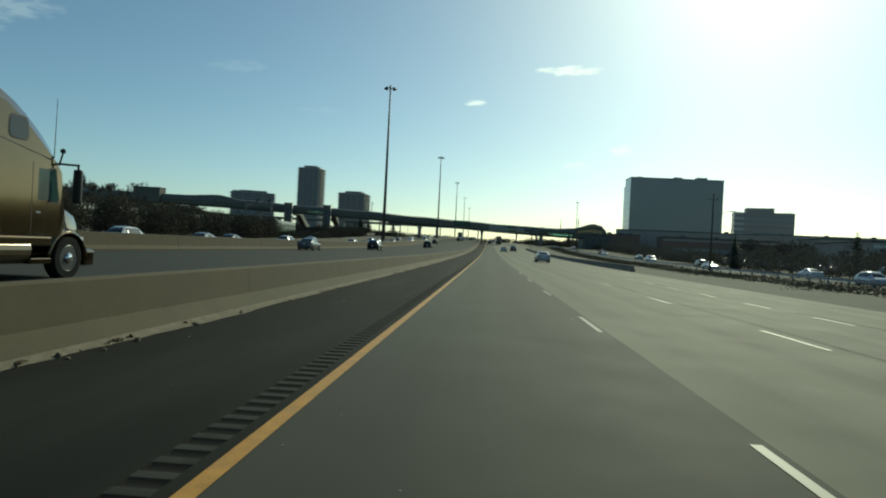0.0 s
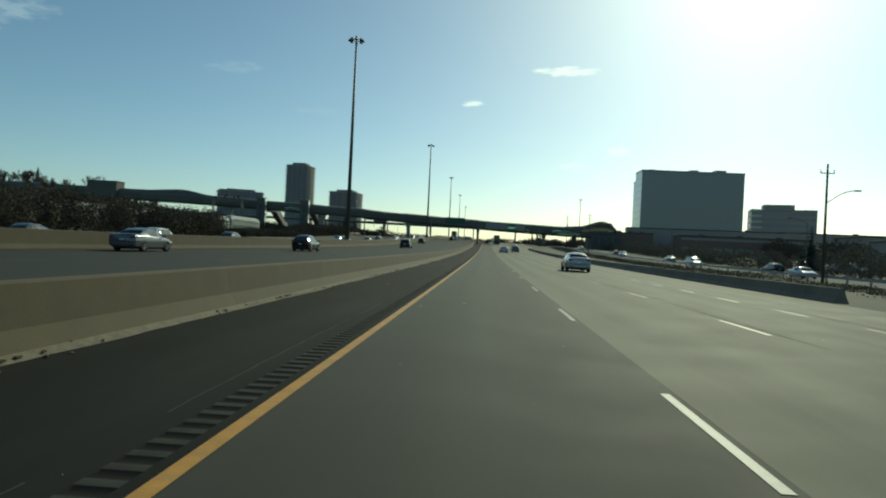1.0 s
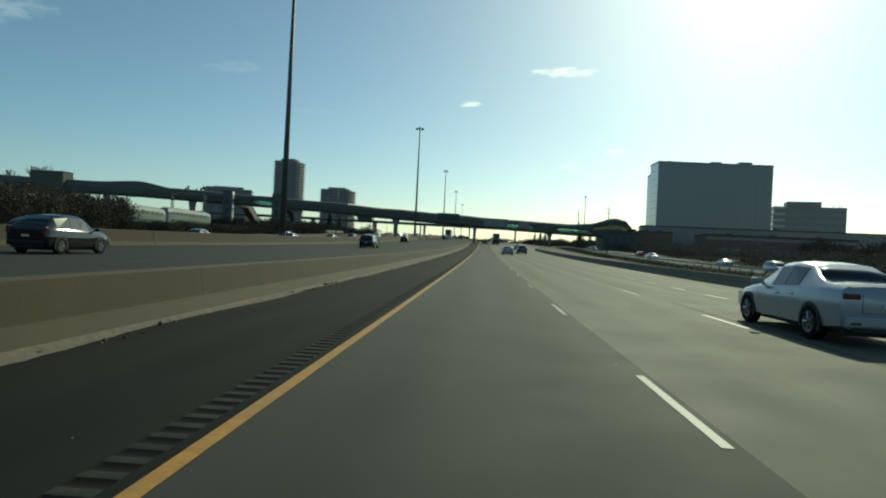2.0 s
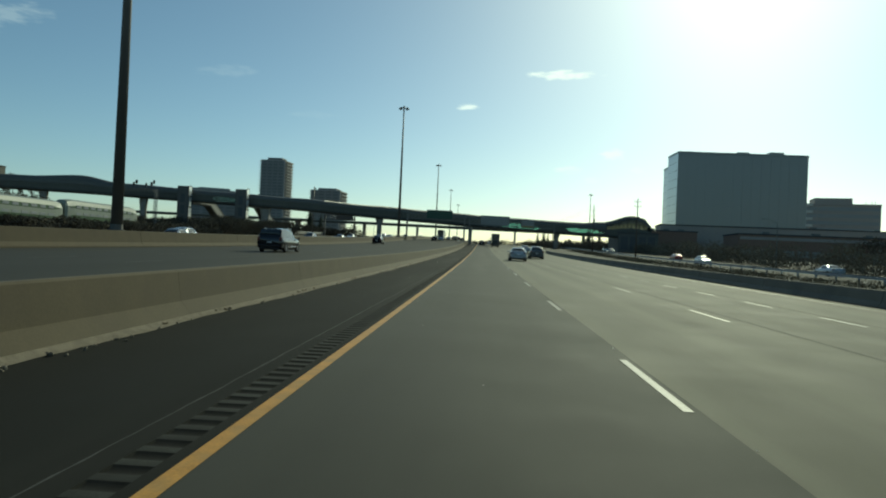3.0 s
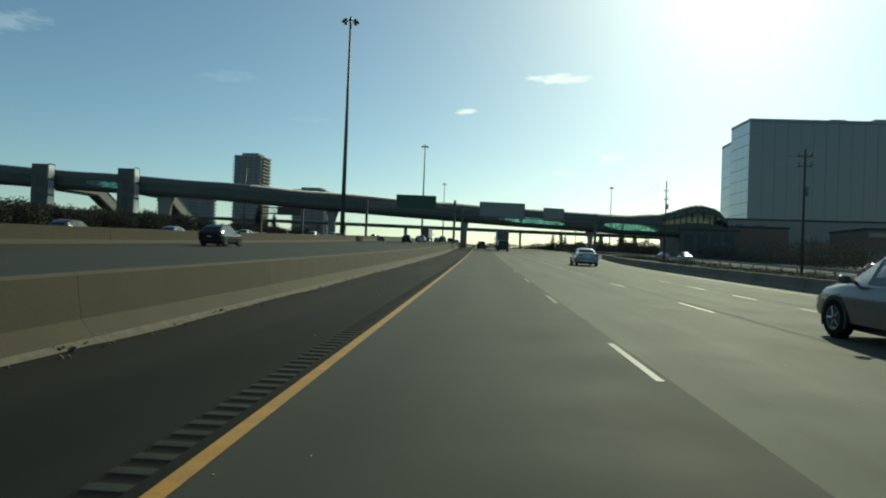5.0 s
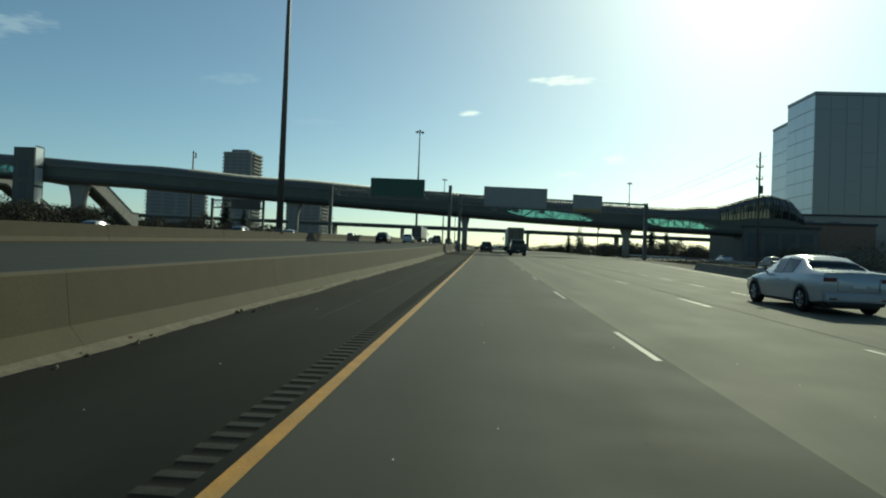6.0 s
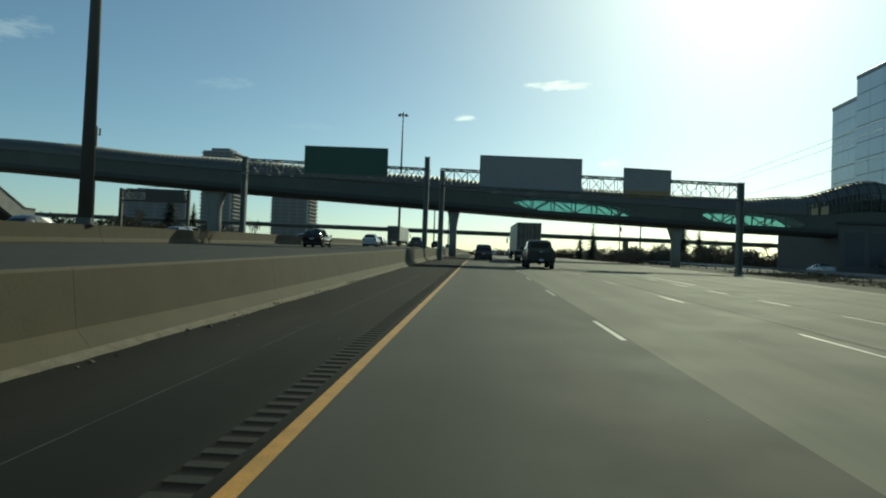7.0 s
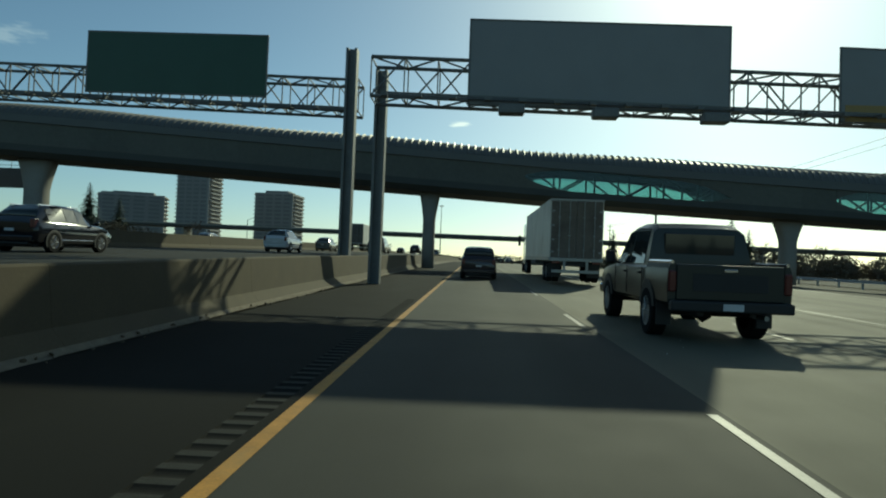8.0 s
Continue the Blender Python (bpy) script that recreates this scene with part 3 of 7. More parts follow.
def walkway(x0, x1, y, z, slope, parent):
    """Lamp catwalk below a truss: three bars, and one bracket with a lamp box every 1.2 m."""
    bm = bmesh.new()
    for o in (-0.15, -0.45, -0.75):
        tube(bm, (x0, y + o, z - 0.03), (x1, y + o, z + (x1 - x0) * slope - 0.03), 0.045, n=4)
    part("catwalk", bm, M["galv"], parent)
    n = max(2, int((x1 - x0) / 1.2))
    me = None
    for k in range(n + 1):
        x = x0 + (x1 - x0) * k / n
        if me is None:
            bm = bmesh.new()
            tube(bm, (0, -0.05, 0), (0, -0.9, -0.1), 0.05, n=4)
            box(bm, -0.12, 0.12, -1.05, -0.8, -0.22, -0.08)
            ob = part("lamp_bracket", bm, M["galv"], parent)
            me = ob.data
        else:
            ob = new("lamp_bracket", me)
            ob.parent = parent
        ob.location = (x, y, z + (x - x0) * slope)


# left gantry, over the express lanes
gan = tagged(empty("sign_gantry", 0, 0, 0), "grey steel lattice sign gantry over the express lanes", "sign gantry", "overhead sign gantries")
bm = bmesh.new()
lattice(bm, (-25.6, 326.9, 13.3), (-5.9, 326.9, 12.8), 16)
part("truss", bm, M["galv"], gan)
bm = bmesh.new()
post(bm, -25.7, 327.4, zl(327), 15.1, 0.2)
part("post", bm, M["galv"], gan)
bm = bmesh.new()
post(bm, -6.0, 325.6, zg(325), 15.3, 0.2)
part("post", bm, M["galv"], gan)
walkway(-25.3, -6.4, 326.7, 13.25, -0.026, gan)
sign_panel("sign_panel", -19.0, -10.25, 326.45, 13.35, 16.25, -0.008, M["sign_back"], gan, "dark green unlit direction sign seen against the light")

# right gantry, over these lanes
gan2 = tagged(empty("sign_gantry", 0, 0, 0), "grey steel lattice sign gantry with two panels", "sign gantry", "overhead sign gantries")
bm = bmesh.new()
lattice(bm, (-4.3, 321.0, 11.95), (23.75, 321.0, 11.35), 22, height=1.5)
part("truss", bm, M["galv"], gan2)
bm = bmesh.new()
post(bm, -4.25, 323.4, zg(323), 13.65, 0.19)
part("post", bm, M["galv"], gan2)
bm = bmesh.new()
post(bm, 23.75, 321.6, zg(321) - 0.3, 13.05, 0.2)
part("post", bm, M["galv"], gan2)
walkway(-3.6, 22.6, 320.8, 11.85, -0.0215, gan2)
big = sign_panel("sign_panel", -0.55, 8.85, 320.45, 11.55, 14.72, -0.012, M["sign_blue"], gan2, "large blue-grey direction sign seen against the light")
for lx in (1.0, 4.3, 8.1):
    part("sign_lamp", boxed(lx - 0.45, lx + 0.45, 319.5, 320.0, 11.05 - lx * 0.02, 11.4 - lx * 0.02, 0.04), M["galv"], big, "boxy sign lamp")
small = sign_panel("sign_panel", 12.75, 17.0, 320.45, 11.25, 13.92, -0.03, M["sign_blue"], gan2, "small grey-blue lane sign with a yellow strip")
M["sign_yellow"] = mat("sign_yellow", (0.32, 0.22, 0.07), 0.5, vary=0.1)
bm = bmesh.new()
box(bm, 12.9, 16.85, 320.43, 320.446, 11.25, 11.85)
part("yellow_strip", bm, M["sign_yellow"], small, "yellow exit strip")


# ------------------------------------------------------------------ covered footbridge
def by(x):
    return 355.0 + 0.09 * x


def lerp_table(tab, x):
    if x <= tab[0][0]:
        return tab[0][1]
    for (x0, a), (x1, b) in zip(tab, tab[1:]):
        if x <= x1:
            s = (x - x0) / (x1 - x0)
            s = s * s * (3 - 2 * s)
            return a + (b - a) * s
    return tab[-1][1]


BOT = [(-240, 19.6), (-150, 18.0), (-70, 15.4), (-42, 13.9), (-12, 12.6), (8, 11.7), (38, 10.8), (66, 10.4)]
CROWN = [(-240, 25.0), (-170, 24.0), (-152, 24.9), (-136, 22.6), (-100, 21.2), (-70, 20.1), (-42, 18.6), (-12, 17.3), (8, 16.4), (38, 15.8), (46, 16.4), (58, 19.3), (62, 18.6), (64.5, 16.0)]
bridge = tagged(empty("footbridge", 0, 0, 0), "long covered footbridge with dark cladding and a ribbed metal roof", "footbridge")
HALF = 2.6


def lin(tab, x):
    for (x0, a), (x1, b) in zip(tab, tab[1:]):
        if x <= x1:
            return a + (b - a) * (x - x0) / (x1 - x0)
    return tab[-1][1]


def section(x):
    z0, z1 = lin(BOT, x), lerp_table(CROWN, x)
    return z0, z1


# floor girder with a chamfered underside
xs = [-240 + 3.2 * k for k in range(96)]
xs = [x for x in xs if x < 64.5] + [64.5]
bm = bmesh.new()
loft(bm, [[(x, by(x) + o, section(x)[0] + z) for o, z in ((-HALF + 0.5, 0), (HALF - 0.5, 0), (HALF, 0.45), (HALF, 1.0), (-HALF, 1.0), (-HALF, 0.45))] for x in xs])
part("girder", bm, M["bridge_dark"], bridge, "dark steel floor girder")

# barrel roof
bm = bmesh.new()
rings = []
for x in ys(-240, 47.4, 1.6):
    z0, z1 = section(x)
    eave = max(z0 + 2.9, z1 - 2.6 - max(0, z1 - z0 - 5.2) * 0.6)
    ring = []
    for k in range(13):
        a = math.pi * k / 12
        ring.append((x, by(x) - (HALF + 0.12) * math.cos(a), eave + (z1 - eave) * math.sin(a) ** 0.8))
    for k in range(12, -1, -1):
        a = math.pi * k / 12
        ring.append((x, by(x) - (HALF - 0.03) * math.cos(a), eave - 0.02 + (z1 - eave - 0.12) * math.sin(a) ** 0.8))
    rings.append(ring)
loft(bm, rings)
part("roof", bm, M["bridge_roof"], bridge, "curved metal roof", smooth=False)
bm = bmesh.new()
x = -60.0
while x < 63.6:
    z0, z1 = section(x)
    eave = max(z0 + 2.9, z1 - 2.6 - max(0, z1 - z0 - 5.2) * 0.6)
    pts = [(by(x) - (HALF + 0.12) * math.cos(math.pi * k / 12), eave + (z1 - eave) * math.sin(math.pi * k / 12) ** 0.8) for k in range(1, 12)]
    low = [[bm.verts.new((x + o, a, b - 0.01)) for a, b in pts] for o in (-0.13, 0.13)]
    top = [bm.verts.new((x, a, b + 0.13)) for a, b in pts]
    for k in range(10):
        bm.faces.new((low[0][k], low[0][k + 1], top[k + 1], top[k]))
        bm.faces.new((top[k], top[k + 1], low[1][k + 1], low[1][k]))
    x += 0.62
tagged(part("roof_ribs", bm, M["bridge_roof"], bridge), "standing roof ribs", kind="stuff")

# glazed vault over the swelling end hall: glass skin, arched ribs and purlins
def vault_arc(x, grow=0.0):
    z0, z1 = section(x)
    eave = max(z0 + 2.9, z1 - 2.6 - max(0, z1 - z0 - 5.2) * 0.6)
    return [Vector((x, by(x) - (HALF + 0.1 + grow) * math.cos(math.pi * k / 12), eave + (z1 + grow - eave) * math.sin(math.pi * k / 12) ** 0.8)) for k in range(13)]


def swept(bm, line, r, side):
    """One unbroken bar along a bent line."""
    rings = []
    for i, p in enumerate(line):
        d = (line[min(i + 1, len(line) - 1)] - line[max(i - 1, 0)]).normalized()
        u = d.cross(side).normalized()
        w = d.cross(u)
        rings.append([p + (u * math.cos(k * math.tau / 6) + w * math.sin(k * math.tau / 6)) * r for k in range(6)])
    loft(bm, rings)


vx = ys(47.4, 64.5, 1.55)
bm = bmesh.new()
loft(bm, [vault_arc(x) for x in vx], closed=False)
part("glass_vault", bm, M["vault_glass"], bridge, "grey glass vault over the end hall", smooth=True).visible_shadow = False
for x in vx:
    bm = bmesh.new()
    arc = vault_arc(x, 0.04)
    swept(bm, arc, 0.09, Vector((1, 0, 0)))
    part("vault_rib", bm, M["bridge_dark"], bridge)
for k in (2, 4, 6, 8, 10):
    bm = bmesh.new()
    line = [vault_arc(x, 0.02)[k] for x in vx]
    swept(bm, line, 0.06, Vector((0, 0, 1)))
    part("purlin", bm, M["bridge_dark"], bridge)

# side walls: bays of dark cladding, or teal glass where one sees through
TEAL = ((4.0, 22.6), (31.9, 47.4), (-101.4, -92.1))


def lens(x):
    """Lower and upper edge of the eye-shaped glazing at x, as shares of the wall's height."""
    for a, b in TEAL:
        if a - 0.01 <= x <= b + 0.01:
            f = min(max((x - a) / (b - a), 0.0), 1.0)
            mid = 0.50 - 0.26 * f
            half = 0.60 * max(0.0, 1 - abs(2 * f - 0.97) ** 4)
            return max(0.0, mid - half * 0.8), min(0.97, mid + half)
    return 0.0, 0.0



bay = 3.1
for side in (-1, 1):
    x = -240.9
    while x < 64.0:
        x1 = min(x + bay, 64.5)
        za, zb = section(x), section(x1)
        ea = max(za[0] + 2.9, za[1] - 2.6 - max(0, za[1] - za[0] - 5.2) * 0.6)
        eb = max(zb[0] + 2.9, zb[1] - 2.6 - max(0, zb[1] - zb[0] - 5.2) * 0.6)
        glazed = any(a <= (x + x1) / 2 <= b for a, b in TEAL)
        bm = bmesh.new()
        t = 0.02 if glazed else 0.09
        o0 = side * (HALF - 0.12)
        lo = [(x + 0.004, by(x) + o0, za[0] + 1.0), (x1 - 0.004, by(x1) + o0, zb[0] + 1.0), (x1 - 0.004, by(x1) + o0, eb), (x + 0.004, by(x) + o0, ea)]
        v = [bm.verts.new(p) for p in lo]
        w = [bm.verts.new((p[0], p[1] + side * t, p[2])) for p in lo]
        bm.faces.new(v), bm.faces.new(w[::-1])
        for k in range(4):
            bm.faces.new((v[k], w[k], w[(k + 1) % 4], v[(k + 1) % 4]))
        bmesh.ops.recalc_face_normals(bm, faces=bm.faces[:])
        if glazed:
            ob = part("glass_panel", bm, M["teal_glass"], bridge, "teal tinted glass")
            ob.visible_shadow = False
            for upper in (False, True):
                rings = []
                for k in range(7):
                    u = x + 0.01 + (x1 - x - 0.02) * k / 6
                    s = (u - x) / (x1 - x)
                    zlo, zhi = za[0] + (zb[0] - za[0]) * s + 1.0, ea + (eb - ea) * s
                    lo_f, hi_f = lens(u)
                    p0, p1 = (hi_f, 1.0) if upper else (0.0, max(lo_f, 0.004))
                    yo = by(u) + o0 + side * 0.03
                    rings.append([(u, yo, zlo + (zhi - zlo) * p0), (u, yo, zlo + (zhi - zlo) * p1), (u, yo + side * 0.08, zlo + (zhi - zlo) * p1), (u, yo + side * 0.08, zlo + (zhi - zlo) * p0)])
                bm = bmesh.new()
                loft(bm, rings)
                bmesh.ops.recalc_face_normals(bm, faces=bm.faces[:])
                part("cladding_panel", bm, M["bridge_clad"], bridge)
        else:
            part("cladding_panel", bm, M["bridge_clad"], bridge)
        x += bay
# truss members inside the glazing
bm = bmesh.new()
for a0, a1 in TEAL:
    n = int((a1 - a0) / 3.1)
    for side in (-1, 1):
        o = side * (HALF - 0.4)
        for k in range(n + 1):
            x = a0 + (a1 - a0) * k / n
            z0 = section(x)[0] + 1.0
            tube(bm, (x, by(x) + o, z0), (x, by(x) + o, z0 + 2.1), 0.11, n=4)
            if k < n:
                x2 = a0 + (a1 - a0) * (k + 1) / n
                p, q = (x, x2) if k % 2 else (x2, x)
                tube(bm, (p, by(p) + o, section(p)[0] + 1.0), (q, by(q) + o, section(q)[0] + 3.0), 0.11, n=4)
part("truss", bm, M["bridge_dark"], bridge, "dark diagonal truss members")


def pier(x, top_w, base_w, parent):
    z1 = section(x)[0] + 0.02
    z0 = (zl(by(x)) if x < -6 else zg(by(x))) - 0.4
    bm = bmesh.new()
    rings = []
    for s in (0, 0.45, 0.66, 0.74, 0.82, 0.90, 0.96, 1.0):
        w = base_w + (top_w - base_w) * max(0, (s - 0.66) / 0.34) ** 1.25
        d = 0.85
        z = z0 + (z1 - z0) * s
        ring = []
        for k in range(20):
            a = k * math.tau / 20
            c, sn = math.cos(a), math.sin(a)
            ring.append((x + w / 2 * math.copysign(abs(c) ** 0.6, c), by(x) + d * math.copysign(abs(sn) ** 0.6, sn), z))
        rings.append(ring)
    loft(bm, rings)
    return part("pier", bm, M["concrete"], parent, "flared concrete pier", smooth=True)


for px, tw, bw in ((-39.2, 3.4, 1.8), (-4.4, 1.9, 1.1), (28.8, 2.7, 1.25), (-82.4, 4.7, 3.0), (-128, 3.4, 2.4), (-165, 3.4, 2.4), (58, 5, 4)):
    pier(px, tw, bw, bridge)

# lift towers and enclosed stairs of the station side
for tx, ty, top in ((-110.7, 344.6, 22.1), (-89.8, 347.0, 21.9)):
    z0 = zl(345) - 0.5
    tower = tagged(empty("lift_tower", tx, ty, z0), "square dark-clad lift tower beside the footbridge", "tower", "station lift towers")
    part("shaft", boxed(-2.1, 2.1, -5.6, -2.7, 0, top - z0, 0.06), M["facade_grey"], tower)
    part("cap", boxed(-2.12, 2.12, -5.62, -2.68, top - z0 - 0.1, top - z0 + 0.12, 0.03), M["bridge_dark"], tower)
    for k in range(3):
        part("glass_panel", boxed(-0.8, 0.8, -5.66, -5.605, 2.0 + 4.2 * k, 5.2 + 4.2 * k), M["window_far"], tower)
    # flank panes carry the sky's brightness in their colour
    for k in range(4):
        part("flank_glass", boxed(2.105, 2.15, -5.2, -3.1, 1.2 + 3.9 * k, 4.6 + 3.9 * k), M["window_painted_sky"], tower, "glazed flank panel with painted sky brightness")
        part("transom", boxed(2.105, 2.2, -5.35, -2.95, 4.66 + 3.9 * k, 4.9 + 3.9 * k), M["bridge_dark"], tower)
    # enclosed stair running down from the back of the bridge to the platform
    stair = tagged(empty("covered_stair", tx - 2.2, 346.0, 0), "pale concrete enclosed stair sloping down behind the footbridge", "stair", "station stairs")
    pts = [(4.0, 17.0), (18.5, 17.0), (35.0, 8.9), (38.0, 8.9)]
    bm = bmesh.new()
    loft(bm, [[(x, y, z + h) for x, h in ((-1.6, 0), (1.6, 0), (1.6, 3.3), (-1.6, 3.3))] for y, z in pts])
    part("enclosure", bm, M["concrete"], stair)
    bm = bmesh.new()
    loft(bm, [[(x, y, z + h) for x, h in ((-1.75, 3.3), (1.75, 3.3), (1.75, 3.5), (-1.75, 3.5))] for y, z in pts])
    part("roof", bm, M["bridge_roof"], stair)
    bm = bmesh.new()
    loft(bm, [[(x, y, z + h) for x, h in ((-1.3, -0.5), (1.3, -0.5), (1.3, 0.0), (-1.3, 0.0))] for y, z in pts])
    part("soffit_beam", bm, M["bridge_dark"], stair)
    part("landing_wall", boxed(-1.3, 1.3, 36.0, 37.6, 4.0, 8.9), M["concrete"], stair)

# terminal building under the near end of the bridge
term = tagged(empty("bridge_terminal", 58, 360, zg(360) - 0.6), "dark brick and glass building at the end of the footbridge", "building")
part("wall", boxed(-6, 9, -3.0, 16, 0, 7.4, 0.05), M["facade_grey"], term)
part("roof", boxed(-6.3, 9.3, -3.3, 16.3, 7.4, 7.8, 0.05), M["roof_dark"], term)
for k in range(4):
    part("window", boxed(-5 + 3.4 * k, -2.4 + 3.4 * k, -3.06, -2.98, 1.2, 6.2), M["window_far"], term)
bm = bmesh.new()
z0, z1 = section(64.4)
loft(bm, [[(x, by(64.4) - (HALF + 0.05) * math.cos(math.pi * k / 12), (z0 + 0.5) + (z1 - z0 - 0.4) * math.sin(math.pi * k / 12) ** 0.7) for k in range(13)] for x in (64.35, 64.75)])
part("end_wall", bm, M["bridge_clad"], bridge, "rounded end wall")

# ------------------------------------------------------------------ far road overpass
far_deck = tagged(empty("road_overpass", 0, 0, 0), "long dark green road overpass far ahead", "overpass")
bm = bmesh.new()
loft(bm, [[(x, 618 + o, 21.4 - 0.012 * x * 0.6 + z) for o, z in ((-7, 0), (7, 0), (7, 1.1), (-7, 1.1))] for x in ys(-320, 320, 40)])
part("deck", bm, M["bridge_dark"], far_deck)
bm = bmesh.new()
loft(bm, [[(x, 611 + o, 22.5 - 0.0072 * x + z) for o, z in ((-0.1, 0), (0.1, 0), (0.1, 0.7), (-0.1, 0.7))] for x in ys(-320, 320, 40)])
part("parapet", bm, M["concrete"], far_deck)
for px in (-210, -150, -95, -52, 26, 80, 140, 210):
    part("pier", boxed(px - 0.55, px + 0.55, 613, 623, zg(618) - 1, 21.7 - 0.0072 * px, 0.1), M["concrete"], far_deck)


# ------------------------------------------------------------------ buildings
def storey_building(name, label, x, y, base, w, d, h, floors, wall, glassm, rz=0.0, bays=10, side_bays=6, band=0.55, side_glass=None):
    """A block with one window ribbon per bay and floor on the sides that are seen."""
    b = tagged(empty(name, x, y, base, rz), label, "building")
    part("wall", boxed(0, w, 0, d, 0, h, 0.08), wall, b)
    part("roof_parapet", boxed(-0.15, w + 0.15, -0.15, d + 0.15, h, h + 0.9, 0.06), wall, b)
    fh = h / floors
    me = {}
    for f in range(floors):
        for axis, n, span in ((0, bays, w), (1, side_bays, d)):
            cell = span / n
            for k in range(n):
                if axis not in me:
                    bm = boxed(-cell * 0.475, cell * 0.475, -0.08, 0.05, -fh * band / 2, fh * band / 2) if axis == 0 else boxed(-0.08, 0.05, -cell * 0.49, cell * 0.49, -fh * band / 2, fh * band / 2)
                    ob = part("window", bm, side_glass if side_glass and axis else glassm, b)
                    me[axis] = ob.data
                else:
                    ob = new("window", me[axis])
                    ob.parent = b
                ob.location = ((k + 0.5) * cell, 0, (f + 0.5) * fh) if axis == 0 else (0, (k + 0.5) * cell, (f + 0.5) * fh)
    return b


zb = zg(400) - 0.8
# side panes paler than the front: sky reflection painted into the glass
office = storey_building("office_block", "big dark glass office block with a flat roof", 84.8, 396.0, zb, 55.6, 15, 50.4 - zb, 12, M["facade_dark"], M["window_coated"], rz=0, bays=14, side_bays=3, band=0.95, side_glass=M["window_painted_sky"])
for rx, rw_, rh in ((27, 5, 1.2), (41, 6, 1.6), (5, 3, 0.8)):
    part("roof_unit", boxed(rx, rx + rw_, 4, 9, 50.4 - zb + 0.9, 50.4 - zb + 0.9 + rh, 0.05), M["facade_dark"], office)
storey_building("office_wing", "lower pale glass wing behind the dark office block", 86.2, 411.3, zb, 40, 13.6, 46.4 - zb, 11, M["facade_white"], M["window_painted_sky"], rz=-3, bays=6, side_bays=5, band=0.94)

zb = zg(480) - 1.0
small_off = storey_building("office_building", "brown mid-rise office building with pale window bands", 181.5, 487, zb, 40, 24, 38.6 - zb, 8, M["facade_brown"], M["window_dark"], rz=-16, bays=9, side_bays=5, band=0.5)
part("penthouse", boxed(8, 27, 4, 18, 38.6 - zb, 43.2 - zb, 0.05), M["facade_brown"], small_off)
for k in range(8):
    part("white_band", boxed(-0.35, 6.5, -0.4, 20, (k + 0.9) * (38.6 - zb) / 8, (k + 1.25) * (38.6 - zb) / 8), M["facade_white"], small_off, "white balcony band")
for k in range(5):
    bm = bmesh.new()
    px = (1.5, 3.5, 34, 37, 38.5)[k]
    tube(bm, (px, 6, 38.6 - zb), (px, 6, 41.6 - zb), 0.15, n=5)
    part("antenna", bm, M["steel"], small_off)


def tower(name, label, x, y, base, w, d, top, floors, rz=0.0):
    t = tagged(empty(name, x, y, base, rz), label, "building")
    h = top - base
    part("wall", boxed(-w / 2, w / 2, -d / 2, d / 2, 0, h, 0.3), M["apartment_wall"], t)
    part("penthouse", boxed(-w * 0.3, w * 0.32, -d * 0.3, d * 0.3, h, h + 3.6, 0.2), M["apartment_wall"], t)
    fh = h / floors
    # pale end pier at the corner and the lit band of windows on the side wall
    part("corner_pier", boxed(w / 2 - 0.9, w / 2 + 0.25, -d / 2 - 0.25, -d / 2 + 1.1, 0, h - 0.4, 0.05), M["balcony"], t, "pale concrete corner pier")
    part("parapet", boxed(-w / 2 - 0.15, w / 2 + 0.15, -d / 2 - 0.15, d / 2 + 0.15, h - 0.9, h + 0.5, 0.1), M["balcony"], t)
    slab = win = None
    for f in range(floors):
        for sx in (-1, 1):
            if slab is None:
                bm = bmesh.new()
                box(bm, -1.3, 1.3, -d * 0.42, d * 0.42, 0, 0.25)
                box(bm, -1.3, -1.22, -d * 0.42, d * 0.42, 0.25, 1.25)
                ob = part("balcony", bm, M["balcony"], t)
                slab = ob.data
            else:
                ob = new("balcony", slab)
                ob.parent = t
            ob.matrix_basis = pose(sx * (w / 2 + 0.9), 0, (f + 0.5) * fh, 0, 0, 0 if sx < 0 else 180)
        for k in range(4):
            if win is None:
                ob = part("window", boxed(-w * 0.085, w * 0.085, -0.1, 0.1, -fh * 0.28, fh * 0.28), M["window_flat"], t)
                win = ob.data
            else:
                ob = new("window", win)
                ob.parent = t
            ob.location = ((k - 1.5) * w * 0.23, -d / 2, (f + 0.55) * fh)
    return t


tower("apartment_tower", "tall grey apartment tower with stacked balconies", -243, 838, zg(800) - 4, 28.5, 25, 99.5, 27, -3)
tower("apartment_block", "broad grey apartment block with balconies on its side", -209, 956, zg(900) - 4, 40, 36, 77.5, 18, -2)
wide_block = tower("apartment_block", "wide grey apartment block with a stepped roof on the skyline", -369, 958, zg(900) - 4, 64, 26, 72.5, 16, 20)
part("roof_step", boxed(-30, 6, -10, 10, 72.5 - zg(900) + 4 - 0.1, 72.5 - zg(900) + 4 + 2.2, 0.2), M["apartment_wall"], wide_block)


# ------------------------------------------------------------------ vehicles
def paint(name, color, rough=0.25, metal=0.3, coat=0.6):
    m = mat(name, color, rough, metal, vary=0.06, scale=2.0, fine=15)
    m.node_tree.nodes["Principled BSDF"].inputs["Coat Weight"].default_value = coat
    m.node_tree.nodes["Principled BSDF"].inputs["Coat Roughness"].default_value = 0.08
    return m


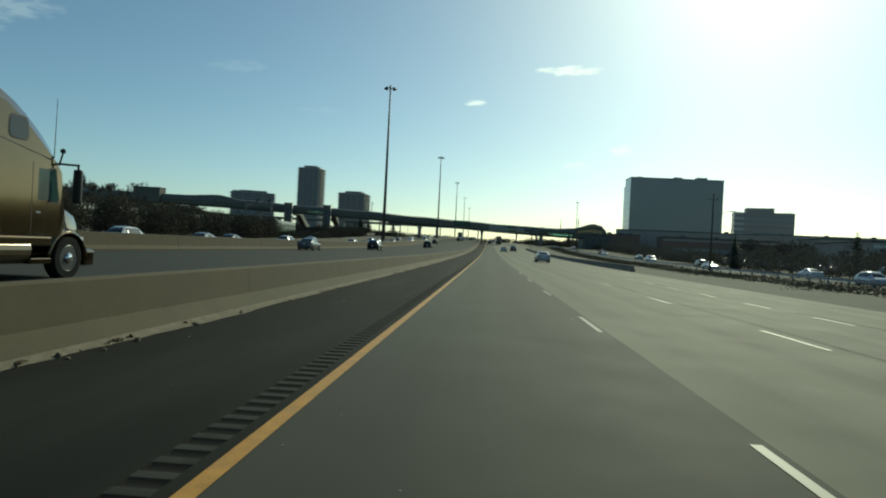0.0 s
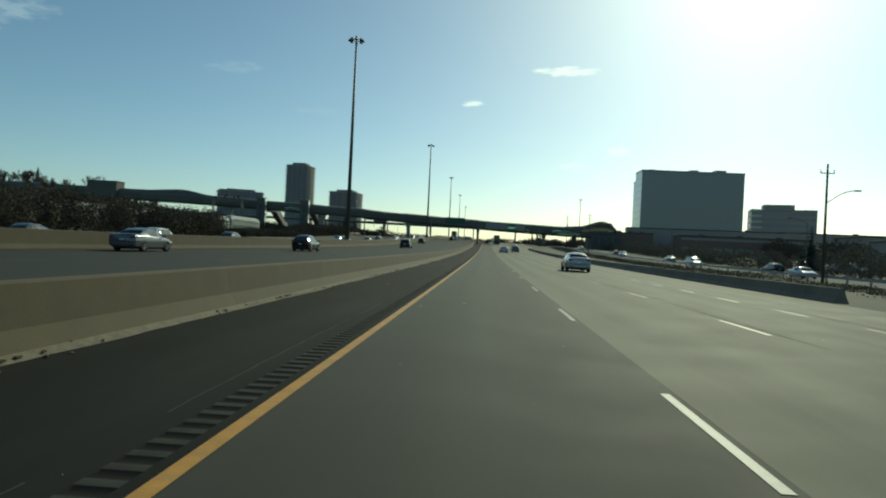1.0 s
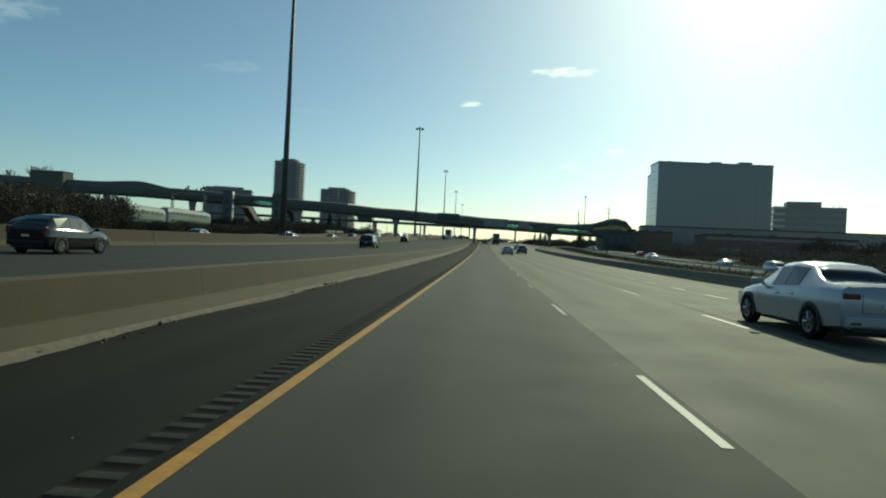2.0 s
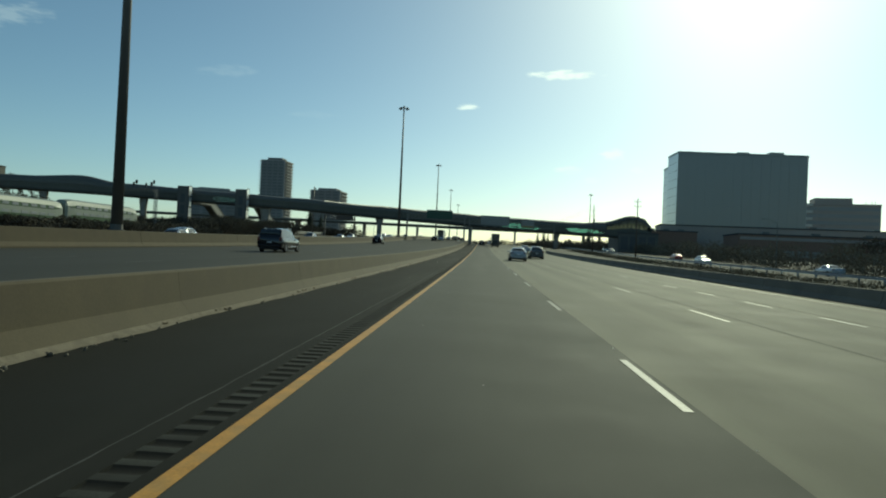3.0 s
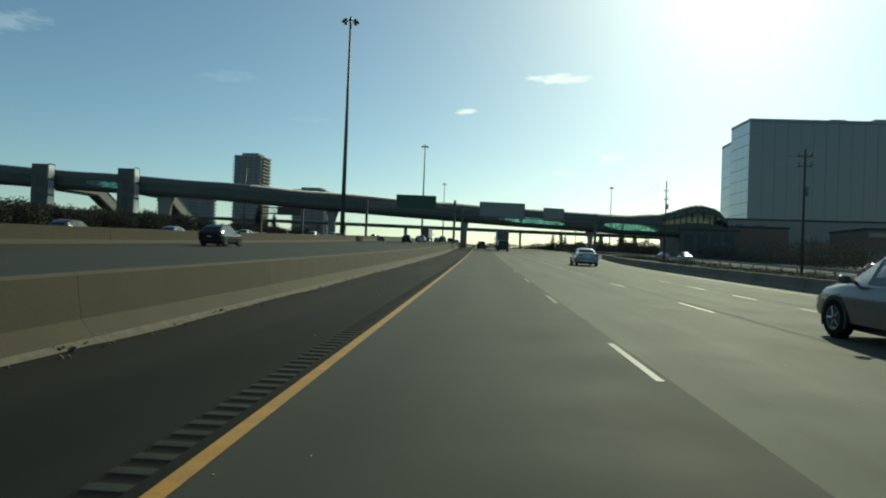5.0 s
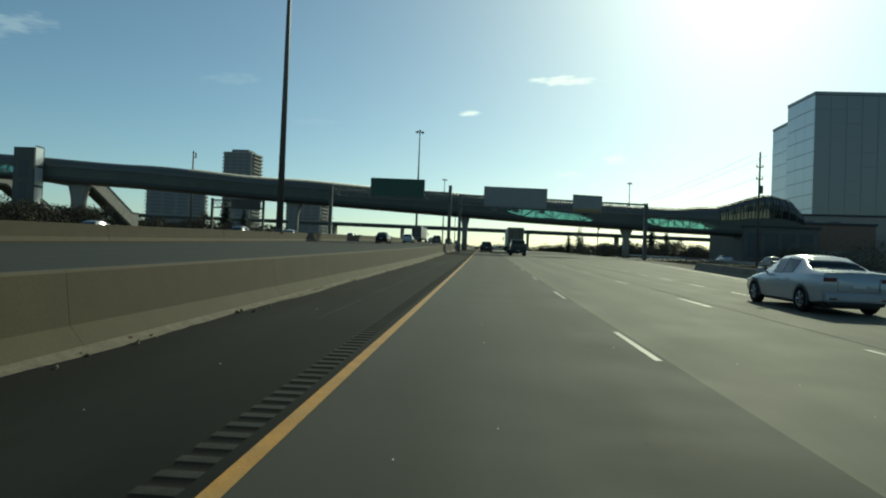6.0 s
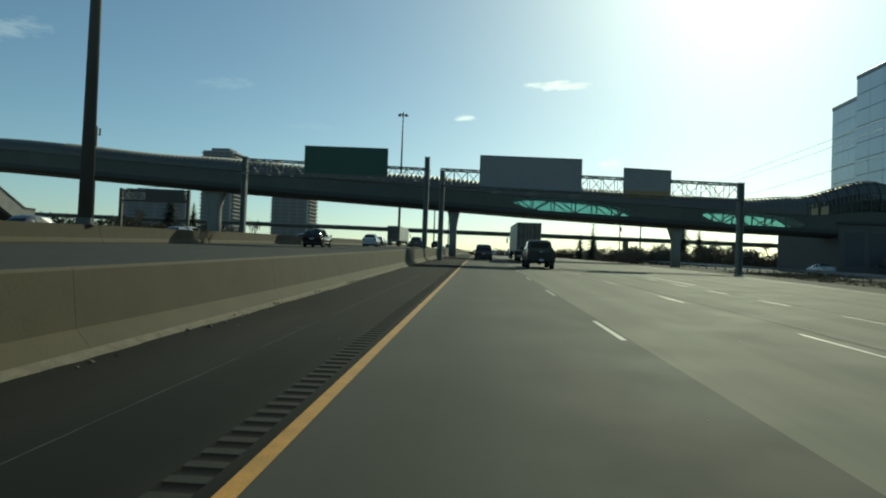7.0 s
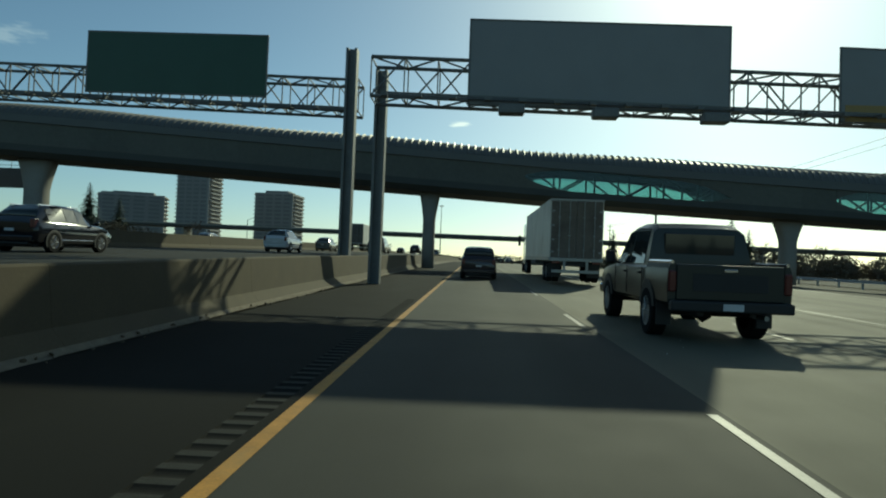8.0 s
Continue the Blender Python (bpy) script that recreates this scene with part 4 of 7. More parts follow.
M["p_silver"] = paint("p_silver", (0.34, 0.37, 0.41))
M["p_white"] = paint("p_white", (0.50, 0.515, 0.53), metal=0.0)
M["p_black"] = paint("p_black", (0.009, 0.009, 0.012), 0.12, 0.0, 0.3)
M["p_maroon"] = paint("p_maroon", (0.030, 0.022, 0.026), metal=0.1)
M["p_grey"] = paint("p_grey", (0.10, 0.105, 0.11))
M["p_green"] = paint("p_green", (0.010, 0.014, 0.012), 0.35, 0.0, 0.12)
M["p_gold"] = paint("p_gold", (0.115, 0.077, 0.029), 0.12, 0.9, 1.0)
M["tank"] = paint("tank", (0.16, 0.12, 0.07), 0.3, 0.7)
M["p_red"] = paint("p_red", (0.25, 0.03, 0.03))
M["p_blue"] = paint("p_blue", (0.05, 0.09, 0.16))
M["car_glass"] = glass("car_glass", (0.02, 0.026, 0.027), 0.04, 0.6)
M["tyre"] = mat("tyre", (0.012, 0.012, 0.012), 0.9, spec=0.12, vary=0.2, scale=8)
M["rim_truck"] = mat("rim_truck", (0.16, 0.16, 0.165), 0.3, 0.9, vary=0.2)
M["rim"] = mat("rim", (0.45, 0.45, 0.46), 0.3, 0.9, vary=0.1)
M["trim_black"] = mat("trim_black", (0.02, 0.02, 0.021), 0.6, vary=0.15)
M["chrome"] = mat("chrome", (0.75, 0.75, 0.76), 0.12, 1.0, vary=0.05)
M["cab_glass"] = glass("cab_glass", (0.045, 0.085, 0.08), 0.06, 0.3)
M["tail_red"] = glass("tail_red", (0.10, 0.022, 0.022), 0.15)
M["lens_clear"] = glass("lens_clear", (0.6, 0.6, 0.6), 0.08)
M["plate"] = mat("plate", (0.55, 0.56, 0.58), 0.5, vary=0.05)
M["trailer_white"] = mat("trailer_white", (0.62, 0.60, 0.55), 0.45, vary=0.08, scale=0.6, fine=6, stain=(0.40, 0.36, 0.30), stain_amount=0.5, stain_scale=0.5)
M["trailer_rear"] = mat("trailer_rear", (0.13, 0.115, 0.10), 0.55, 0.2, vary=0.2, scale=1.0, fine=8, stain=(0.07, 0.058, 0.05), stain_amount=0.7, stain_scale=0.8)


def wheel(parent, x, y, r, w=0.22, rim=None, spokes=5):
    side = 1 if x > 0 else -1
    bm = bmesh.new()
    rings = []
    n = 22
    for o, rr in ((0, r * 0.62), (0, r * 0.93), (0.025, r), (w - 0.025, r), (w, r * 0.93), (w, r * 0.62)):
        rings.append([(x - side * o, y + rr * math.cos(k * math.tau / n), r + rr * math.sin(k * math.tau / n)) for k in range(n)])
    loft(bm, rings, cap=False)
    bmesh.ops.recalc_face_normals(bm, faces=bm.faces[:])
    wob = part("wheel", bm, M["tyre"], parent, "black rubber tyre")
    bm = bmesh.new()
    rings = []
    for o, rr in ((0.012, r * 0.64), (0.002, r * 0.60), (0.04, r * 0.52), (0.05, r * 0.2), (0.02, r * 0.14)):
        rings.append([(x - side * o, y + rr * math.cos(k * math.tau / n), r + rr * math.sin(k * math.tau / n)) for k in range(n)])
    loft(bm, rings)
    for k in range(spokes):
        a = k * math.tau / spokes
        tube(bm, (x - side * 0.02, y + r * 0.12 * math.cos(a), r + r * 0.12 * math.sin(a)), (x - side * 0.012, y + r * 0.58 * math.cos(a), r + r * 0.58 * math.sin(a)), r * 0.07, r * 0.05, 5)
    bmesh.ops.recalc_face_normals(bm, faces=bm.faces[:])
    part("rim", bm, rim or M["rim"], wob)
    if not spokes:
        bm = bmesh.new()
        loft(bm, [[(x + side * o, y + rr * math.cos(k * math.tau / n), r + rr * math.sin(k * math.tau / n)) for k in range(n)] for o, rr in ((-0.04, r * 0.26), (0.02, r * 0.24), (0.05, r * 0.17), (0.06, r * 0.05))])
        bmesh.ops.recalc_face_normals(bm, faces=bm.faces[:])
        part("hub", bm, M["chrome"], wob, "chrome hub")
        for k in range(8):
            a = k * math.tau / 8
            bm = bmesh.new()
            tube(bm, (x - side * 0.045, y + r * 0.40 * math.cos(a), r + r * 0.40 * math.sin(a)), (x - side * 0.02, y + r * 0.40 * math.cos(a), r + r * 0.40 * math.sin(a)), r * 0.055, n=8)
            part("hand_hole", bm, M["trim_black"], wob)
    return wob


def cross(hw, zb, zbelt, zroof, rw, mid):
    """Half outline of a car body at one station, from the sill over to the centre line of the roof."""
    half = [(hw * 0.80, zb), (hw * 0.96, zb + 0.06), (hw, zb + (zbelt - zb) * mid), (hw * 0.985, zbelt - 0.05), (hw * 0.95, zbelt), (rw + (hw * 0.95 - rw) * 0.12, zroof - (zroof - zbelt) * 0.16), (rw * 0.90, zroof - 0.025), (rw * 0.45, zroof)]
    return half


def panel_from(rows, i0, i1, j0, j1, bm, inset=0.07, off=0.010, flip=False, nu=6, nv=4):
    """A curved pane lying just proud of a body's skin, between stations i and outline points j."""
    a, b, c, d = (Vector(rows[i0][j0]), Vector(rows[i1][j0]), Vector(rows[i1][j1]), Vector(rows[i0][j1]))
    nrm = (b - a).cross(d - a).normalized()
    if nrm.x * a.x < 0:
        nrm = -nrm
    vs = []
    for u in range(2):
        for v in range(2):
            s = inset * 0.45 + (1 - 0.9 * inset) * u
            t = inset * 1.2 + (1 - 2.4 * inset) * v
            p = a * (1 - s) * (1 - t) + b * s * (1 - t) + c * s * t + d * (1 - s) * t
            vs.append(p)
    q = [bm.verts.new(vs[k] + nrm * off) for k in (0, 2, 3, 1)]
    r = [bm.verts.new(vs[k] - nrm * 0.03) for k in (0, 2, 3, 1)]
    bm.faces.new(q)
    for k in range(4):
        bm.faces.new((q[k], r[k], r[(k + 1) % 4], q[(k + 1) % 4]))


# side shapes: stations of (share of length from the rear, half width share, sill z, belt z, top z, roof half width share, is_glass_to_next)
SHAPES = {
    "sedan": dict(L=4.75, W=1.84, r=0.335, st=(
        (0.000, 0.86, 0.40, 0.95, 1.01, 0.74), (0.012, 0.935, 0.31, 1.01, 1.085, 0.78), (0.09, 0.98, 0.26, 1.025, 1.10, 0.80), (0.165, 0.995, 0.24, 1.02, 1.125, 0.78),
        (0.325, 1.0, 0.22, 0.98, 1.46, 0.64), (0.45, 1.0, 0.22, 0.95, 1.50, 0.64), (0.575, 1.0, 0.22, 0.92, 1.46, 0.63), (0.715, 1.0, 0.22, 0.90, 1.00, 0.76), (0.87, 0.97, 0.24, 0.80, 0.88, 0.72), (0.975, 0.88, 0.28, 0.66, 0.74, 0.66), (1.0, 0.76, 0.36, 0.60, 0.62, 0.6)),
        rear=(3, 4), front=(6, 7), side=((4, 5), (5, 6)), rearw=(0.17, 0.0), axles=(0.205, 0.80)),
    "minivan": dict(L=5.05, W=1.96, r=0.35, st=(
        (0.000, 0.92, 0.44, 1.00, 1.06, 0.86), (0.012, 0.96, 0.32, 1.08, 1.16, 0.86), (0.028, 0.98, 0.28, 1.10, 1.24, 0.85), (0.075, 0.99, 0.26, 1.10, 1.76, 0.76),
        (0.26, 1.0, 0.24, 1.08, 1.82, 0.76), (0.45, 1.0, 0.24, 1.05, 1.81, 0.74), (0.61, 1.0, 0.24, 1.02, 1.70, 0.70), (0.80, 1.0, 0.22, 0.96, 1.06, 0.74), (0.91, 0.96, 0.25, 0.84, 0.92, 0.70), (0.98, 0.86, 0.30, 0.66, 0.74, 0.62), (1.0, 0.74, 0.38, 0.58, 0.60, 0.58)),
        rear=(2, 3), front=(6, 7), side=((3, 4), (4, 5), (5, 6)), axles=(0.20, 0.80)),
    "suv": dict(L=4.55, W=1.85, r=0.36, st=(
        (0.000, 0.88, 0.46, 0.96, 1.00, 0.80), (0.018, 0.95, 0.34, 1.02, 1.08, 0.82), (0.045, 0.97, 0.30, 1.05, 1.16, 0.80), (0.15, 0.99, 0.27, 1.04, 1.60, 0.64),
        (0.36, 1.0, 0.26, 1.02, 1.68, 0.63), (0.50, 1.0, 0.26, 1.00, 1.67, 0.62), (0.61, 1.0, 0.26, 0.99, 1.58, 0.61), (0.74, 1.0, 0.26, 0.98, 1.08, 0.74), (0.89, 0.97, 0.28, 0.90, 0.98, 0.72), (0.98, 0.88, 0.32, 0.72, 0.80, 0.64), (1.0, 0.76, 0.40, 0.62, 0.64, 0.6)),
        rear=(2, 3), front=(6, 7), side=((3, 4), (4, 5), (5, 6)), axles=(0.20, 0.80)),
}


def make_car(kind, x, y, z, body, label, name=None, category="car", facing=1, group="", rails=False, pitch=0.0, hero=False):
    """y is the place of the rear end for cars driving ahead, of the nose for those coming towards us."""
    s = SHAPES[kind]
    L, W, r = s["L"], s["W"], s["r"]
    car = tagged(empty(name or kind, x, y + L / 2, z), label, category, group)
    car.matrix_basis = pose(x, y + L / 2, z, pitch * facing, 0, 0 if facing > 0 else 180)
    rows = []
    for f, hwf, zb, zbelt, ztop, rwf in s["st"]:
        half = cross(W / 2 * hwf, zb, zbelt, ztop, W / 2 * rwf, 0.45)
        yy = -L / 2 + f * L
        ring = [(px, yy, pz) for px, pz in half] + [(-px, yy, pz) for px, pz in reversed(half)]
        rows.append(ring)
    bm = bmesh.new()
    loft(bm, rows)
    bmesh.ops.recalc_face_normals(bm, faces=bm.faces[:])
    bod = part("body", bm, body, car, smooth=True)
    md = bod.modifiers.new("edges", "EDGE_SPLIT")
    md.split_angle = radians(38)
    n = len(rows[0])

    def pane(nm, i0, i1, j0, j1, inset=0.07, flip=False):
        bm = bmesh.new()
        panel_from(rows, i0, i1, j0, j1, bm, inset, flip=flip)
        bmesh.ops.recalc_face_normals(bm, faces=bm.faces[:])
        part(nm, bm, M["car_glass"], car, "dark tinted glass")

    for nm, (i0, i1) in (("rear_window", s["rear"]), ("windscreen", s["front"])):
        bm = bmesh.new()
        A, B = rows[i0], rows[i1]
        sgn = -1 if nm == "rear_window" else 1
        cols = []
        for j in (5, 6, 7, 8, 9, 10):
            p, q = Vector(A[j]), Vector(B[j])
            lo, hi = (0.14, 0.93) if nm == "rear_window" else (0.07, 0.90)
            nr = Vector((0, sgn * 0.8, 0.6)) * 0.012
            shrink = 0.93 if j in (5, 10) else 1.0
            pp, qq = p.lerp(q, lo) + nr, p.lerp(q, hi) + nr
            pp.x *= shrink
            qq.x *= shrink
            cols.append((bm.verts.new(pp), bm.verts.new(qq)))
        for c0, c1 in zip(cols, cols[1:]):
            bm.faces.new((c0[0], c1[0], c1[1], c0[1]))
        ext = bmesh.ops.extrude_face_region(bm, geom=bm.faces[:])
        for v in [e for e in ext["geom"] if isinstance(e, bmesh.types.BMVert)]:
            v.co -= Vector((0, sgn * 0.8, 0.6)) * 0.03
        bmesh.ops.recalc_face_normals(bm, faces=bm.faces[:])
        part(nm, bm, M["car_glass"], car, "dark tinted glass", smooth=True)
    for i0, i1 in s["side"]:
        for sgn in (1, -1):
            pane("side_window", i0, i1, *((4, 5) if sgn > 0 else (n - 5, n - 6)), inset=0.05, flip=sgn > 0)
    hw = W / 2
    for ax in s["axles"]:
        for sd in (1, -1):
            yy = -L / 2 + ax * L
            bm = bmesh.new()
            m2 = 20
            prof = [(sd * (hw - 0.10), r * 1.0), (sd * (hw + 0.004), r * 1.17), (sd * (hw + 0.006), r * 1.13)]
            loft(bm, [[(px, yy + rr * math.cos(k * math.tau / m2), r + rr * math.sin(k * math.tau / m2)) for k in range(m2)] for px, rr in prof], cap=True)
            bmesh.ops.recalc_face_normals(bm, faces=bm.faces[:])
            bmesh.ops.bisect_plane(bm, geom=bm.verts[:] + bm.edges[:] + bm.faces[:], plane_co=(0, 0, 0.2), plane_no=(0, 0, -1), clear_outer=True)
            part("wheel_arch", bm, M["trim_black"], car)
            wheel(car, sd * (hw + 0.015), yy, r)
    # rear: bumper, lamps, plate
    zt = s["st"][1][3]
    part("rear_bumper", boxed(-hw * 0.86, hw * 0.86, -L / 2 - 0.05, -L / 2 + 0.25, 0.34, 0.56, 0.05, 2), body, car)
    part("rear_valance", boxed(-hw * 0.7, hw * 0.7, -L / 2 - 0.02, -L / 2 + 0.2, 0.26, 0.345, 0.02), M["trim_black"], car)
    part("number_plate", boxed(-0.16, 0.16, -L / 2 - 0.035, -L / 2 + 0.02, 0.70, 0.79), M["plate"], car, "blank pale number plate")
    for sd in (1, -1):
        if kind == "sedan":
            t = boxed(min(sd * hw * 0.56, sd * hw * 0.90), max(sd * hw * 0.56, sd * hw * 0.90), -L / 2 - 0.012, -L / 2 + 0.30, 0.83, 0.96, 0.04, 3)
            seam = boxed(min(sd * 0.004, sd * hw * 0.54), max(sd * 0.004, sd * hw * 0.54), -L / 2 - 0.012, -L / 2 + 0.05, 0.608, 0.614)
            box(seam, min(sd * hw * 0.54, sd * hw * 0.547), max(sd * hw * 0.54, sd * hw * 0.547), -L / 2 - 0.012, -L / 2 + 0.05, 0.61, 0.95)
            part("boot_seam", seam, M["trim_black"], car)
            part("bumper_reflector", boxed(min(sd * hw * 0.58, sd * hw * 0.78), max(sd * hw * 0.58, sd * hw * 0.78), -L / 2 - 0.062, -L / 2, 0.40, 0.445, 0.01), M["tail_red"], car, "low red reflector")
        else:
            t = boxed(min(sd * hw * 0.74, sd * hw * 0.93), max(sd * hw * 0.74, sd * hw * 0.93), -L / 2 - 0.02, -L / 2 + 0.2, 0.82, 1.12, 0.03, 2)
        part("tail_light", t, M["tail_red"], car, "red tail light")
        part("headlight", boxed(min(sd * hw * 0.5, sd * hw * 0.84), max(sd * hw * 0.5, sd * hw * 0.84), L / 2 - 0.16, L / 2 + 0.01, 0.58, 0.70, 0.03, 2), M["lens_clear"], car, "clear headlight")
        # mirrors
        f = s["st"][s["front"][1]][0]
        ym = -L / 2 + (f - 0.05) * L
        zm = s["st"][s["front"][1]][3] + 0.08
        bm = boxed(min(sd * (hw + 0.02), sd * (hw + 0.2)), max(sd * (hw + 0.02), sd * (hw + 0.2)), ym - 0.06, ym + 0.08, zm - 0.05, zm + 0.1, 0.04, 2)
        tube(bm, (sd * (hw - 0.08), ym, zm - 0.02), (sd * (hw + 0.06), ym, zm), 0.03, n=6)
        part("wing_mirror", bm, body, car)
        if rails:
            part("side_moulding", boxed(min(sd * (hw - 0.02), sd * (hw + 0.018)), max(sd * (hw - 0.02), sd * (hw + 0.018)), -0.22 * L, 0.20 * L, 0.40, 0.455, 0.012), M["chrome"], car, "chrome side moulding")
            bm = bmesh.new()
            y0, y1 = -L / 2 + 0.14 * L, -L / 2 + 0.6 * L
            zr = s["st"][4][4] - 0.02
            xr = W / 2 * s["st"][4][5] * 0.86
            tube(bm, (sd * xr, y0, zr - 0.04), (sd * xr, y1, zr - 0.02), 0.022, n=6)
            for yy in (y0, (y0 + y1) / 2, y1):
                tube(bm, (sd * xr, yy, zr - 0.09), (sd * xr, yy, zr - 0.02), 0.02, n=5)
            part("roof_rail", bm, M["chrome"], car, "bright roof rail")
        if hero:
            for k, (i0, i1) in enumerate(s["side"]):
                yy = -L / 2 + L * (s["st"][i1][0] * 0.35 + s["st"][i0][0] * 0.65)
                zz = s["st"][i1][3] - 0.12
                part("door_handle", boxed(min(sd * (hw - 0.02), sd * (hw + 0.025)), max(sd * (hw - 0.02), sd * (hw + 0.025)), yy - 0.09, yy + 0.09, zz - 0.015, zz + 0.015, 0.01), body, car)
    part("underbody", boxed(-hw * 0.74, hw * 0.74, -L / 2 + 0.25, L / 2 - 0.3, 0.17, 0.30, 0.02), M["trim_black"], car)
    return car


def lane_car(kind, x, y, body, label, base=zg, **k):
    return make_car(kind, x, y, base(y + 2.4), body, label, pitch=grade(y + 2.4), **k)


# vehicles in these lanes
lane_car("sedan", 4.2, 180.9, M["p_silver"], "silver sedan driving in the middle lane", name="sedan", hero=True)
lane_car("sedan", 7.4, 86.0, M["p_silver"], "pale silver sedan in the outer lane", name="sedan", hero=True)
lane_car("minivan", 0.1, 332.0, M["p_maroon"], "dark minivan ahead in the inner lane", name="minivan", category="van")
lane_car("sedan", 9.05, 241.1, M["p_silver"], "silver-grey sedan in the outer lane", name="sedan", hero=True)
lane_car("suv", 7.5, 196.0, M["p_grey"], "small grey hatchback in the third lane", name="hatchback")
lane_car("sedan", 0.3, 430.0, M["p_black"], "dark sedan far ahead in the inner lane", name="sedan")
# express lanes
lane_car("minivan", -15.5, 157.7, M["p_black"], "black minivan with bright roof rails", base=zl, name="minivan", category="van", rails=True, hero=True)
lane_car("suv", -14.8, 343.0, M["p_white"], "white hatchback in the express lanes", base=zl, name="hatchback")
lane_car("suv", -20.3, 234.0, M["p_black"], "black sport utility car in the express lanes", base=zl, name="suv")
lane_car("suv", -15.5, 317.5, M["p_black"], "black sport utility car ahead in the express lanes", base=zl, name="suv", rails=True, hero=True)
lane_car("minivan", -11.0, 366.0, M["p_grey"], "dark grey van in the express lanes", base=zl, name="minivan", category="van")
lane_car("sedan", -22.0, 74.0, M["p_grey"], "dark grey sedan beside the median wall", base=zl, name="sedan")
lane_car("suv", -18.4, 99.0, M["p_black"], "black estate car in the express lanes", base=zl, name="suv")
for k, (cx, cy, ck, cm) in enumerate(((-11, 410, "suv", "p_black"), (-14.7, 395, "sedan", "p_silver"), (-18.4, 372, "suv", "p_grey"), (-11, 470, "minivan", "p_grey"), (-18.4, 450, "suv", "p_black"), (-14.7, 500, "suv", "p_white"), (4.2, 470, "suv", "p_white"), (8, 450, "sedan", "p_grey"), (8, 500, "suv", "p_black"), (-22, 520, "sedan", "p_silver"), (0.2, 520, "suv", "p_silver"))):
    lane_car(ck, cx, cy, M[cm], "distant car in the motorway traffic", base=zl if cx < -5 else zg, name="car", group="distant traffic")
# opposite direction, roofs showing over the median wall
for k, (cx, cy, ck, cm) in enumerate(((-31, 49, "suv", "p_white"), (-31, 64, "sedan", "p_silver"), (-34.6, 80, "sedan", "p_grey"), (-31, 92, "suv", "p_white"), (-34.6, 118, "suv", "p_black"), (-31, 139, "sedan", "p_silver"), (-31, 172, "sedan", "p_silver"), (-34.6, 181, "suv", "p_silver"), (-31, 199, "sedan", "p_grey"), (-34.6, 236, "suv", "p_black"), (-31, 247, "sedan", "p_silver"), (-34.6, 276, "sedan", "p_white"), (-31, 300, "suv", "p_grey"), (-31, 321, "sedan", "p_silver"), (-34.6, 331, "suv", "p_white"), (-31, 366, "suv", "p_grey"), (-34.6, 395, "sedan", "p_silver"), (-31, 430, "suv", "p_black"))):
    lane_car(ck, cx, cy, M[cm], "oncoming car behind the median wall", base=zl, name="car", facing=-1, group="oncoming traffic")


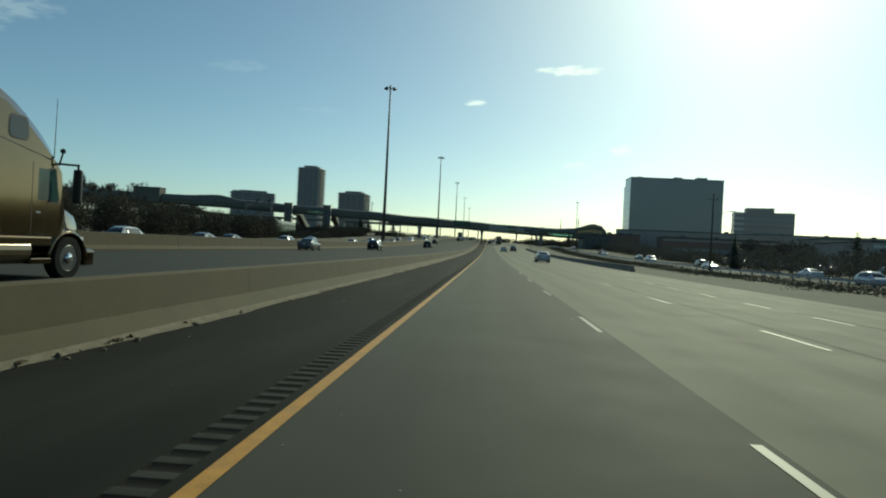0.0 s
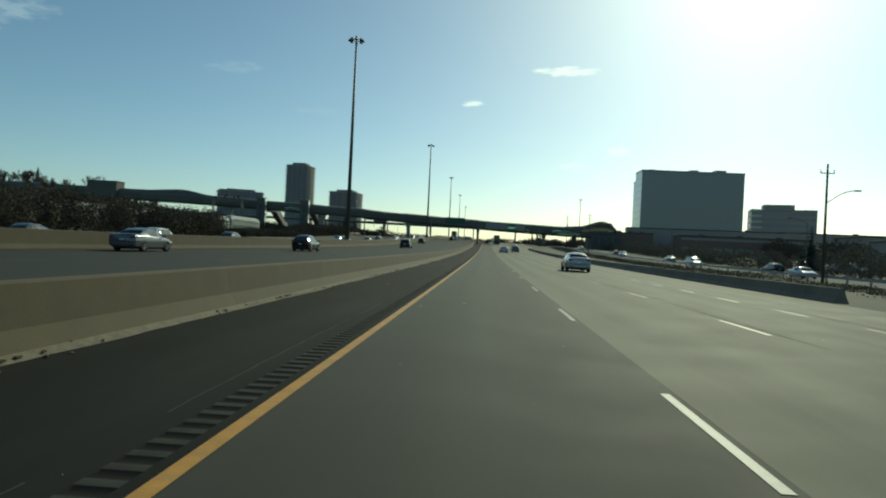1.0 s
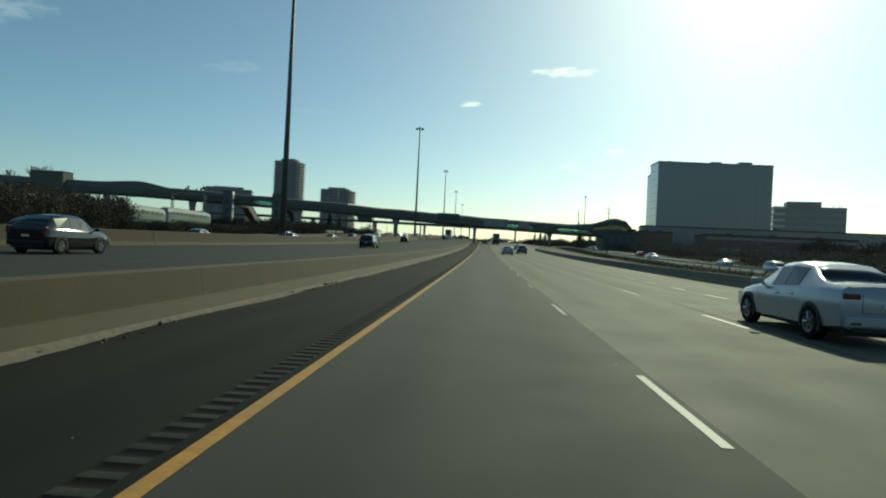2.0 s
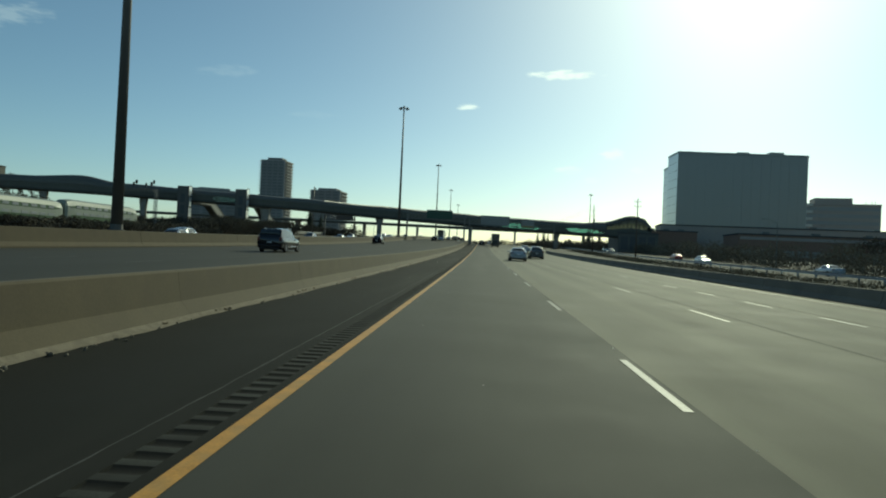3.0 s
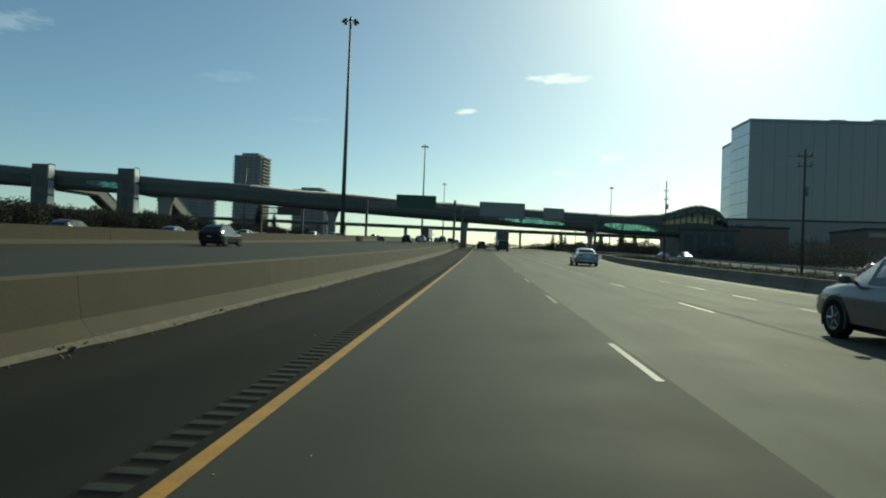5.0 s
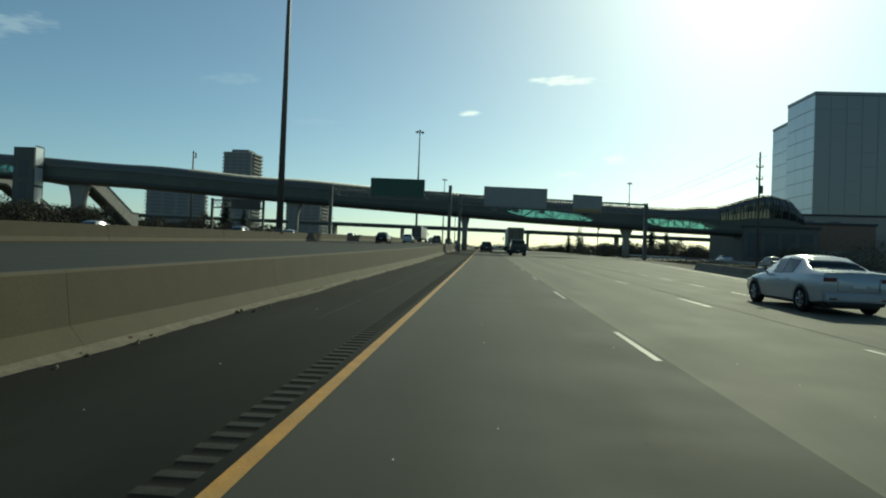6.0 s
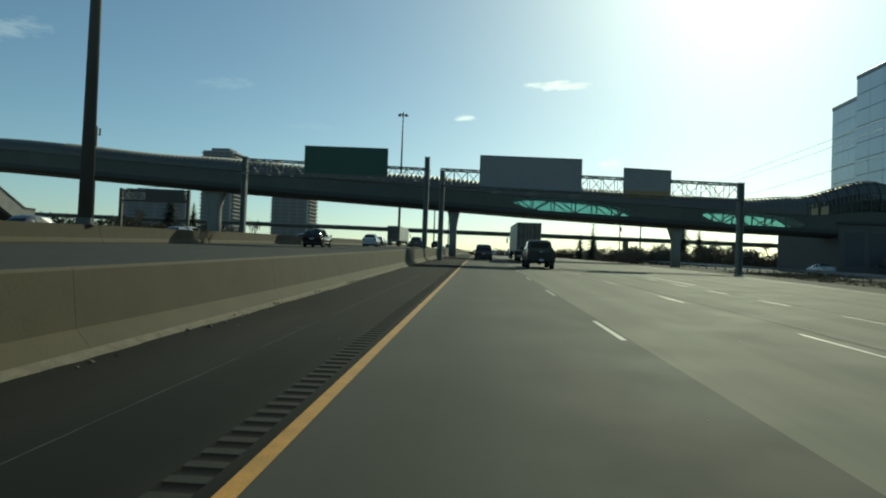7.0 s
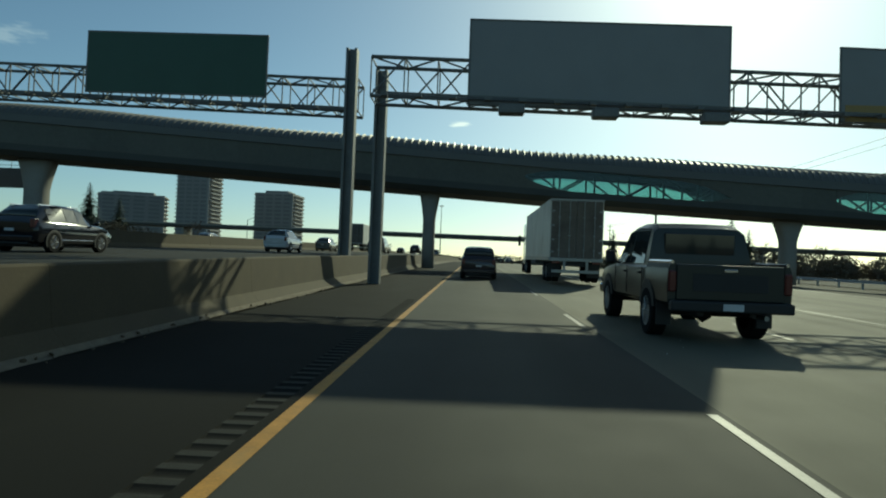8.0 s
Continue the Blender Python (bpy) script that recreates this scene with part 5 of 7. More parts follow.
def pickup_truck(x, y, z, pitch):
    """Older full-size pickup; y is the rear bumper."""
    L, W = 5.7, 1.98
    p = tagged(empty("pickup_truck", x, y + L / 2, z), "dark green crew-cab pickup truck with a bright bed rail", "truck")
    p.matrix_basis = pose(x, y + L / 2, z, pitch, 0, 0)
    hw = W / 2
    body = M["p_green"]

    def ring(yy, hw_, zb, zm, zt, top):
        h = [(hw_ * 0.86, zb), (hw_ * 0.98, zb + 0.08), (hw_, zm), (hw_ * 0.97, zt - 0.05), (top, zt)]
        return [(a, yy, b) for a, b in h] + [(-a, yy, b) for a, b in reversed(h)]
    # front clip and cab base
    bm = bmesh.new()
    loft(bm, [ring(-1.40, hw, 0.52, 0.85, 1.16, hw * 0.93), ring(0.9, hw, 0.50, 0.85, 1.15, hw * 0.93), ring(1.15, hw, 0.50, 0.85, 1.15, hw * 0.92), ring(2.4, hw * 0.98, 0.52, 0.82, 1.07, hw * 0.86), ring(2.72, hw * 0.95, 0.56, 0.80, 1.0, hw * 0.8), ring(2.78, hw * 0.9, 0.6, 0.8, 0.92, hw * 0.78)])
    bmesh.ops.recalc_face_normals(bm, faces=bm.faces[:])
    part("cab_base", bm, body, p, smooth=True).modifiers.new("edges", "EDGE_SPLIT")
    # cab roof
    rows = []
    for yy, zt, tw in ((-1.38, 1.32, 0.90), (-1.30, 1.80, 0.80), (-1.05, 1.885, 0.76), (-0.3, 1.91, 0.75), (0.50, 1.87, 0.72), (1.28, 1.16, 0.82)):
        h = [(hw * 0.94, 1.10), (hw * 0.94, 1.14), (hw * (tw + 0.03), zt - 0.08), (hw * tw * 0.9, zt), (hw * 0.3, zt + 0.01)]
        rows.append([(a, yy, b) for a, b in h] + [(-a, yy, b) for a, b in reversed(h)])
    bm = bmesh.new()
    loft(bm, rows)
    bmesh.ops.recalc_face_normals(bm, faces=bm.faces[:])
    part("cab_roof", bm, body, p, smooth=True).modifiers.new("edges", "EDGE_SPLIT")
    part("rear_window", boxed(-hw * 0.64, hw * 0.64, -1.375, -1.28, 1.34, 1.72, 0.02), M["car_glass"], p, "sliding rear window of dark glass")
    for sd in (1, -1):
        for pts in (((0.02, 1.18, 0.935), (0.98, 1.18, 0.935), (0.52, 1.76, 0.785), (0.02, 1.78, 0.79)), ((-1.12, 1.18, 0.935), (-0.08, 1.18, 0.935), (-0.08, 1.78, 0.79), (-1.02, 1.76, 0.80))):
            bm = bmesh.new()
            v = [bm.verts.new((sd * (hw * c + 0.012), a, b)) for a, b, c in pts]
            w = [bm.verts.new((sd * (hw * c - 0.03), a, b)) for a, b, c in pts]
            bm.faces.new(v), bm.faces.new(w[::-1])
            for k in range(4):
                bm.faces.new((v[k], w[k], w[(k + 1) % 4], v[(k + 1) % 4]))
            bmesh.ops.recalc_face_normals(bm, faces=bm.faces[:])
            part("side_window", bm, M["car_glass"], p, "dark glass")
        for yy in (-1.20, -0.03, 1.02):
            part("door_seam", boxed(min(sd * (hw - 0.01), sd * (hw + 0.004)), max(sd * (hw - 0.01), sd * (hw + 0.004)), yy - 0.008, yy + 0.008, 0.62, 1.12), M["trim_black"], p)
        for yy in (-1.05, 0.12):
            part("door_handle", boxed(min(sd * (hw - 0.01), sd * (hw + 0.03)), max(sd * (hw - 0.01), sd * (hw + 0.03)), yy - 0.08, yy + 0.08, 1.0, 1.04, 0.01), M["trim_black"], p)
        # bed side with rounded shoulder
        bm = bmesh.new()
        prof = [(0.90, 0.58), (0.985, 0.62), (1.0, 0.86), (0.985, 1.12), (0.95, 1.20), (0.88, 1.20), (0.86, 0.72)]
        loft(bm, [[(sd * hw * a, yy, b) for a, b in prof] for yy in (-2.78, -2.4, -1.9, -1.44)])
        bmesh.ops.recalc_face_normals(bm, faces=bm.faces[:])
        part("bed_side", bm, body, p, smooth=True).modifiers.new("edges", "EDGE_SPLIT")
        bm = bmesh.new()
        tube(bm, (sd * hw * 0.92, -2.78, 1.225), (sd * hw * 0.92, -1.48, 1.225), 0.03, n=6)
        part("bed_rail", bm, M["chrome"], p, "bright bed rail")
        part("tail_light", boxed(min(sd * hw * 0.86, sd * hw * 0.985), max(sd * hw * 0.86, sd * hw * 0.985), -2.83, -2.74, 0.78, 1.10, 0.02), M["tail_red"], p, "red tail light")
        bm = boxed(min(sd * (hw + 0.05), sd * (hw + 0.24)), max(sd * (hw + 0.05), sd * (hw + 0.24)), 0.85, 0.97, 1.16, 1.42, 0.03, 2)
        tube(bm, (sd * (hw - 0.1), 0.95, 1.16), (sd * (hw + 0.1), 0.92, 1.22), 0.025, n=6)
        part("wing_mirror", bm, M["trim_black"], p)
        part("headlight", boxed(min(sd * hw * 0.55, sd * hw * 0.9), max(sd * hw * 0.55, sd * hw * 0.9), 2.70, 2.80, 0.74, 0.93, 0.02), M["lens_clear"], p, "clear headlight")
        for ax in (-1.62, 1.72):
            bm = bmesh.new()
            m2 = 20
            loft(bm, [[(px, ax + rr * math.cos(k * math.tau / m2), 0.42 + rr * math.sin(k * math.tau / m2)) for k in range(m2)] for px, rr in ((sd * (hw - 0.12), 0.45), (sd * (hw + 0.01), 0.50), (sd * (hw + 0.012), 0.47))])
            bmesh.ops.bisect_plane(bm, geom=bm.verts[:] + bm.edges[:] + bm.faces[:], plane_co=(0, 0, 0.5), plane_no=(0, 0, -1), clear_outer=True)
            bmesh.ops.recalc_face_normals(bm, faces=bm.faces[:])
            part("wheel_arch", bm, M["trim_black"], p)
            wheel(p, sd * (hw + 0.02), ax, 0.40, 0.29, M["steel"], 6)
        part("mudflap", boxed(min(sd * hw * 0.72, sd * hw * 0.98), max(sd * hw * 0.72, sd * hw * 0.98), -2.16, -2.13, 0.22, 0.62), M["trim_black"], p)
    part("bed_floor", boxed(-hw * 0.88, hw * 0.88, -2.76, -1.44, 0.60, 0.72), M["trim_black"], p)
    part("bed_front_wall", boxed(-hw * 0.88, hw * 0.88, -1.50, -1.44, 0.72, 1.19), body, p)
    tg = part("tailgate", boxed(-hw * 0.855, hw * 0.855, -2.82, -2.75, 0.66, 1.20, 0.02, 2), body, p)
    part("tailgate_recess", boxed(-hw * 0.6, hw * 0.6, -2.826, -2.815, 0.80, 1.06, 0.004), M["trim_black"], tg)
    part("handle", boxed(-0.11, 0.11, -2.845, -2.82, 1.09, 1.14, 0.01), M["chrome"], tg, "chrome handle")
    part("rear_bumper", boxed(-hw * 0.97, hw * 0.97, -2.97, -2.78, 0.50, 0.66, 0.03, 2), M["trim_black"], p, "dark step bumper")
    part("number_plate", boxed(-0.16, 0.16, -2.985, -2.965, 0.53, 0.63), M["plate"], p, "blank pale number plate")
    part("front_bumper", boxed(-hw * 0.96, hw * 0.96, 2.74, 2.92, 0.46, 0.68, 0.04, 2), M["chrome"], p, "chrome bumper")
    part("grille", boxed(-hw * 0.5, hw * 0.5, 2.72, 2.80, 0.70, 0.94, 0.02), M["trim_black"], p)
    bm = bmesh.new()
    for sd in (1, -1):
        box(bm, sd * 0.42 - 0.05, sd * 0.42 + 0.05, -2.7, 2.6, 0.42, 0.56)
    tube(bm, (-hw + 0.15, -1.62, 0.40), (hw - 0.15, -1.62, 0.40), 0.06, n=8)
    tube(bm, (-hw + 0.15, 1.72, 0.40), (hw - 0.15, 1.72, 0.40), 0.05, n=8)
    bmesh.ops.create_icosphere(bm, subdivisions=1, radius=0.17, matrix=pose(0, -1.62, 0.40))
    part("chassis", bm, M["trim_black"], p)
    bm = bmesh.new()
    tube(bm, (0.55, -1.2, 0.42), (0.62, -2.75, 0.42), 0.04, n=8)
    part("exhaust_pipe", bm, M["steel"], p)
    return p


pickup = pickup_truck(4.25, 308.5, zg(311), grade(311))
pickup.scale = (1.06, 1.06, 1.14)


def box_trailer(x, y, z, pitch):
    """Articulated box lorry seen from behind; y is the rear doors."""
    t = tagged(empty("box_trailer_truck", x, y, z), "box trailer truck with pale sides and dark rear doors", "truck")
    t.matrix_basis = pose(x, y, z, pitch, 0, 0)
    hw, L, H = 1.3, 14.6, 4.1
    part("box_body", boxed(-hw, hw, 0.06, L, 1.12, H, 0.03), M["trailer_white"], t)
    for sd in (1, -1):
        d = part("rear_door", boxed(min(sd * 0.01, sd * (hw - 0.06)), max(sd * 0.01, sd * (hw - 0.06)), 0.0, 0.055, 1.22, H - 0.12, 0.01), M["trailer_rear"], t, "brown-grey rear door with darker blotches")
        for o in (0.35, 0.85):
            bm = bmesh.new()
            tube(bm, (sd * o, -0.03, 1.15), (sd * o, -0.03, H - 0.08), 0.022, n=6)
            for zz in (1.6, 2.3, 3.2):
                box(bm, sd * o - 0.06, sd * o + 0.06, -0.04, 0.0, zz - 0.03, zz + 0.03)
            part("lock_rod", bm, M["steel"], d)
        for zz in (1.5, 2.1, 2.8, 3.5):
            part("hinge", boxed(min(sd * (hw - 0.22), sd * (hw - 0.02)), max(sd * (hw - 0.22), sd * (hw - 0.02)), -0.012, 0.05, zz - 0.04, zz + 0.04), M["steel"], d)
        part("tail_light", boxed(min(sd * 0.8, sd * 1.15), max(sd * 0.8, sd * 1.15), -0.02, 0.1, 0.93, 1.05, 0.01), M["tail_red"], t, "red tail light")
        for ax in (1.3, 2.6):
            for o in (0.0, 0.33):
                wheel(t, sd * (hw - 0.02 - o), ax, 0.50, 0.27, M["steel"], 8)
        part("mudflap", boxed(min(sd * 0.65, sd * 1.28), max(sd * 0.65, sd * 1.28), 0.62, 0.65, 0.25, 0.95), M["trim_black"], t)
        part("side_rail", boxed(min(sd * (hw - 0.02), sd * (hw + 0.02)), max(sd * (hw - 0.02), sd * (hw + 0.02)), 0.06, L, 1.06, 1.24), M["steel"], t)
        for k in range(12):
            part("side_rib", boxed(min(sd * hw, sd * (hw + 0.018)), max(sd * hw, sd * (hw + 0.018)), 0.9 + 1.2 * k, 0.96 + 1.2 * k, 1.26, H - 0.1), M["trailer_white"], t)
    part("door_frame", boxed(-hw, hw, -0.015, 0.05, 1.05, 1.21, 0.01), M["steel"], t)
    part("door_header", boxed(-hw, hw, -0.015, 0.05, H - 0.11, H, 0.01), M["steel"], t)
    bm = bmesh.new()
    box(bm, -1.15, 1.15, 0.02, 0.14, 0.48, 0.62)
    for sd in (1, -1):
        box(bm, sd * 0.55 - 0.06, sd * 0.55 + 0.06, 0.04, 0.14, 0.62, 1.1)
    part("underride_guard", bm, M["steel"], t, "steel underride guard")
    part("chassis", boxed(-0.5, 0.5, 0.2, L + 1.5, 0.8, 1.12), M["trim_black"], t)
    part("cab", boxed(-1.22, 1.22, L + 0.9, L + 3.6, 0.6, 3.7, 0.18, 3), M["p_white"], t)
    for sd in (1, -1):
        for ax in (L - 0.2, L + 1.1, L + 3.9):
            wheel(t, sd * (hw - 0.08), ax, 0.50, 0.3, M["steel"], 8)
        bm = boxed(min(sd * 1.45, sd * 1.62), max(sd * 1.45, sd * 1.62), L + 3.2, L + 3.35, 2.0, 2.8, 0.03)
        tube(bm, (sd * 1.2, L + 3.3, 2.7), (sd * 1.5, L + 3.3, 2.7), 0.02, n=5)
        part("wing_mirror", bm, M["trim_black"], t)
    part("bonnet", boxed(-1.1, 1.1, L + 3.5, L + 5.0, 0.6, 1.8, 0.2, 3), M["p_white"], t)
    return t


box_trailer(4.8, 328.5, zg(334), grade(335))
# a second, paler lorry far off in the express lanes
lorry = box_trailer(-18.4, 392, zl(398), grade(398))
tagged(lorry, "distant white box lorry in the express lanes")


def semi_tractor(x, y, z):
    """Conventional long-nose tractor with a high sleeper; y is the front bumper."""
    t = tagged(empty("truck_tractor", x, y, z), "gold-brown long-nose truck tractor with a tall sleeper cab", "truck")
    hw = 1.22
    g = M["p_gold"]

    def ring(yy, hw_, zb, zt, top=0.86, r=0.16):
        h = [(hw_ * 0.95, zb), (hw_, zb + 0.1), (hw_, zt - r * 1.6), (hw_ * (top + 1) / 2, zt - r * 0.4), (hw_ * top * 0.8, zt), (hw_ * 0.3, zt + 0.02)]
        return [(a, yy * 0.66, b) for a, b in h] + [(-a, yy * 0.66, b) for a, b in reversed(h)]
    # one sweep of roof from the tall sleeper down to the windscreen
    bm = bmesh.new()
    loft(bm, [ring(-6.3, hw, 0.95, 4.22, 0.8), ring(-4.9, hw, 0.95, 4.18, 0.78, 0.2), ring(-4.3, hw, 0.95, 4.04, 0.76, 0.24), ring(-3.7, hw, 0.95, 3.83, 0.74, 0.26), ring(-3.0, hw, 0.95, 3.50, 0.74, 0.26), ring(-2.4, hw * 0.99, 0.95, 3.16, 0.74, 0.24), ring(-2.08, hw * 0.985, 0.95, 2.88, 0.76, 0.2), ring(-1.78, hw * 0.96, 0.98, 1.92, 0.8), ring(-1.55, hw * 0.9, 1.0, 1.70, 0.8)])
    bmesh.ops.recalc_face_normals(bm, faces=bm.faces[:])
    part("sleeper_cab", bm, g, t, "tall gold-brown sleeper cab with a curved roof", smooth=True).modifiers.new("edges", "EDGE_SPLIT")

    def side_plate(sd, pts, x0, x1):
        """A plate with the given outline in the side of the cab."""
        bm = bmesh.new()
        v = [bm.verts.new((sd * x1, a, b)) for a, b in pts]
        w = [bm.verts.new((sd * x0, a, b)) for a, b in pts]
        bm.faces.new(v), bm.faces.new(w[::-1])
        for k in range(len(v)):
            bm.faces.new((v[k], w[k], w[(k + 1) % len(v)], v[(k + 1) % len(v)]))
        bmesh.ops.recalc_face_normals(bm, faces=bm.faces[:])
        return bm

    def rounded(y0, y1, z0, z1, r, slant=0.0):
        out = []
        for cy, cz, a0 in ((y1 - r, z1 - r, 0), (y0 + r, z1 - r, 90), (y0 + r, z0 + r, 180), (y1 - r, z0 + r, 270)):
            for k in range(5):
                a = radians(a0 + 22.5 * k)
                yy, zz = cy + r * math.cos(a), cz + r * math.sin(a)
                out.append((yy - slant * (zz - z0) * (yy - y0) / (y1 - y0), zz))
        return out
    # bonnet with swept fenders
    bm = bmesh.new()
    loft(bm, [ring(-2.1, hw * 0.82, 0.85, 1.96, 0.8), ring(-1.4, hw * 0.80, 0.8, 1.84, 0.8), ring(-0.5, hw * 0.74, 0.75, 1.62, 0.8), ring(-0.12, hw * 0.66, 0.72, 1.40, 0.8), ring(-0.02, hw * 0.6, 0.75, 1.22, 0.8)])
    bmesh.ops.recalc_face_normals(bm, faces=bm.faces[:])
    part("bonnet", bm, g, t, smooth=True).modifiers.new("edges", "EDGE_SPLIT")
    part("grille", boxed(-0.55, 0.55, -0.06, 0.02, 0.72, 1.24, 0.03), M["chrome"], t, "chrome grille")
    part("bumper", boxed(-1.2, 1.2, -0.35, 0.06, 0.32, 0.74, 0.08, 3), g, t)
    bm = bmesh.new()
    box(bm, -1.0, 1.0, -0.03, 0.03, 0, 0.86, pose(0, -1.185, 1.92, 11, 0, 0))
    part("windscreen", bm, M["car_glass"], t, "dark windscreen")
    for sd in (1, -1):
        bm = bmesh.new()
        ax, r = -0.98, 0.52
        pr = []
        for k in range(13):
            a = math.pi * (0.02 + 0.96 * k / 12)
            yy, zz = ax + 0.68 * math.cos(a) * 1.05, 0.52 + 0.70 * math.sin(a)
            pr.append([(sd * 0.70, yy, zz), (sd * 1.18, yy, zz - 0.02), (sd * 1.22, yy * 1.0, zz - 0.10), (sd * 1.19, ax + (yy - ax) * 0.9, 0.52 + (zz - 0.52) * 0.86), (sd * 0.70, ax + (yy - ax) * 0.88, 0.52 + (zz - 0.52) * 0.86)])
        loft(bm, pr)
        bmesh.ops.recalc_face_normals(bm, faces=bm.faces[:])
        part("fender", bm, g, t, smooth=True)
        wheel(t, sd * 1.2, ax, r, 0.3, M["rim_truck"], 0)
        for yy in (-5.3, -6.5):
            wheel(t, sd * 1.2, yy, r, 0.3, M["steel"], 0)
        sw = part("side_window", side_plate(sd, rounded(-2.16, -1.46, 1.86, 2.58, 0.06, 0.20), 1.15, 1.222), M["cab_glass"], t, "greenish side window with a black rubber frame")
        part("window_frame", side_plate(sd, rounded(-2.21, -1.42, 1.81, 2.63, 0.08, 0.20), 1.13, 1.214), M["trim_black"], sw)
        sl = part("sleeper_window", side_plate(sd, rounded(-3.10, -2.54, 3.14, 3.60, 0.13, 0.12), 1.15, 1.228), M["car_glass"], t, "small rounded sleeper window")
        part("window_frame", side_plate(sd, rounded(-3.14, -2.50, 3.10, 3.64, 0.15, 0.12), 1.14, 1.223), M["trim_black"], sl)
        part("roof_seam", side_plate(sd, [(-4.1, 3.20), (-1.75, 2.80), (-1.75, 2.825), (-4.1, 3.23)], 1.15, 1.225), M["trim_black"], t)
        part("door_seam", side_plate(sd, [(-2.35, 1.05), (-2.335, 1.05), (-2.335, 2.7), (-2.35, 2.7)], 1.15, 1.223), M["trim_black"], t)
        part("cab_seam", side_plate(sd, [(-3.42, 1.0), (-3.40, 1.0), (-3.40, 2.9), (-3.42, 2.9)], 1.15, 1.223), M["trim_black"], t)
        bm = boxed(min(sd * 1.42, sd * 1.62), max(sd * 1.42, sd * 1.62), -1.30, -1.18, 1.85, 2.66, 0.04, 2)
        tube(bm, (sd * 1.1, -1.5, 2.76), (sd * 1.55, -1.24, 2.76), 0.025, n=6)
        tube(bm, (sd * 1.52, -1.24, 2.5), (sd * 1.52, -1.24, 2.78), 0.025, n=6)
        part("wing_mirror", bm, M["trim_black"], t)
        bm = bmesh.new()
        tube(bm, (sd * 1.3, -1.62, 2.7), (sd * 1.33, -1.55, 3.0), 0.02, n=6)
        bmesh.ops.create_icosphere(bm, subdivisions=1, radius=0.07, matrix=pose(sd * 1.33, -1.55, 3.05))
        part("work_lamp", bm, M["trim_black"], t)
        bm = bmesh.new()
        tube(bm, (sd * 1.15, -1.6, 2.6), (sd * 1.1, -1.5, 4.3), 0.012, 0.006, 5)
        part("antenna", bm, M["trim_black"], t)
        bm = bmesh.new()
        n = 18
        loft(bm, [[(sd * 0.92 + 0.32 * math.cos(k * math.tau / n), yy, 0.72 + 0.32 * math.sin(k * math.tau / n)) for k in range(n)] for yy in (-3.9, -2.3)])
        bmesh.ops.recalc_face_normals(bm, faces=bm.faces[:])
        part("fuel_tank", bm, M["tank"], t, "dull brown fuel tank")
        part("step", boxed(min(sd * 0.8, sd * 1.22), max(sd * 0.8, sd * 1.22), -2.3, -1.6, 0.40, 0.54, 0.03, 2), g, t, "glossy gold step")
        part("side_skirt", boxed(min(sd * 1.10, sd * 1.22), max(sd * 1.10, sd * 1.22), -4.1, -1.6, 0.80, 1.04, 0.05, 2), g, t, "glossy gold lower fairing")
        part("headlight", boxed(min(sd * 0.72, sd * 1.1), max(sd * 0.72, sd * 1.1), -0.42, -0.28, 0.8, 1.05, 0.04, 2), M["lens_clear"], t, "clear headlight")
        part("door_handle", boxed(min(sd * 1.2, sd * 1.235), max(sd * 1.2, sd * 1.235), -2.2, -2.08, 1.55, 1.6, 0.01), M["chrome"], t, "chrome handle")
    part("chassis", boxed(-0.45, 0.45, -7.2, -0.4, 0.62, 0.95), M["trim_black"], t)
    return t


semi_tractor(-11.45, 15.75, zl(12))
# the trailer behind it
tr = tagged(empty("box_trailer", -11.45, 11.0, zl(5)), "plain white box trailer coupled to the tractor", "trailer")
part("box_body", boxed(-1.3, 1.3, -14.5, 0, 1.15, 4.1, 0.03), M["trailer_white"], tr)
for sd in (1, -1):
    for ax in (-12.0, -13.2):
        wheel(tr, sd * 1.28, ax, 0.5, 0.3, M["steel"], 8)
    part("landing_leg", boxed(sd * 0.9 - 0.06, sd * 0.9 + 0.06, -3.1, -2.98, 0.3, 1.15), M["steel"], tr)


# ------------------------------------------------------------------ plants
def leaf_cloud(blobs, per_blob, size, seed):
    """Many small crossed leaf faces scattered through overlapping blobs: one uneven mass with gaps."""
    r = np.random.RandomState(seed)
    verts, faces = [], []
    for bx, by_, bz, rx, ry, rz in blobs:
        n = int(per_blob)
        d = r.normal(size=(n, 3))
        d /= np.linalg.norm(d, axis=1)[:, None]
        rad = r.uniform(0.35, 1.0, n) ** 0.5 * (1 + 0.22 * np.sin(d[:, 0] * 7 + bx) * np.cos(d[:, 1] * 6 + by_))
        c = d * rad[:, None] * np.array([rx, ry, rz]) + np.array([bx, by_, bz])
        c[:, 2] = np.maximum(c[:, 2], bz - rz * 0.95)
        u = r.normal(size=(n, 3))
        u /= np.linalg.norm(u, axis=1)[:, None]
        w = np.cross(u, r.normal(size=(n, 3)))
        w /= np.linalg.norm(w, axis=1)[:, None]
        s = (size * r.uniform(0.5, 1.4, n))[:, None]
        for k in range(n):
            b = len(verts)
            verts += [c[k] - u[k] * s[k], c[k] + w[k] * s[k] * 0.5, c[k] + u[k] * s[k], c[k] - w[k] * s[k] * 0.5]
            faces.append((b, b + 1, b + 2, b + 3))
    me = bpy.data.meshes.new("foliage")
    me.from_pydata([tuple(v) for v in verts], [], faces)
    return me


def bush_mass(name, label, blobs, material, per=260, size=0.32, seed=1):
    me = leaf_cloud(blobs, per, size, seed)
    me.materials.append(material)
    return tagged(new(name, me), label, "bushes", kind="stuff")


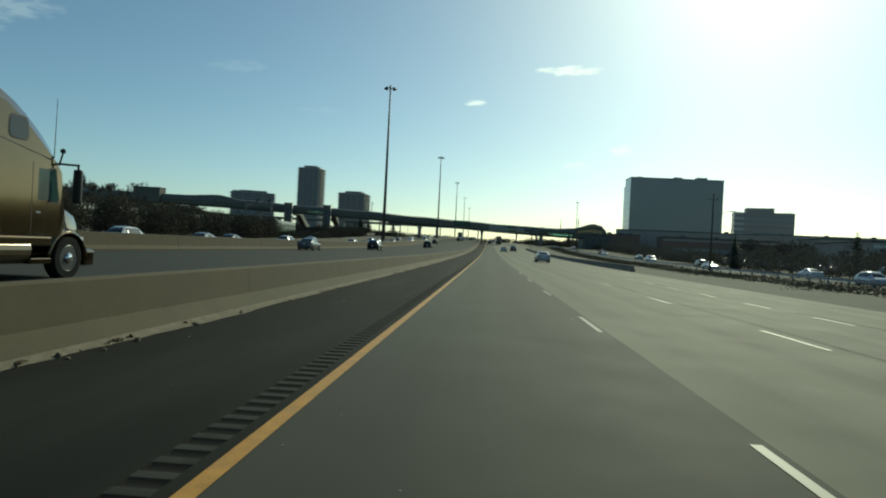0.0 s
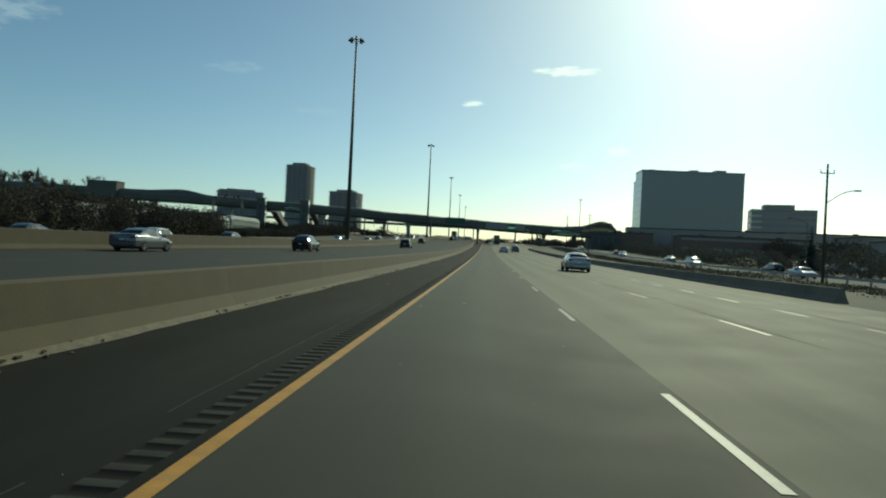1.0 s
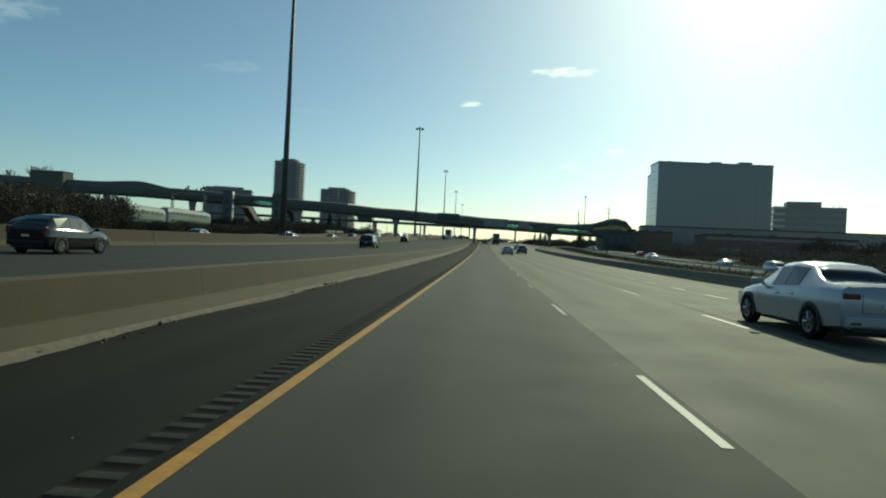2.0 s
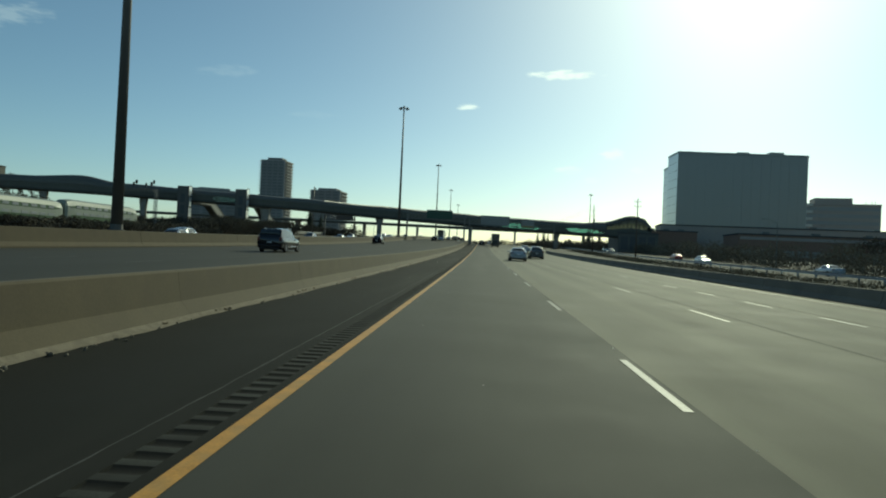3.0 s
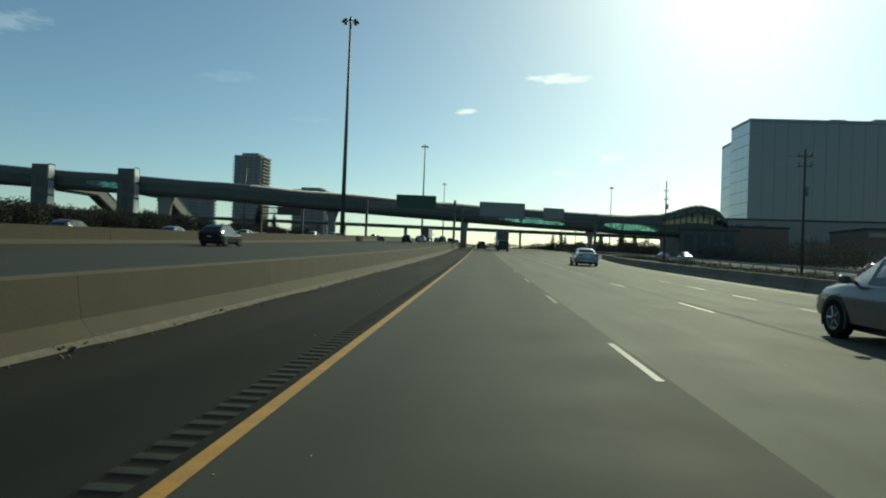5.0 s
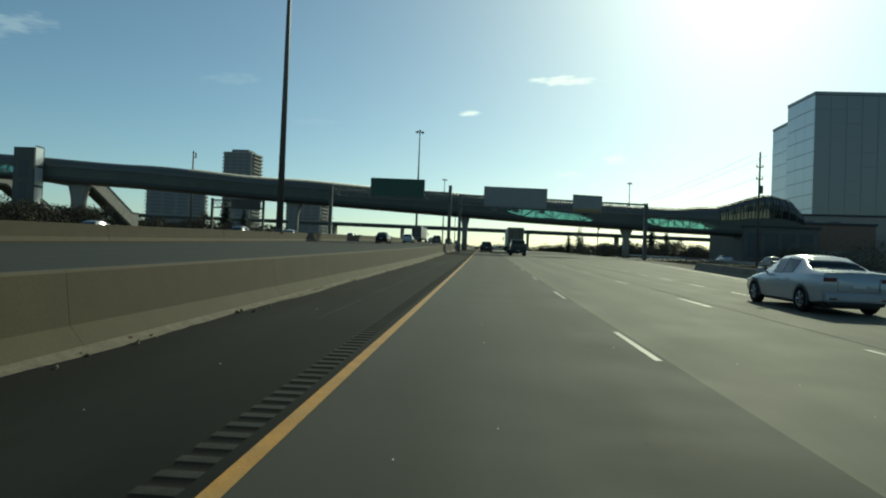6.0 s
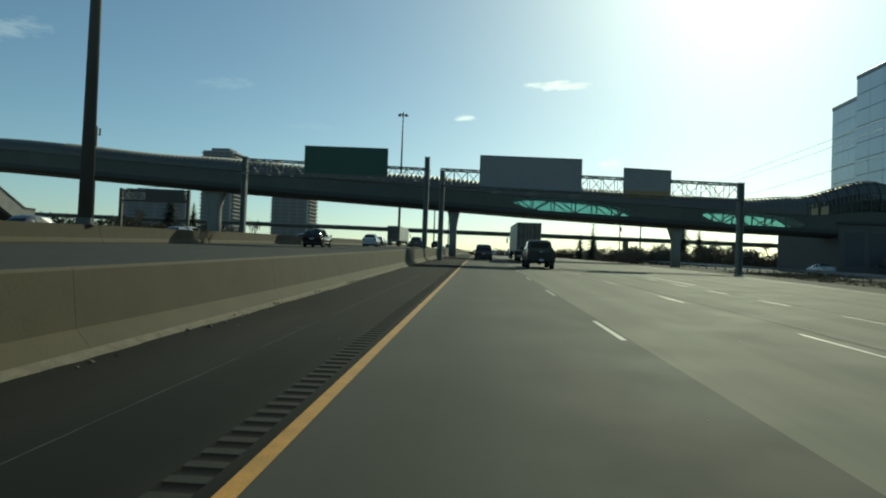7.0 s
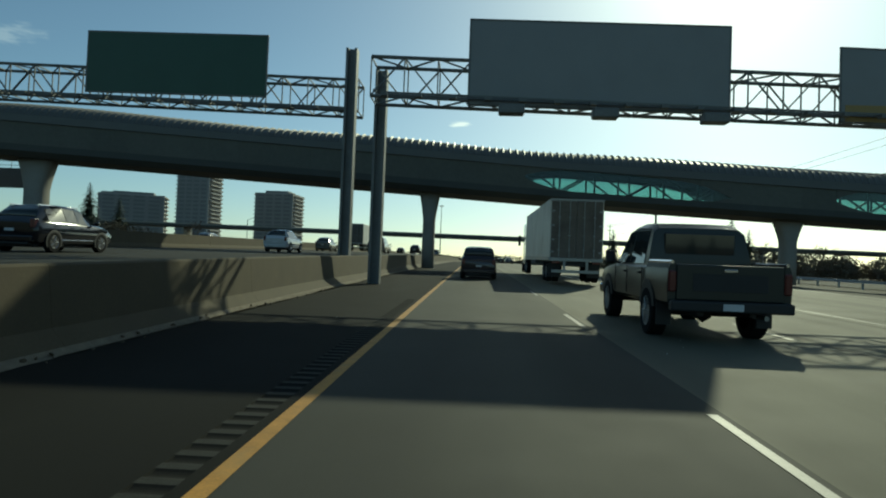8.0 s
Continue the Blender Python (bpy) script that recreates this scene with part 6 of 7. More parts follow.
def row_of_blobs(x0, x1, y0, y1, n, h0, h1, seed, base, wide=2.4):
    r = random.Random(seed)
    out = []
    for k in range(n):
        s = (k + r.uniform(-0.3, 0.3)) / n
        h = r.uniform(h0, h1)
        x, y = x0 + (x1 - x0) * s + r.uniform(-2.5, 2.5), y0 + (y1 - y0) * s + r.uniform(-3, 3)
        out.append((x, y, base(x, y) + h * 0.45, r.uniform(0.7, 1.3) * wide, r.uniform(0.7, 1.3) * wide, h * 0.55))
    return out


def bare_tree(name, label, x, y, z, h, seed, group="", spread=0.5, thin=0.012, levels=5):
    """Leafless tree: tapering trunk, limbs and a haze of fine twigs."""
    r = random.Random(seed)
    t = tagged(empty(name, x, y, z), label, "tree", group)
    wood, twig = bmesh.new(), bmesh.new()

    def grow(p, d, length, rad, depth):
        q = p + d * length
        tube(wood if depth < 3 else twig, p, q, rad, rad * 0.62, 6 if depth < 2 else 3, caps=False)
        if depth >= levels:
            return
        for k in range(3 if depth < 4 or levels > 5 else 2):
            nd = (d + Vector((r.uniform(-1, 1), r.uniform(-1, 1), r.uniform(-0.25, 0.7))) * spread * (1.0 if depth else 0.8)).normalized()
            grow(p.lerp(q, r.uniform(0.55, 1.0)), nd, length * r.uniform(0.6, 0.82), max(rad * 0.58, thin), depth + 1)
    grow(Vector((0, 0, -0.2)), Vector((r.uniform(-0.05, 0.05), r.uniform(-0.05, 0.05), 1)), h * 0.30, h * 0.02, 0)
    part("trunk", wood, M["bark"], t)
    part("crown", twig, M["twigs"], t, "leafless crown of fine twigs")
    return t


def spruce(name, label, x, y, z, h, seed, group=""):
    """Conifer: straight trunk and whorls of drooping boughs with ragged needle sprays."""
    r = random.Random(seed)
    t = tagged(empty(name, x, y, z), label, "tree", group)
    bm = bmesh.new()
    tube(bm, (0, 0, -0.2), (0, 0, h * 0.98), h * 0.018, 0.02, 7)
    part("trunk", bm, M["bark"], t)
    verts, faces = [], []
    lev = int(h * 2.4)
    for k in range(lev):
        s = k / lev
        zc = h * (0.08 + 0.92 * s)
        reach = h * 0.29 * (1 - s) ** 0.85 + 0.12
        for j in range(9):
            a = j * math.tau / 9 + r.uniform(-0.3, 0.3) + k
            ln = reach * r.uniform(0.6, 1.12)
            drop = ln * r.uniform(0.15, 0.5)
            c, sn = math.cos(a), math.sin(a)
            for q in range(3):
                f0, f1 = q / 3, (q + 1.25) / 3
                w = ln * 0.26 * (1.1 - f0) + 0.05
                b = len(verts)
                verts += [(c * ln * f0, sn * ln * f0, zc - drop * f0), (c * ln * f1 - sn * w, sn * ln * f1 + c * w, zc - drop * f1 - 0.15 * w), (c * ln * f1 * 1.1, sn * ln * f1 * 1.1, zc - drop * f1 - 0.1), (c * ln * f1 + sn * w, sn * ln * f1 - c * w, zc - drop * f1 - 0.35 * w)]
                faces.append((b, b + 1, b + 2, b + 3))
    me = bpy.data.meshes.new("crown")
    me.from_pydata(verts, [], faces)
    me.materials.append(M["needles"])
    cr = new("crown", me)
    cr.parent = t
    return t


# bank added as solid backing on the railway's far side, for a dark mass
def bank_z(y):
    s = min(max((330 - y) / 75, 0.0), 1.0)
    return zg(y) + 0.3 + (7.2 + 1.6 * math.sin(y * 0.021) + 0.8 * math.sin(y * 0.063)) * s * s * (3 - 2 * s)


bm = bmesh.new()
loft(bm, [[(x, y, z) for x, z in ((-108, zg(y) - 0.5), (-120, bank_z(y) - 0.8), (-126, bank_z(y)), (-136, bank_z(y) - 0.4), (-160, zg(y) - 0.5))] for y in ys(-40, 330, 6)])
M["hedge_leaf"] = mat("hedge_leaf", (0.195, 0.17, 0.125), 1.0, spec=0.0, vary=0.35, scale=0.6)
M["earth"] = mat("earth", (0.055, 0.045, 0.032), 1.0, spec=0.0, vary=0.4, scale=0.3, fine=4, bump=0.6)
M["dry_grass"] = mat("dry_grass", (0.15, 0.125, 0.082), 1.0, spec=0.0, vary=0.4, scale=0.5)
tagged(link("railway_bank", bm, M["earth"]), "dark solid bank added behind the railway scrub", "embankment", kind="structure")
# outer roadside: rough grass bank and dark shrubs
bush_mass("roadside_shrubs", "dry brown grass tufts and low shrubs on the bank", row_of_blobs(24, 33, 30, 340, 150, 0.3, 0.8, 3, ground_z, 3.4), M["dry_grass"], 420, 0.075, 5)
bush_mass("hedge", "dark hedge and scrub beside the service road", row_of_blobs(56, 64, 60, 360, 56, 3.0, 5.6, 7, ground_z, 4.2), M["hedge_leaf"], 1100, 0.2, 8)
bush_mass("hedge", "dark scrub behind the car parks", row_of_blobs(110, 150, 120, 470, 44, 5.0, 9.0, 11, ground_z, 6.5), M["bush"], 900, 0.42, 12)
bush_mass("distant_wood", "low dark wood on the horizon to the right", row_of_blobs(40, 330, 640, 660, 80, 4.0, 9.0, 13, ground_z, 9.0), M["bush"], 900, 0.5, 14)
bush_mass("distant_wood", "dark trees along the horizon behind the overpass", row_of_blobs(-520, 60, 760, 700, 110, 4.0, 8.0, 15, ground_z, 10.0), M["bush"], 800, 0.55, 16)
bush_mass("distant_wood", "dark trees on the far right horizon", row_of_blobs(230, 700, 520, 560, 70, 6.0, 12.0, 25, ground_z, 11.0), M["bush"], 800, 0.6, 26)
bush_mass("hedge", "dark leafless scrub beyond the end of the footbridge", row_of_blobs(30, 110, 402, 396, 44, 2.6, 4.8, 41, ground_z, 3.2), M["hedge_leaf"], 1300, 0.2, 42)
# station side: dark scrub below and behind the bridge
bush_mass("embankment_scrub", "dark brown scrub on the railway embankment", row_of_blobs(-60, -63, -10, 150, 86, 5.0, 7.2, 17, ground_z, 3.2) + row_of_blobs(-62, -65, 150, 186, 26, 4.6, 6.4, 27, ground_z, 3.0) + row_of_blobs(-64, -66, 186, 262, 44, 1.2, 2.4, 18, ground_z, 3.0) + row_of_blobs(-66, -70, 262, 336, 60, 3.4, 5.0, 28, ground_z, 3.2), M["bush"], 1700, 0.17, 18)
bush_mass("embankment_scrub", "dark scrub behind the railway", row_of_blobs(-126, -128, -30, 330, 100, 3.0, 6.0, 19, lambda x, y: bank_z(y), 5.0), M["bush"], 1500, 0.26, 20)
bush_mass("embankment_scrub", "dark bushes behind the footbridge piers", row_of_blobs(-190, -56, 395, 400, 60, 3.0, 5.5, 21, ground_z, 4.5), M["bush"], 1100, 0.24, 22)
bush_mass("embankment_scrub", "dark tangled trees in front of the footbridge", row_of_blobs(-152, -86, 338, 340, 34, 3.0, 5.5, 31, ground_z, 3.2), M["bush"], 1800, 0.2, 32)
for k, (tx, ty, th) in enumerate(((-205, 350, 26), (-218, 356, 27), (-232, 352, 27), (-246, 360, 28), (-262, 352, 28), (-278, 365, 28), (-198, 366, 25), (-190, 372, 23), (-292, 345, 28), (-240, 372, 27))):
    bare_tree("bare_tree", "tall leafless tree behind the railway", tx, ty, ground_z(tx, ty), th * 1.05, 30 + k, "bare trees behind the station", 0.55, 0.07, 6)
first_trees = [bare_tree("bare_tree", "thin leafless tree on the railway bank", -129, 224 - 9 * k, bank_z(224 - 9 * k) - 0.3, (8.6, 10.8, 12.4, 11.4)[k], 200 + k, "bare trees on the railway bank", 0.42, 0.05, 6) for k in range(4)]
tree_rng = random.Random(61)
for k in range(4, 34):
    ty = 224 - 7.2 * k + tree_rng.uniform(-2.5, 2.5)
    tx = -130 + tree_rng.uniform(-4, 3)
    copy_thing(first_trees[k % 4], pose(tx, ty, bank_z(ty) - 0.5, 0, 0, tree_rng.uniform(0, 360)))
for k, (tx, ty, th) in enumerate(((-92, 425, 11), (-100, 440, 10), (-70, 452, 9), (66, 450, 10), (92, 470, 11), (150, 520, 12), (80, 500, 10), (120, 455, 9))):
    bare_tree("bare_tree", "bare rounded tree beyond the footbridge", tx, ty, ground_z(tx, ty), th, 60 + k, "bare trees beyond the footbridge", 0.6, 0.035)
for k, (tx, ty, th) in enumerate(((53.5, 433, 12.5), (60, 440, 10.5), (33, 452, 10), (30, 456, 8.5), (37, 470, 8), (-91, 441, 15), (-86, 445, 12), (71, 128, 9), (-250, 372, 30))):
    spruce("spruce_tree", "dark green spruce tree", tx, ty, ground_z(tx, ty), th, 90 + k, "spruces")
spruce("pine_tree", "bushy dark pine by the service road", 57, 152, ground_z(57, 152), 8.5, 120)


# ------------------------------------------------------------------ utility poles and street lamps
def utility_pole(x, y, h, label):
    z = ground_z(x, y)
    p = tagged(empty("utility_pole", x, y, z), label, "pole", "utility poles")
    bm = bmesh.new()
    tube(bm, (0, 0, -0.3), (0, 0, h), 0.17, 0.10, 9)
    part("pole", bm, M["bark"], p, smooth=True)
    reach = 0.42 if 290 < y < 320 else 0.75
    for zz in (h - 1.0,) if y < 200 else (h - 1.9, h - 3.4) if 290 < y < 320 else (h - 0.8, h - 1.9):
        bm = bmesh.new()
        box(bm, -reach, reach, -0.05, 0.05, zz - 0.05, zz + 0.05)
        for sx in (-reach + 0.05, reach - 0.05):
            tube(bm, (sx, 0, zz + 0.07), (sx, 0, zz + 0.38), 0.06, 0.04, 6)
        part("crossarm", bm, M["bark"], p)
    if y < 200:
        # street lamp on a long bowed arm
        bm = bmesh.new()
        pts = [Vector((3.0 * k / 6, 0, h - 4.3 + 1.5 * math.sin(k / 6 * math.pi / 2))) for k in range(7)]
        loft(bm, [[q + Vector(o) * 0.05 for o in ((0, 1, 0), (0, 0, 1), (0, -1, 0), (0, 0, -1))] for q in pts])
        part("lamp_arm", bm, M["galv"], p)
        part("lamp_head", boxed(2.9, 3.6, -0.15, 0.15, h - 2.88, h - 2.72, 0.04), M["galv"], p, "flat grey lamp head")
    else:
        bm = bmesh.new()
        tube(bm, (0.25, 0, h - 5.2), (0.25, 0, h - 4.2), 0.22, n=10)
        part("transformer", bm, M["galv"], p, "grey can transformer")
    return p


poles = [(36.8, 108.3, 13.0), (35.6, 260, 14.0), (33.55, 305.7, 14.75), (34, 420, 13), (38, 480, 13)]
for px, py, ph in poles:
    utility_pole(px, py, ph, "wooden utility pole with short crossarms")
# overhead wires sagging from pole to pole
for (x0, y0, h0), (x1, y1, h1) in zip(poles[2:], poles[3:]):
    for off, dz in ((-0.9, -0.4), (0.9, -0.4), (0.9, -2.8)):
        bm = bmesh.new()
        a, b = Vector((x0 + off, y0, ground_z(x0, y0) + h0 + dz)), Vector((x1 + off, y1, ground_z(x1, y1) + h1 + dz))
        pts = [a.lerp(b, k / 8) - Vector((0, 0, 0.9 * 4 * (k / 8) * (1 - k / 8))) for k in range(9)]
        loft(bm, [[p + Vector(o) * 0.018 for o in ((1, 0, 0), (0, 0, 1), (-1, 0, 0), (0, 0, -1))] for p in pts])
        tagged(link("overhead_wire", bm, M["black"]), "thin black overhead wire between utility poles", "wire", "overhead wires")


def street_lamp(x, y, h, reach):
    s = tagged(empty("street_lamp", x, y, ground_z(x, y)), "grey street lamp with a curved arm", "street lamp", "street lamps")
    bm = bmesh.new()
    tube(bm, (0, 0, -0.2), (0, 0, h - 0.8), 0.1, 0.07, 9)
    pts = [(reach * k / 6, 0, h - 0.8 + 0.8 * math.sin(k / 6 * math.pi / 2)) for k in range(7)]
    for p, q in zip(pts, pts[1:]):
        tube(bm, p, q, 0.05, n=6)
    part("pole", bm, M["galv"], s)
    part("lamp_head", boxed(min(reach - 0.1 * 1, reach + 0.7 * (1 if reach > 0 else -1)), max(reach - 0.1, reach + 0.7 * (1 if reach > 0 else -1)), -0.15, 0.15, h - 0.1, h + 0.06, 0.04), M["galv"], s)
    return s


for lx, ly, lh, lr in ((55.5, 150.5, 9.6, -2.6), (58, 240, 9.5, -2.4), (62, 470, 9, 2), (78, 480, 9, -2), (-60, 460, 9, 2), (-78, 470, 9, -2), (110, 500, 9, 2)):
    street_lamp(lx, ly, lh, lr)

# ------------------------------------------------------------------ service road and car parks on the outer side
tagged(link("service_road", strip(38, 52, 20, 420, 0.06, base=lambda y: ground_z(45, y)), M["asphalt_far"]), "asphalt service road beyond the bank", "road", kind="structure")
tagged(link("car_park", strip(66, 106, 90, 400, 0.06, base=lambda y: ground_z(80, y)), M["asphalt_far"]), "asphalt car park in front of the offices", "car park", kind="structure")
rail = tagged(empty("guard_rail", 0, 0, 0), "galvanised steel guard rail along the service road", "guard rail", kind="structure")
prof = [(-0.02, 0.45), (0.03, 0.52), (-0.02, 0.60), (0.03, 0.68), (-0.02, 0.75), (-0.05, 0.75), (0.0, 0.68), (-0.05, 0.60), (0.0, 0.52), (-0.05, 0.45)]
for a in range(20, 420, 20):
    part("rail_beam", extrude_profile(prof, a, a + 19.97, 36.9, lambda y: ground_z(37, y) + 0.15, 5), M["steel"], rail)
pm = None
for a in range(20, 420, 4):
    if pm is None:
        ob = part("rail_post", boxed(-0.08, 0.08, -0.08, 0.08, -0.3, 0.9), M["steel"], rail)
        pm = ob.data
    else:
        ob = new("rail_post", pm)
        ob.parent = rail
    ob.location = (37.05, a, ground_z(37, a))
for k, (cx, cy, ck, cm) in enumerate(((42, 70, "suv", "p_silver"), (46, 92, "sedan", "p_white"), (42, 121, "sedan", "p_silver"), (46, 139, "suv", "p_black"), (42, 165, "minivan", "p_silver"), (46, 196, "sedan", "p_silver"), (42, 232, "suv", "p_white"), (46, 262, "sedan", "p_red"), (42, 318, "suv", "p_grey"), (46, 348, "sedan", "p_white"))):
    make_car(ck, cx, cy, ground_z(45, cy + 2.3) + 0.06, M[cm], "car on the service road beyond the bank", name="car", facing=1 if cx > 44 else -1, group="service road cars")
r = random.Random(77)
for k in range(26):
    cx, cy = (70, 84, 100)[k % 3], 110 + 11 * (k // 3) + r.uniform(-1, 1)
    make_car(r.choice(("sedan", "suv", "suv", "minivan")), cx, cy, ground_z(80, cy) + 0.06, M[r.choice(("p_silver", "p_white", "p_black", "p_grey", "p_red", "p_blue"))], "parked car in the office car park", name="car", facing=r.choice((1, -1)), group="parked cars")


def low_building(name, label, x, y, w, d, h, wall, fascia=None, bays=8, rz=0.0):
    z = ground_z(x + w / 2, y + d / 2) - 0.1
    b = tagged(empty(name, x, y, z, rz), label, "building")
    part("wall", boxed(0, w, 0, d, 0, h, 0.06), wall, b)
    part("roof", boxed(-0.3, w + 0.3, -0.3, d + 0.3, h, h + 0.45, 0.05), M["roof_dark"], b)
    if fascia:
        part("fascia", boxed(0.5, w - 0.5, -0.22, -0.003, h - 1.8, h - 0.7, 0.03), fascia, b, "coloured shop fascia")
    cell = w / bays
    me = None
    for k in range(bays):
        if me is None:
            ob = part("window", boxed(-cell * 0.4, cell * 0.4, -0.1, 0.05, 0.9, min(3.2, h - 2)), M["window_dark"], b)
            me = ob.data
        else:
            ob = new("window", me)
            ob.parent = b
        ob.location = ((k + 0.5) * cell, 0, 0)
    for k in range(3):
        ux = w * (0.2 + 0.3 * k)
        part("roof_unit", boxed(ux - 1.2, ux + 1.2, d * 0.4, d * 0.4 + 2.0, h + 0.45, h + 1.6, 0.05), M["galv"], b)
    return b


M["brick"] = mat("brick", (0.23, 0.15, 0.11), 0.85, vary=0.2, scale=1.5, fine=14)
low_building("shop_row", "low brown brick shop row with a dark fascia", 92, 345, 58, 20, 8.5, M["brick"], M["facade_brown"], 12, -6)
low_building("podium", "dark low podium at the foot of the office block", 78, 395, 80, 18, 12.5, M["facade_brown"], None, 14, -8)
low_building("warehouse", "long low dark warehouse with a pale roof edge", 118, 205, 60, 40, 8.6, M["facade_brown"], M["facade_white"], 9, -4)
low_building("warehouse", "low dark commercial building with flat roof", 150, 300, 90, 30, 10.5, M["facade_brown"], None, 12, -8)
low_building("shop_row", "low commercial buildings behind the car park", 170, 420, 90, 30, 14, M["facade_brown"], None, 12, -10)
low_building("hall", "low dark brick hall beside the footbridge end", 66, 372, 20, 24, 9.0, M["brick"], None, 4, -4)

# ------------------------------------------------------------------ railway and station on the far side
M["train_white"] = mat("train_white", (0.24, 0.26, 0.215), 0.4, vary=0.08, scale=0.7)
M["train_green"] = mat("train_green", (0.045, 0.085, 0.03), 0.4, vary=0.1, scale=0.7)
M["ballast"] = mat("ballast", (0.12, 0.105, 0.09), 0.95, vary=0.3, scale=3, bump=0.5)


def rail_bed_z(y):
    return zg(y) + 1.5


bm = bmesh.new()
loft(bm, [[(x, y, rail_bed_z(y) + z) for x, z in ((-96, -1.6), (-92, 0), (-74, 0), (-70, -1.6))] for y in ys(-60, 420, 20)])
tagged(link("railway_embankment", bm, M["ballast"]), "stony railway embankment", "embankment", kind="structure")
for tx in (-88.7, -87.3, -80.7, -79.3):
    tagged(link("rail", extrude_profile(((-0.05, 0), (0.05, 0), (0.04, 0.16), (-0.04, 0.16)), -60, 420, tx, rail_bed_z, 20), M["steel"]), "steel railway rail on the embankment", "rail", "railway rails")


def coach(y0, length=25.0):
    """Double-deck railway coach with tapered oval ends and a green band."""
    z = rail_bed_z(y0 + length / 2) + 0.18
    c = tagged(empty("railway_coach", -80, y0, z), "white and green double-deck railway coach", "train", "railway coaches")
    rings = []
    for s, k in ((0, 0.80), (0.02, 0.93), (0.09, 1.0), (0.91, 1.0), (0.98, 0.93), (1.0, 0.80)):
        yy = s * length
        top = 4.75 * (0.86 + 0.14 * (k - 0.8) / 0.2)
        rings.append([(-1.5 * k, yy, 0.75), (1.5 * k, yy, 0.75), (1.5 * k, yy, 2.6), (1.48 * k, yy, 3.4), (1.2 * k, yy, top - 0.35), (0.7 * k, yy, top - 0.05), (0, yy, top), (-0.7 * k, yy, top - 0.05), (-1.2 * k, yy, top - 0.35), (-1.48 * k, yy, 3.4), (-1.5 * k, yy, 2.6)])
    bm = bmesh.new()
    loft(bm, rings)
    bmesh.ops.recalc_face_normals(bm, faces=bm.faces[:])
    part("body", bm, M["train_white"], c)
    part("green_band", boxed(1.495, 1.53, 1.5, length - 1.5, 0.8, 1.72), M["train_green"], c, "green stripe")
    bm = bmesh.new()
    rr = [[(1.515, yy, 3.22 - 0.3 * k), (1.515 - 0.05 * k, yy, 3.24 + 0.42 * k)] for yy, k in ((1.2, 0.1), (3.2, 1), (length - 3.2, 1), (length - 1.2, 0.1))]
    loft(bm, rr, closed=False)
    part("upper_band", bm, M["train_green"], c, "green window band")
    me = None
    for deck in (1.75, 3.08):
        for k in range(9):
            if me is None:
                ob = part("window", boxed(-0.03, 0.035, -0.75, 0.75, 0, 0.5, 0.02), M["window_dark"], c)
                me = ob.data
            else:
                ob = new("window", me)
                ob.parent = c
            ob.location = (1.51, 3.6 + k * (length - 7.2) / 8, deck)
    for yy in (3.5, length - 3.5):
        for dy in (-1.2, 1.2):
            bm = bmesh.new()
            for sx in (-0.75, 0.75):
                tube(bm, (sx - 0.07, yy + dy, 0.45), (sx + 0.07, yy + dy, 0.45), 0.45, n=16)
            part("wheel_set", bm, M["steel"], c)
        part("bogie", boxed(-1.1, 1.1, yy - 1.9, yy + 1.9, 0.35, 0.74, 0.05), M["trim_black"], c)
    return c


for k in range(6):
    coach(227 - 25.7 * k)
# railway signals on a gantry near the bridge
sg = tagged(empty("signal_gantry", -124, 333, ground_z(-124, 333) - 0.6), "dark lattice railway signal gantry with signal heads", "signal gantry")
bm = bmesh.new()
lattice(bm, (-8, 0, 14.0), (6, 0, 14.0), 12, 0.05, 1.0, 1.0)
part("truss", bm, M["galv"], sg)
for px in (-8, 6):
    bm = bmesh.new()
    for ox, oy in ((-0.4, 0), (0.4, 0), (0.4, 0.9), (-0.4, 0.9)):
        tube(bm, (px + ox, oy, -0.2), (px + ox, oy, 15.0), 0.08, n=5)
    for k in range(12):
        z = 1.2 * k
        for (ax, ay), (bx_, by_) in (((-0.4, 0), (0.4, 0)), ((0.4, 0), (0.4, 0.9)), ((0.4, 0.9), (-0.4, 0.9)), ((-0.4, 0.9), (-0.4, 0))):
            tube(bm, (px + ax, ay, z), (px + bx_, by_, z + 1.2), 0.05, n=4, caps=False)
    part("post", bm, M["galv"], sg)
for px, up, ww in ((-6.6, 0.4, 0.28), (-2.2, 0.9, 0.34), (-1.2, 1.7, 0.42), (2.4, 0.7, 0.30), (4.4, 1.1, 0.40), (5.3, 1.8, 0.34)):
    bm = boxed(px - ww, px + ww, -0.1, 0.25, 15.0 + up, 16.3 + up, 0.08, 2)
    tube(bm, (px, 0.1, 14.9), (px, 0.1, 15.1 + up), 0.07, n=6)
    part("signal_head", bm, M["black"], sg, "black signal head")
# roof-top plant room on the far part of the bridge
bx = -189.0
room = tagged(empty("bridge_plant_room", bx, by(bx), section(bx)[0]), "box-like dark room on top of the footbridge", "building")
part("wall", boxed(-7.5, 7.5, -3.4, 3.4, 0.4, 8.2, 0.08), M["bridge_clad"], room)
part("roof", boxed(-7.7, 7.7, -3.6, 3.6, 8.2, 8.5, 0.04), M["bridge_dark"], room)
part("pier", boxed(-2, 2, -1.5, 1.5, -(section(bx)[0] - zg(340)), 0.42), M["concrete"], room)
# station platform
pf = tagged(empty("platform", 0, 0, 0), "long concrete station platform beside the track", "platform")
bm = bmesh.new()
loft(bm, [[(x, y, rail_bed_z(y) + z) for x, z in ((-77, -0.3), (-72, -0.3), (-72, 0.75), (-77, 0.75))] for y in ys(246, 400, 14)])
part("slab", bm, M["concrete"], pf)
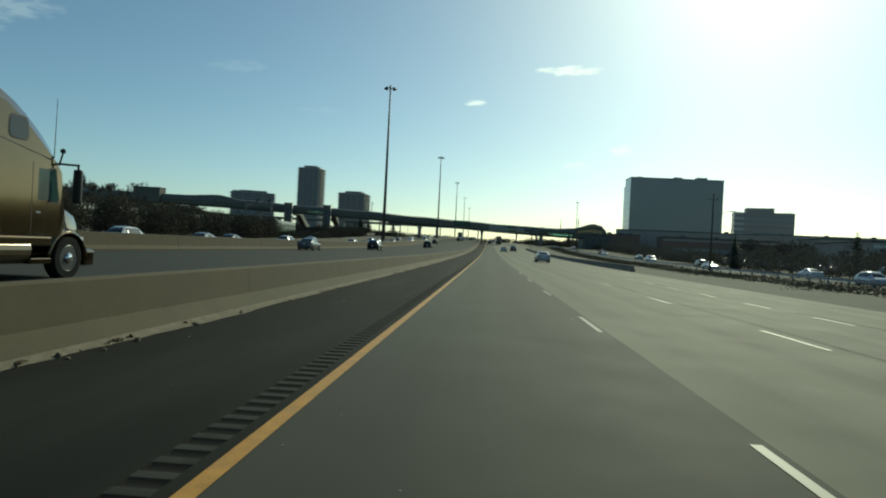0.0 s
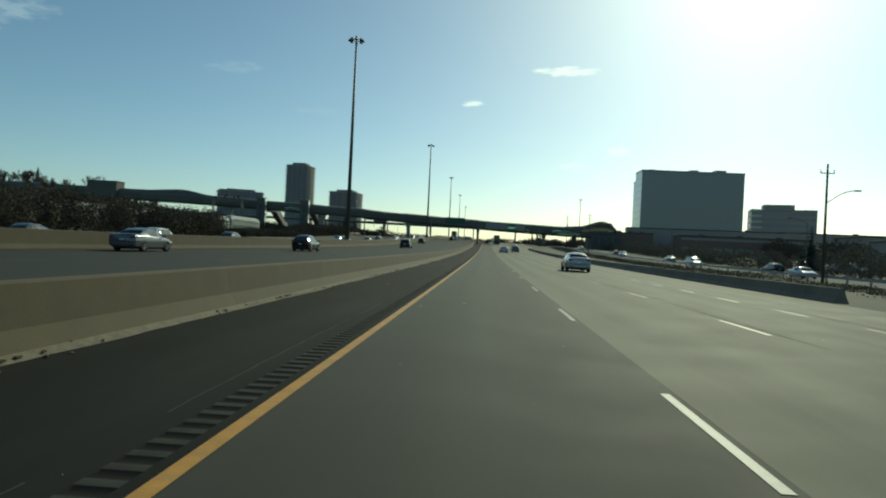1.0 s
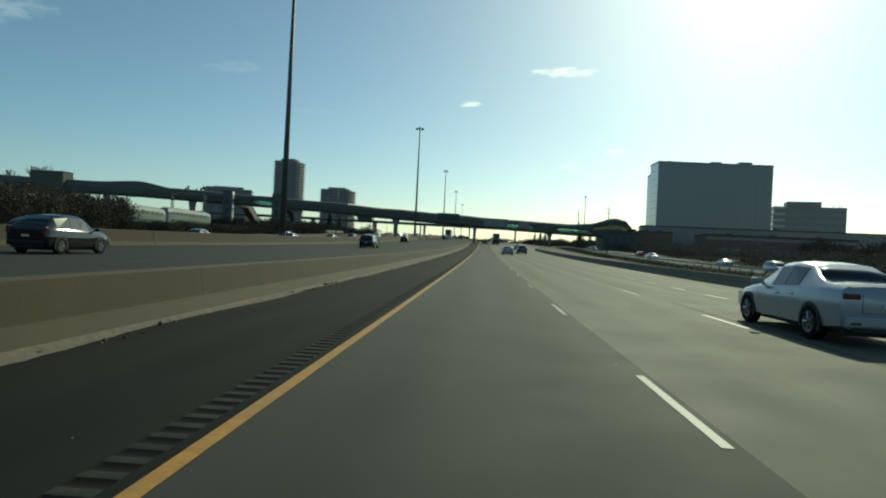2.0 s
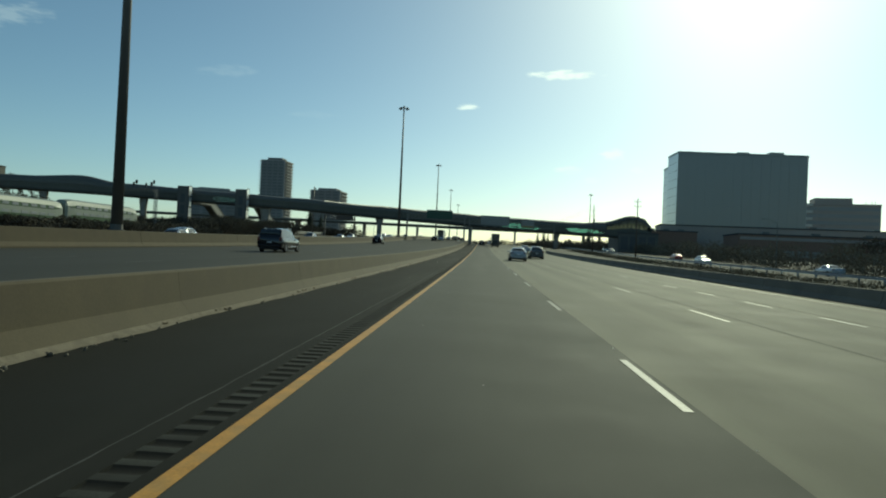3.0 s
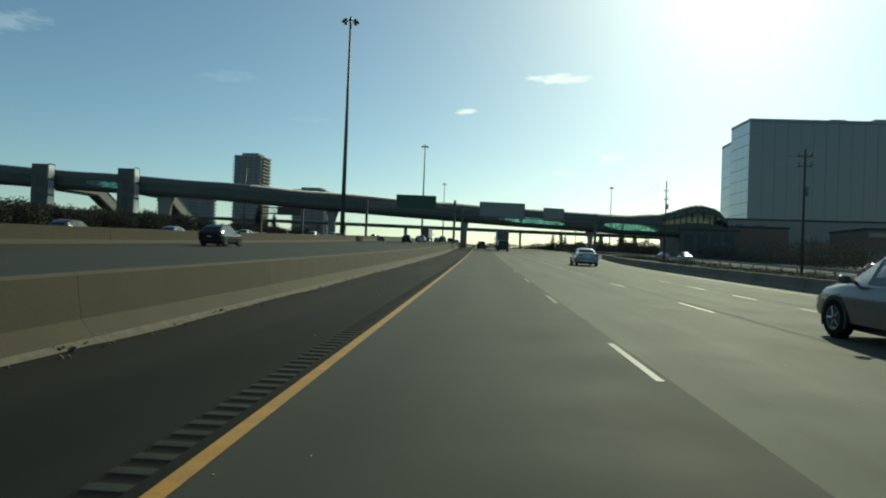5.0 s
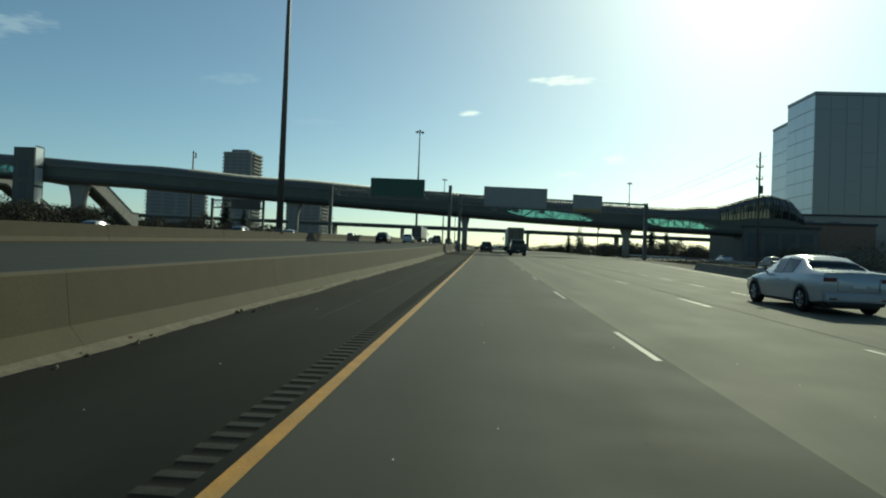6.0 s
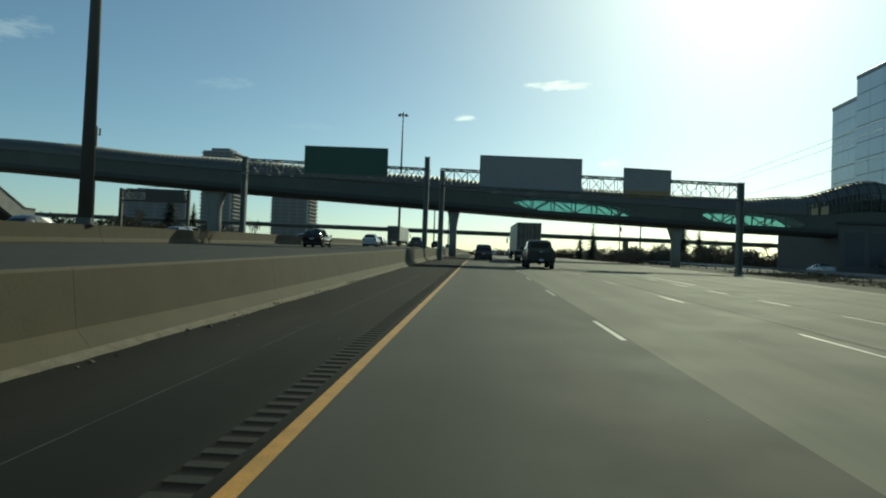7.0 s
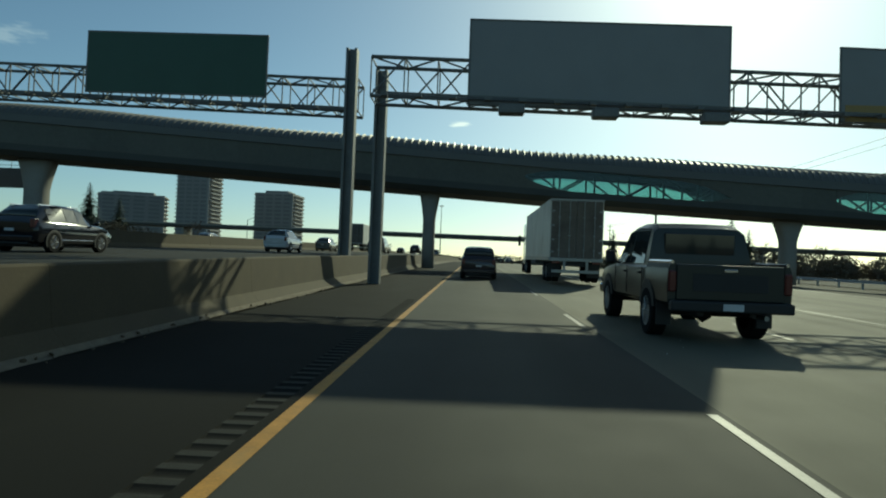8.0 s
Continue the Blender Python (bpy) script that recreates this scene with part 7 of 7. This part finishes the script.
# sign gantry of the opposite carriageway, seen from behind
og = tagged(empty("sign_gantry", 0, 0, 0), "dark steel sign gantry over the opposite lanes", "sign gantry", "overhead sign gantries")
bm = bmesh.new()
lattice(bm, (-65.5, 371.4, 13.7), (-53.0, 371.4, 13.8), 8, 0.09, 1.2, 1.8)
part("truss", bm, M["mast"], og)
for px in (-65.5, -53.0):
    bm = bmesh.new()
    post(bm, px, 372.0, zl(372) - 0.3, 15.9, 0.2)
    part("post", bm, M["mast"], og)
part("sign_back", boxed(-60.4, -53.4, 370.9, 371.1, 13.4, 15.8), M["mast"], og, "dark back of a sign panel")
bm = bmesh.new()
for zz in (16.2, 16.7):
    tube(bm, (-60.3, 371.3, zz), (-53.4, 371.3, zz), 0.035, n=5)
for k in range(5):
    tube(bm, (-60.3 + 1.7 * k, 371.3, 15.6), (-60.3 + 1.7 * k, 371.3, 16.7), 0.03, n=5)
part("handrail", bm, M["galv"], og)
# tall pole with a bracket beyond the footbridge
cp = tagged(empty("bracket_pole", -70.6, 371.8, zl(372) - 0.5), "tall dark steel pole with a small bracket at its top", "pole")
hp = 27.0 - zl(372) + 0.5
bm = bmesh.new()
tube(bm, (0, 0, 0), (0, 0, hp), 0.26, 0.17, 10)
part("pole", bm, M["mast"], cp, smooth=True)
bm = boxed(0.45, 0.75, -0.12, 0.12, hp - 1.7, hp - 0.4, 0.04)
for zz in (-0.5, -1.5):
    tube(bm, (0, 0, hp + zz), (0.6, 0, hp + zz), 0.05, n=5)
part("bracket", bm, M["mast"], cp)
# litter on the lanes
bm = bmesh.new()
rng = random.Random(9)
for k in range(420):
    y, x = rng.uniform(0, 330), rng.uniform(-4.4, 12.8)
    s = rng.uniform(0.003, 0.009)
    bmesh.ops.create_icosphere(bm, subdivisions=1, radius=1, matrix=pose(x, y, zg(y) + s * 0.5, 0, 0, rng.uniform(0, 360)) @ Matrix.Diagonal((s * 1.8, s, s * 0.6, 1)))
M["debris"] = mat("debris", (0.5, 0.48, 0.44), 0.5, vary=0.3)
tagged(link("road_debris", bm, M["debris"]), "small pale chips of debris on the asphalt", "debris", kind="stuff")
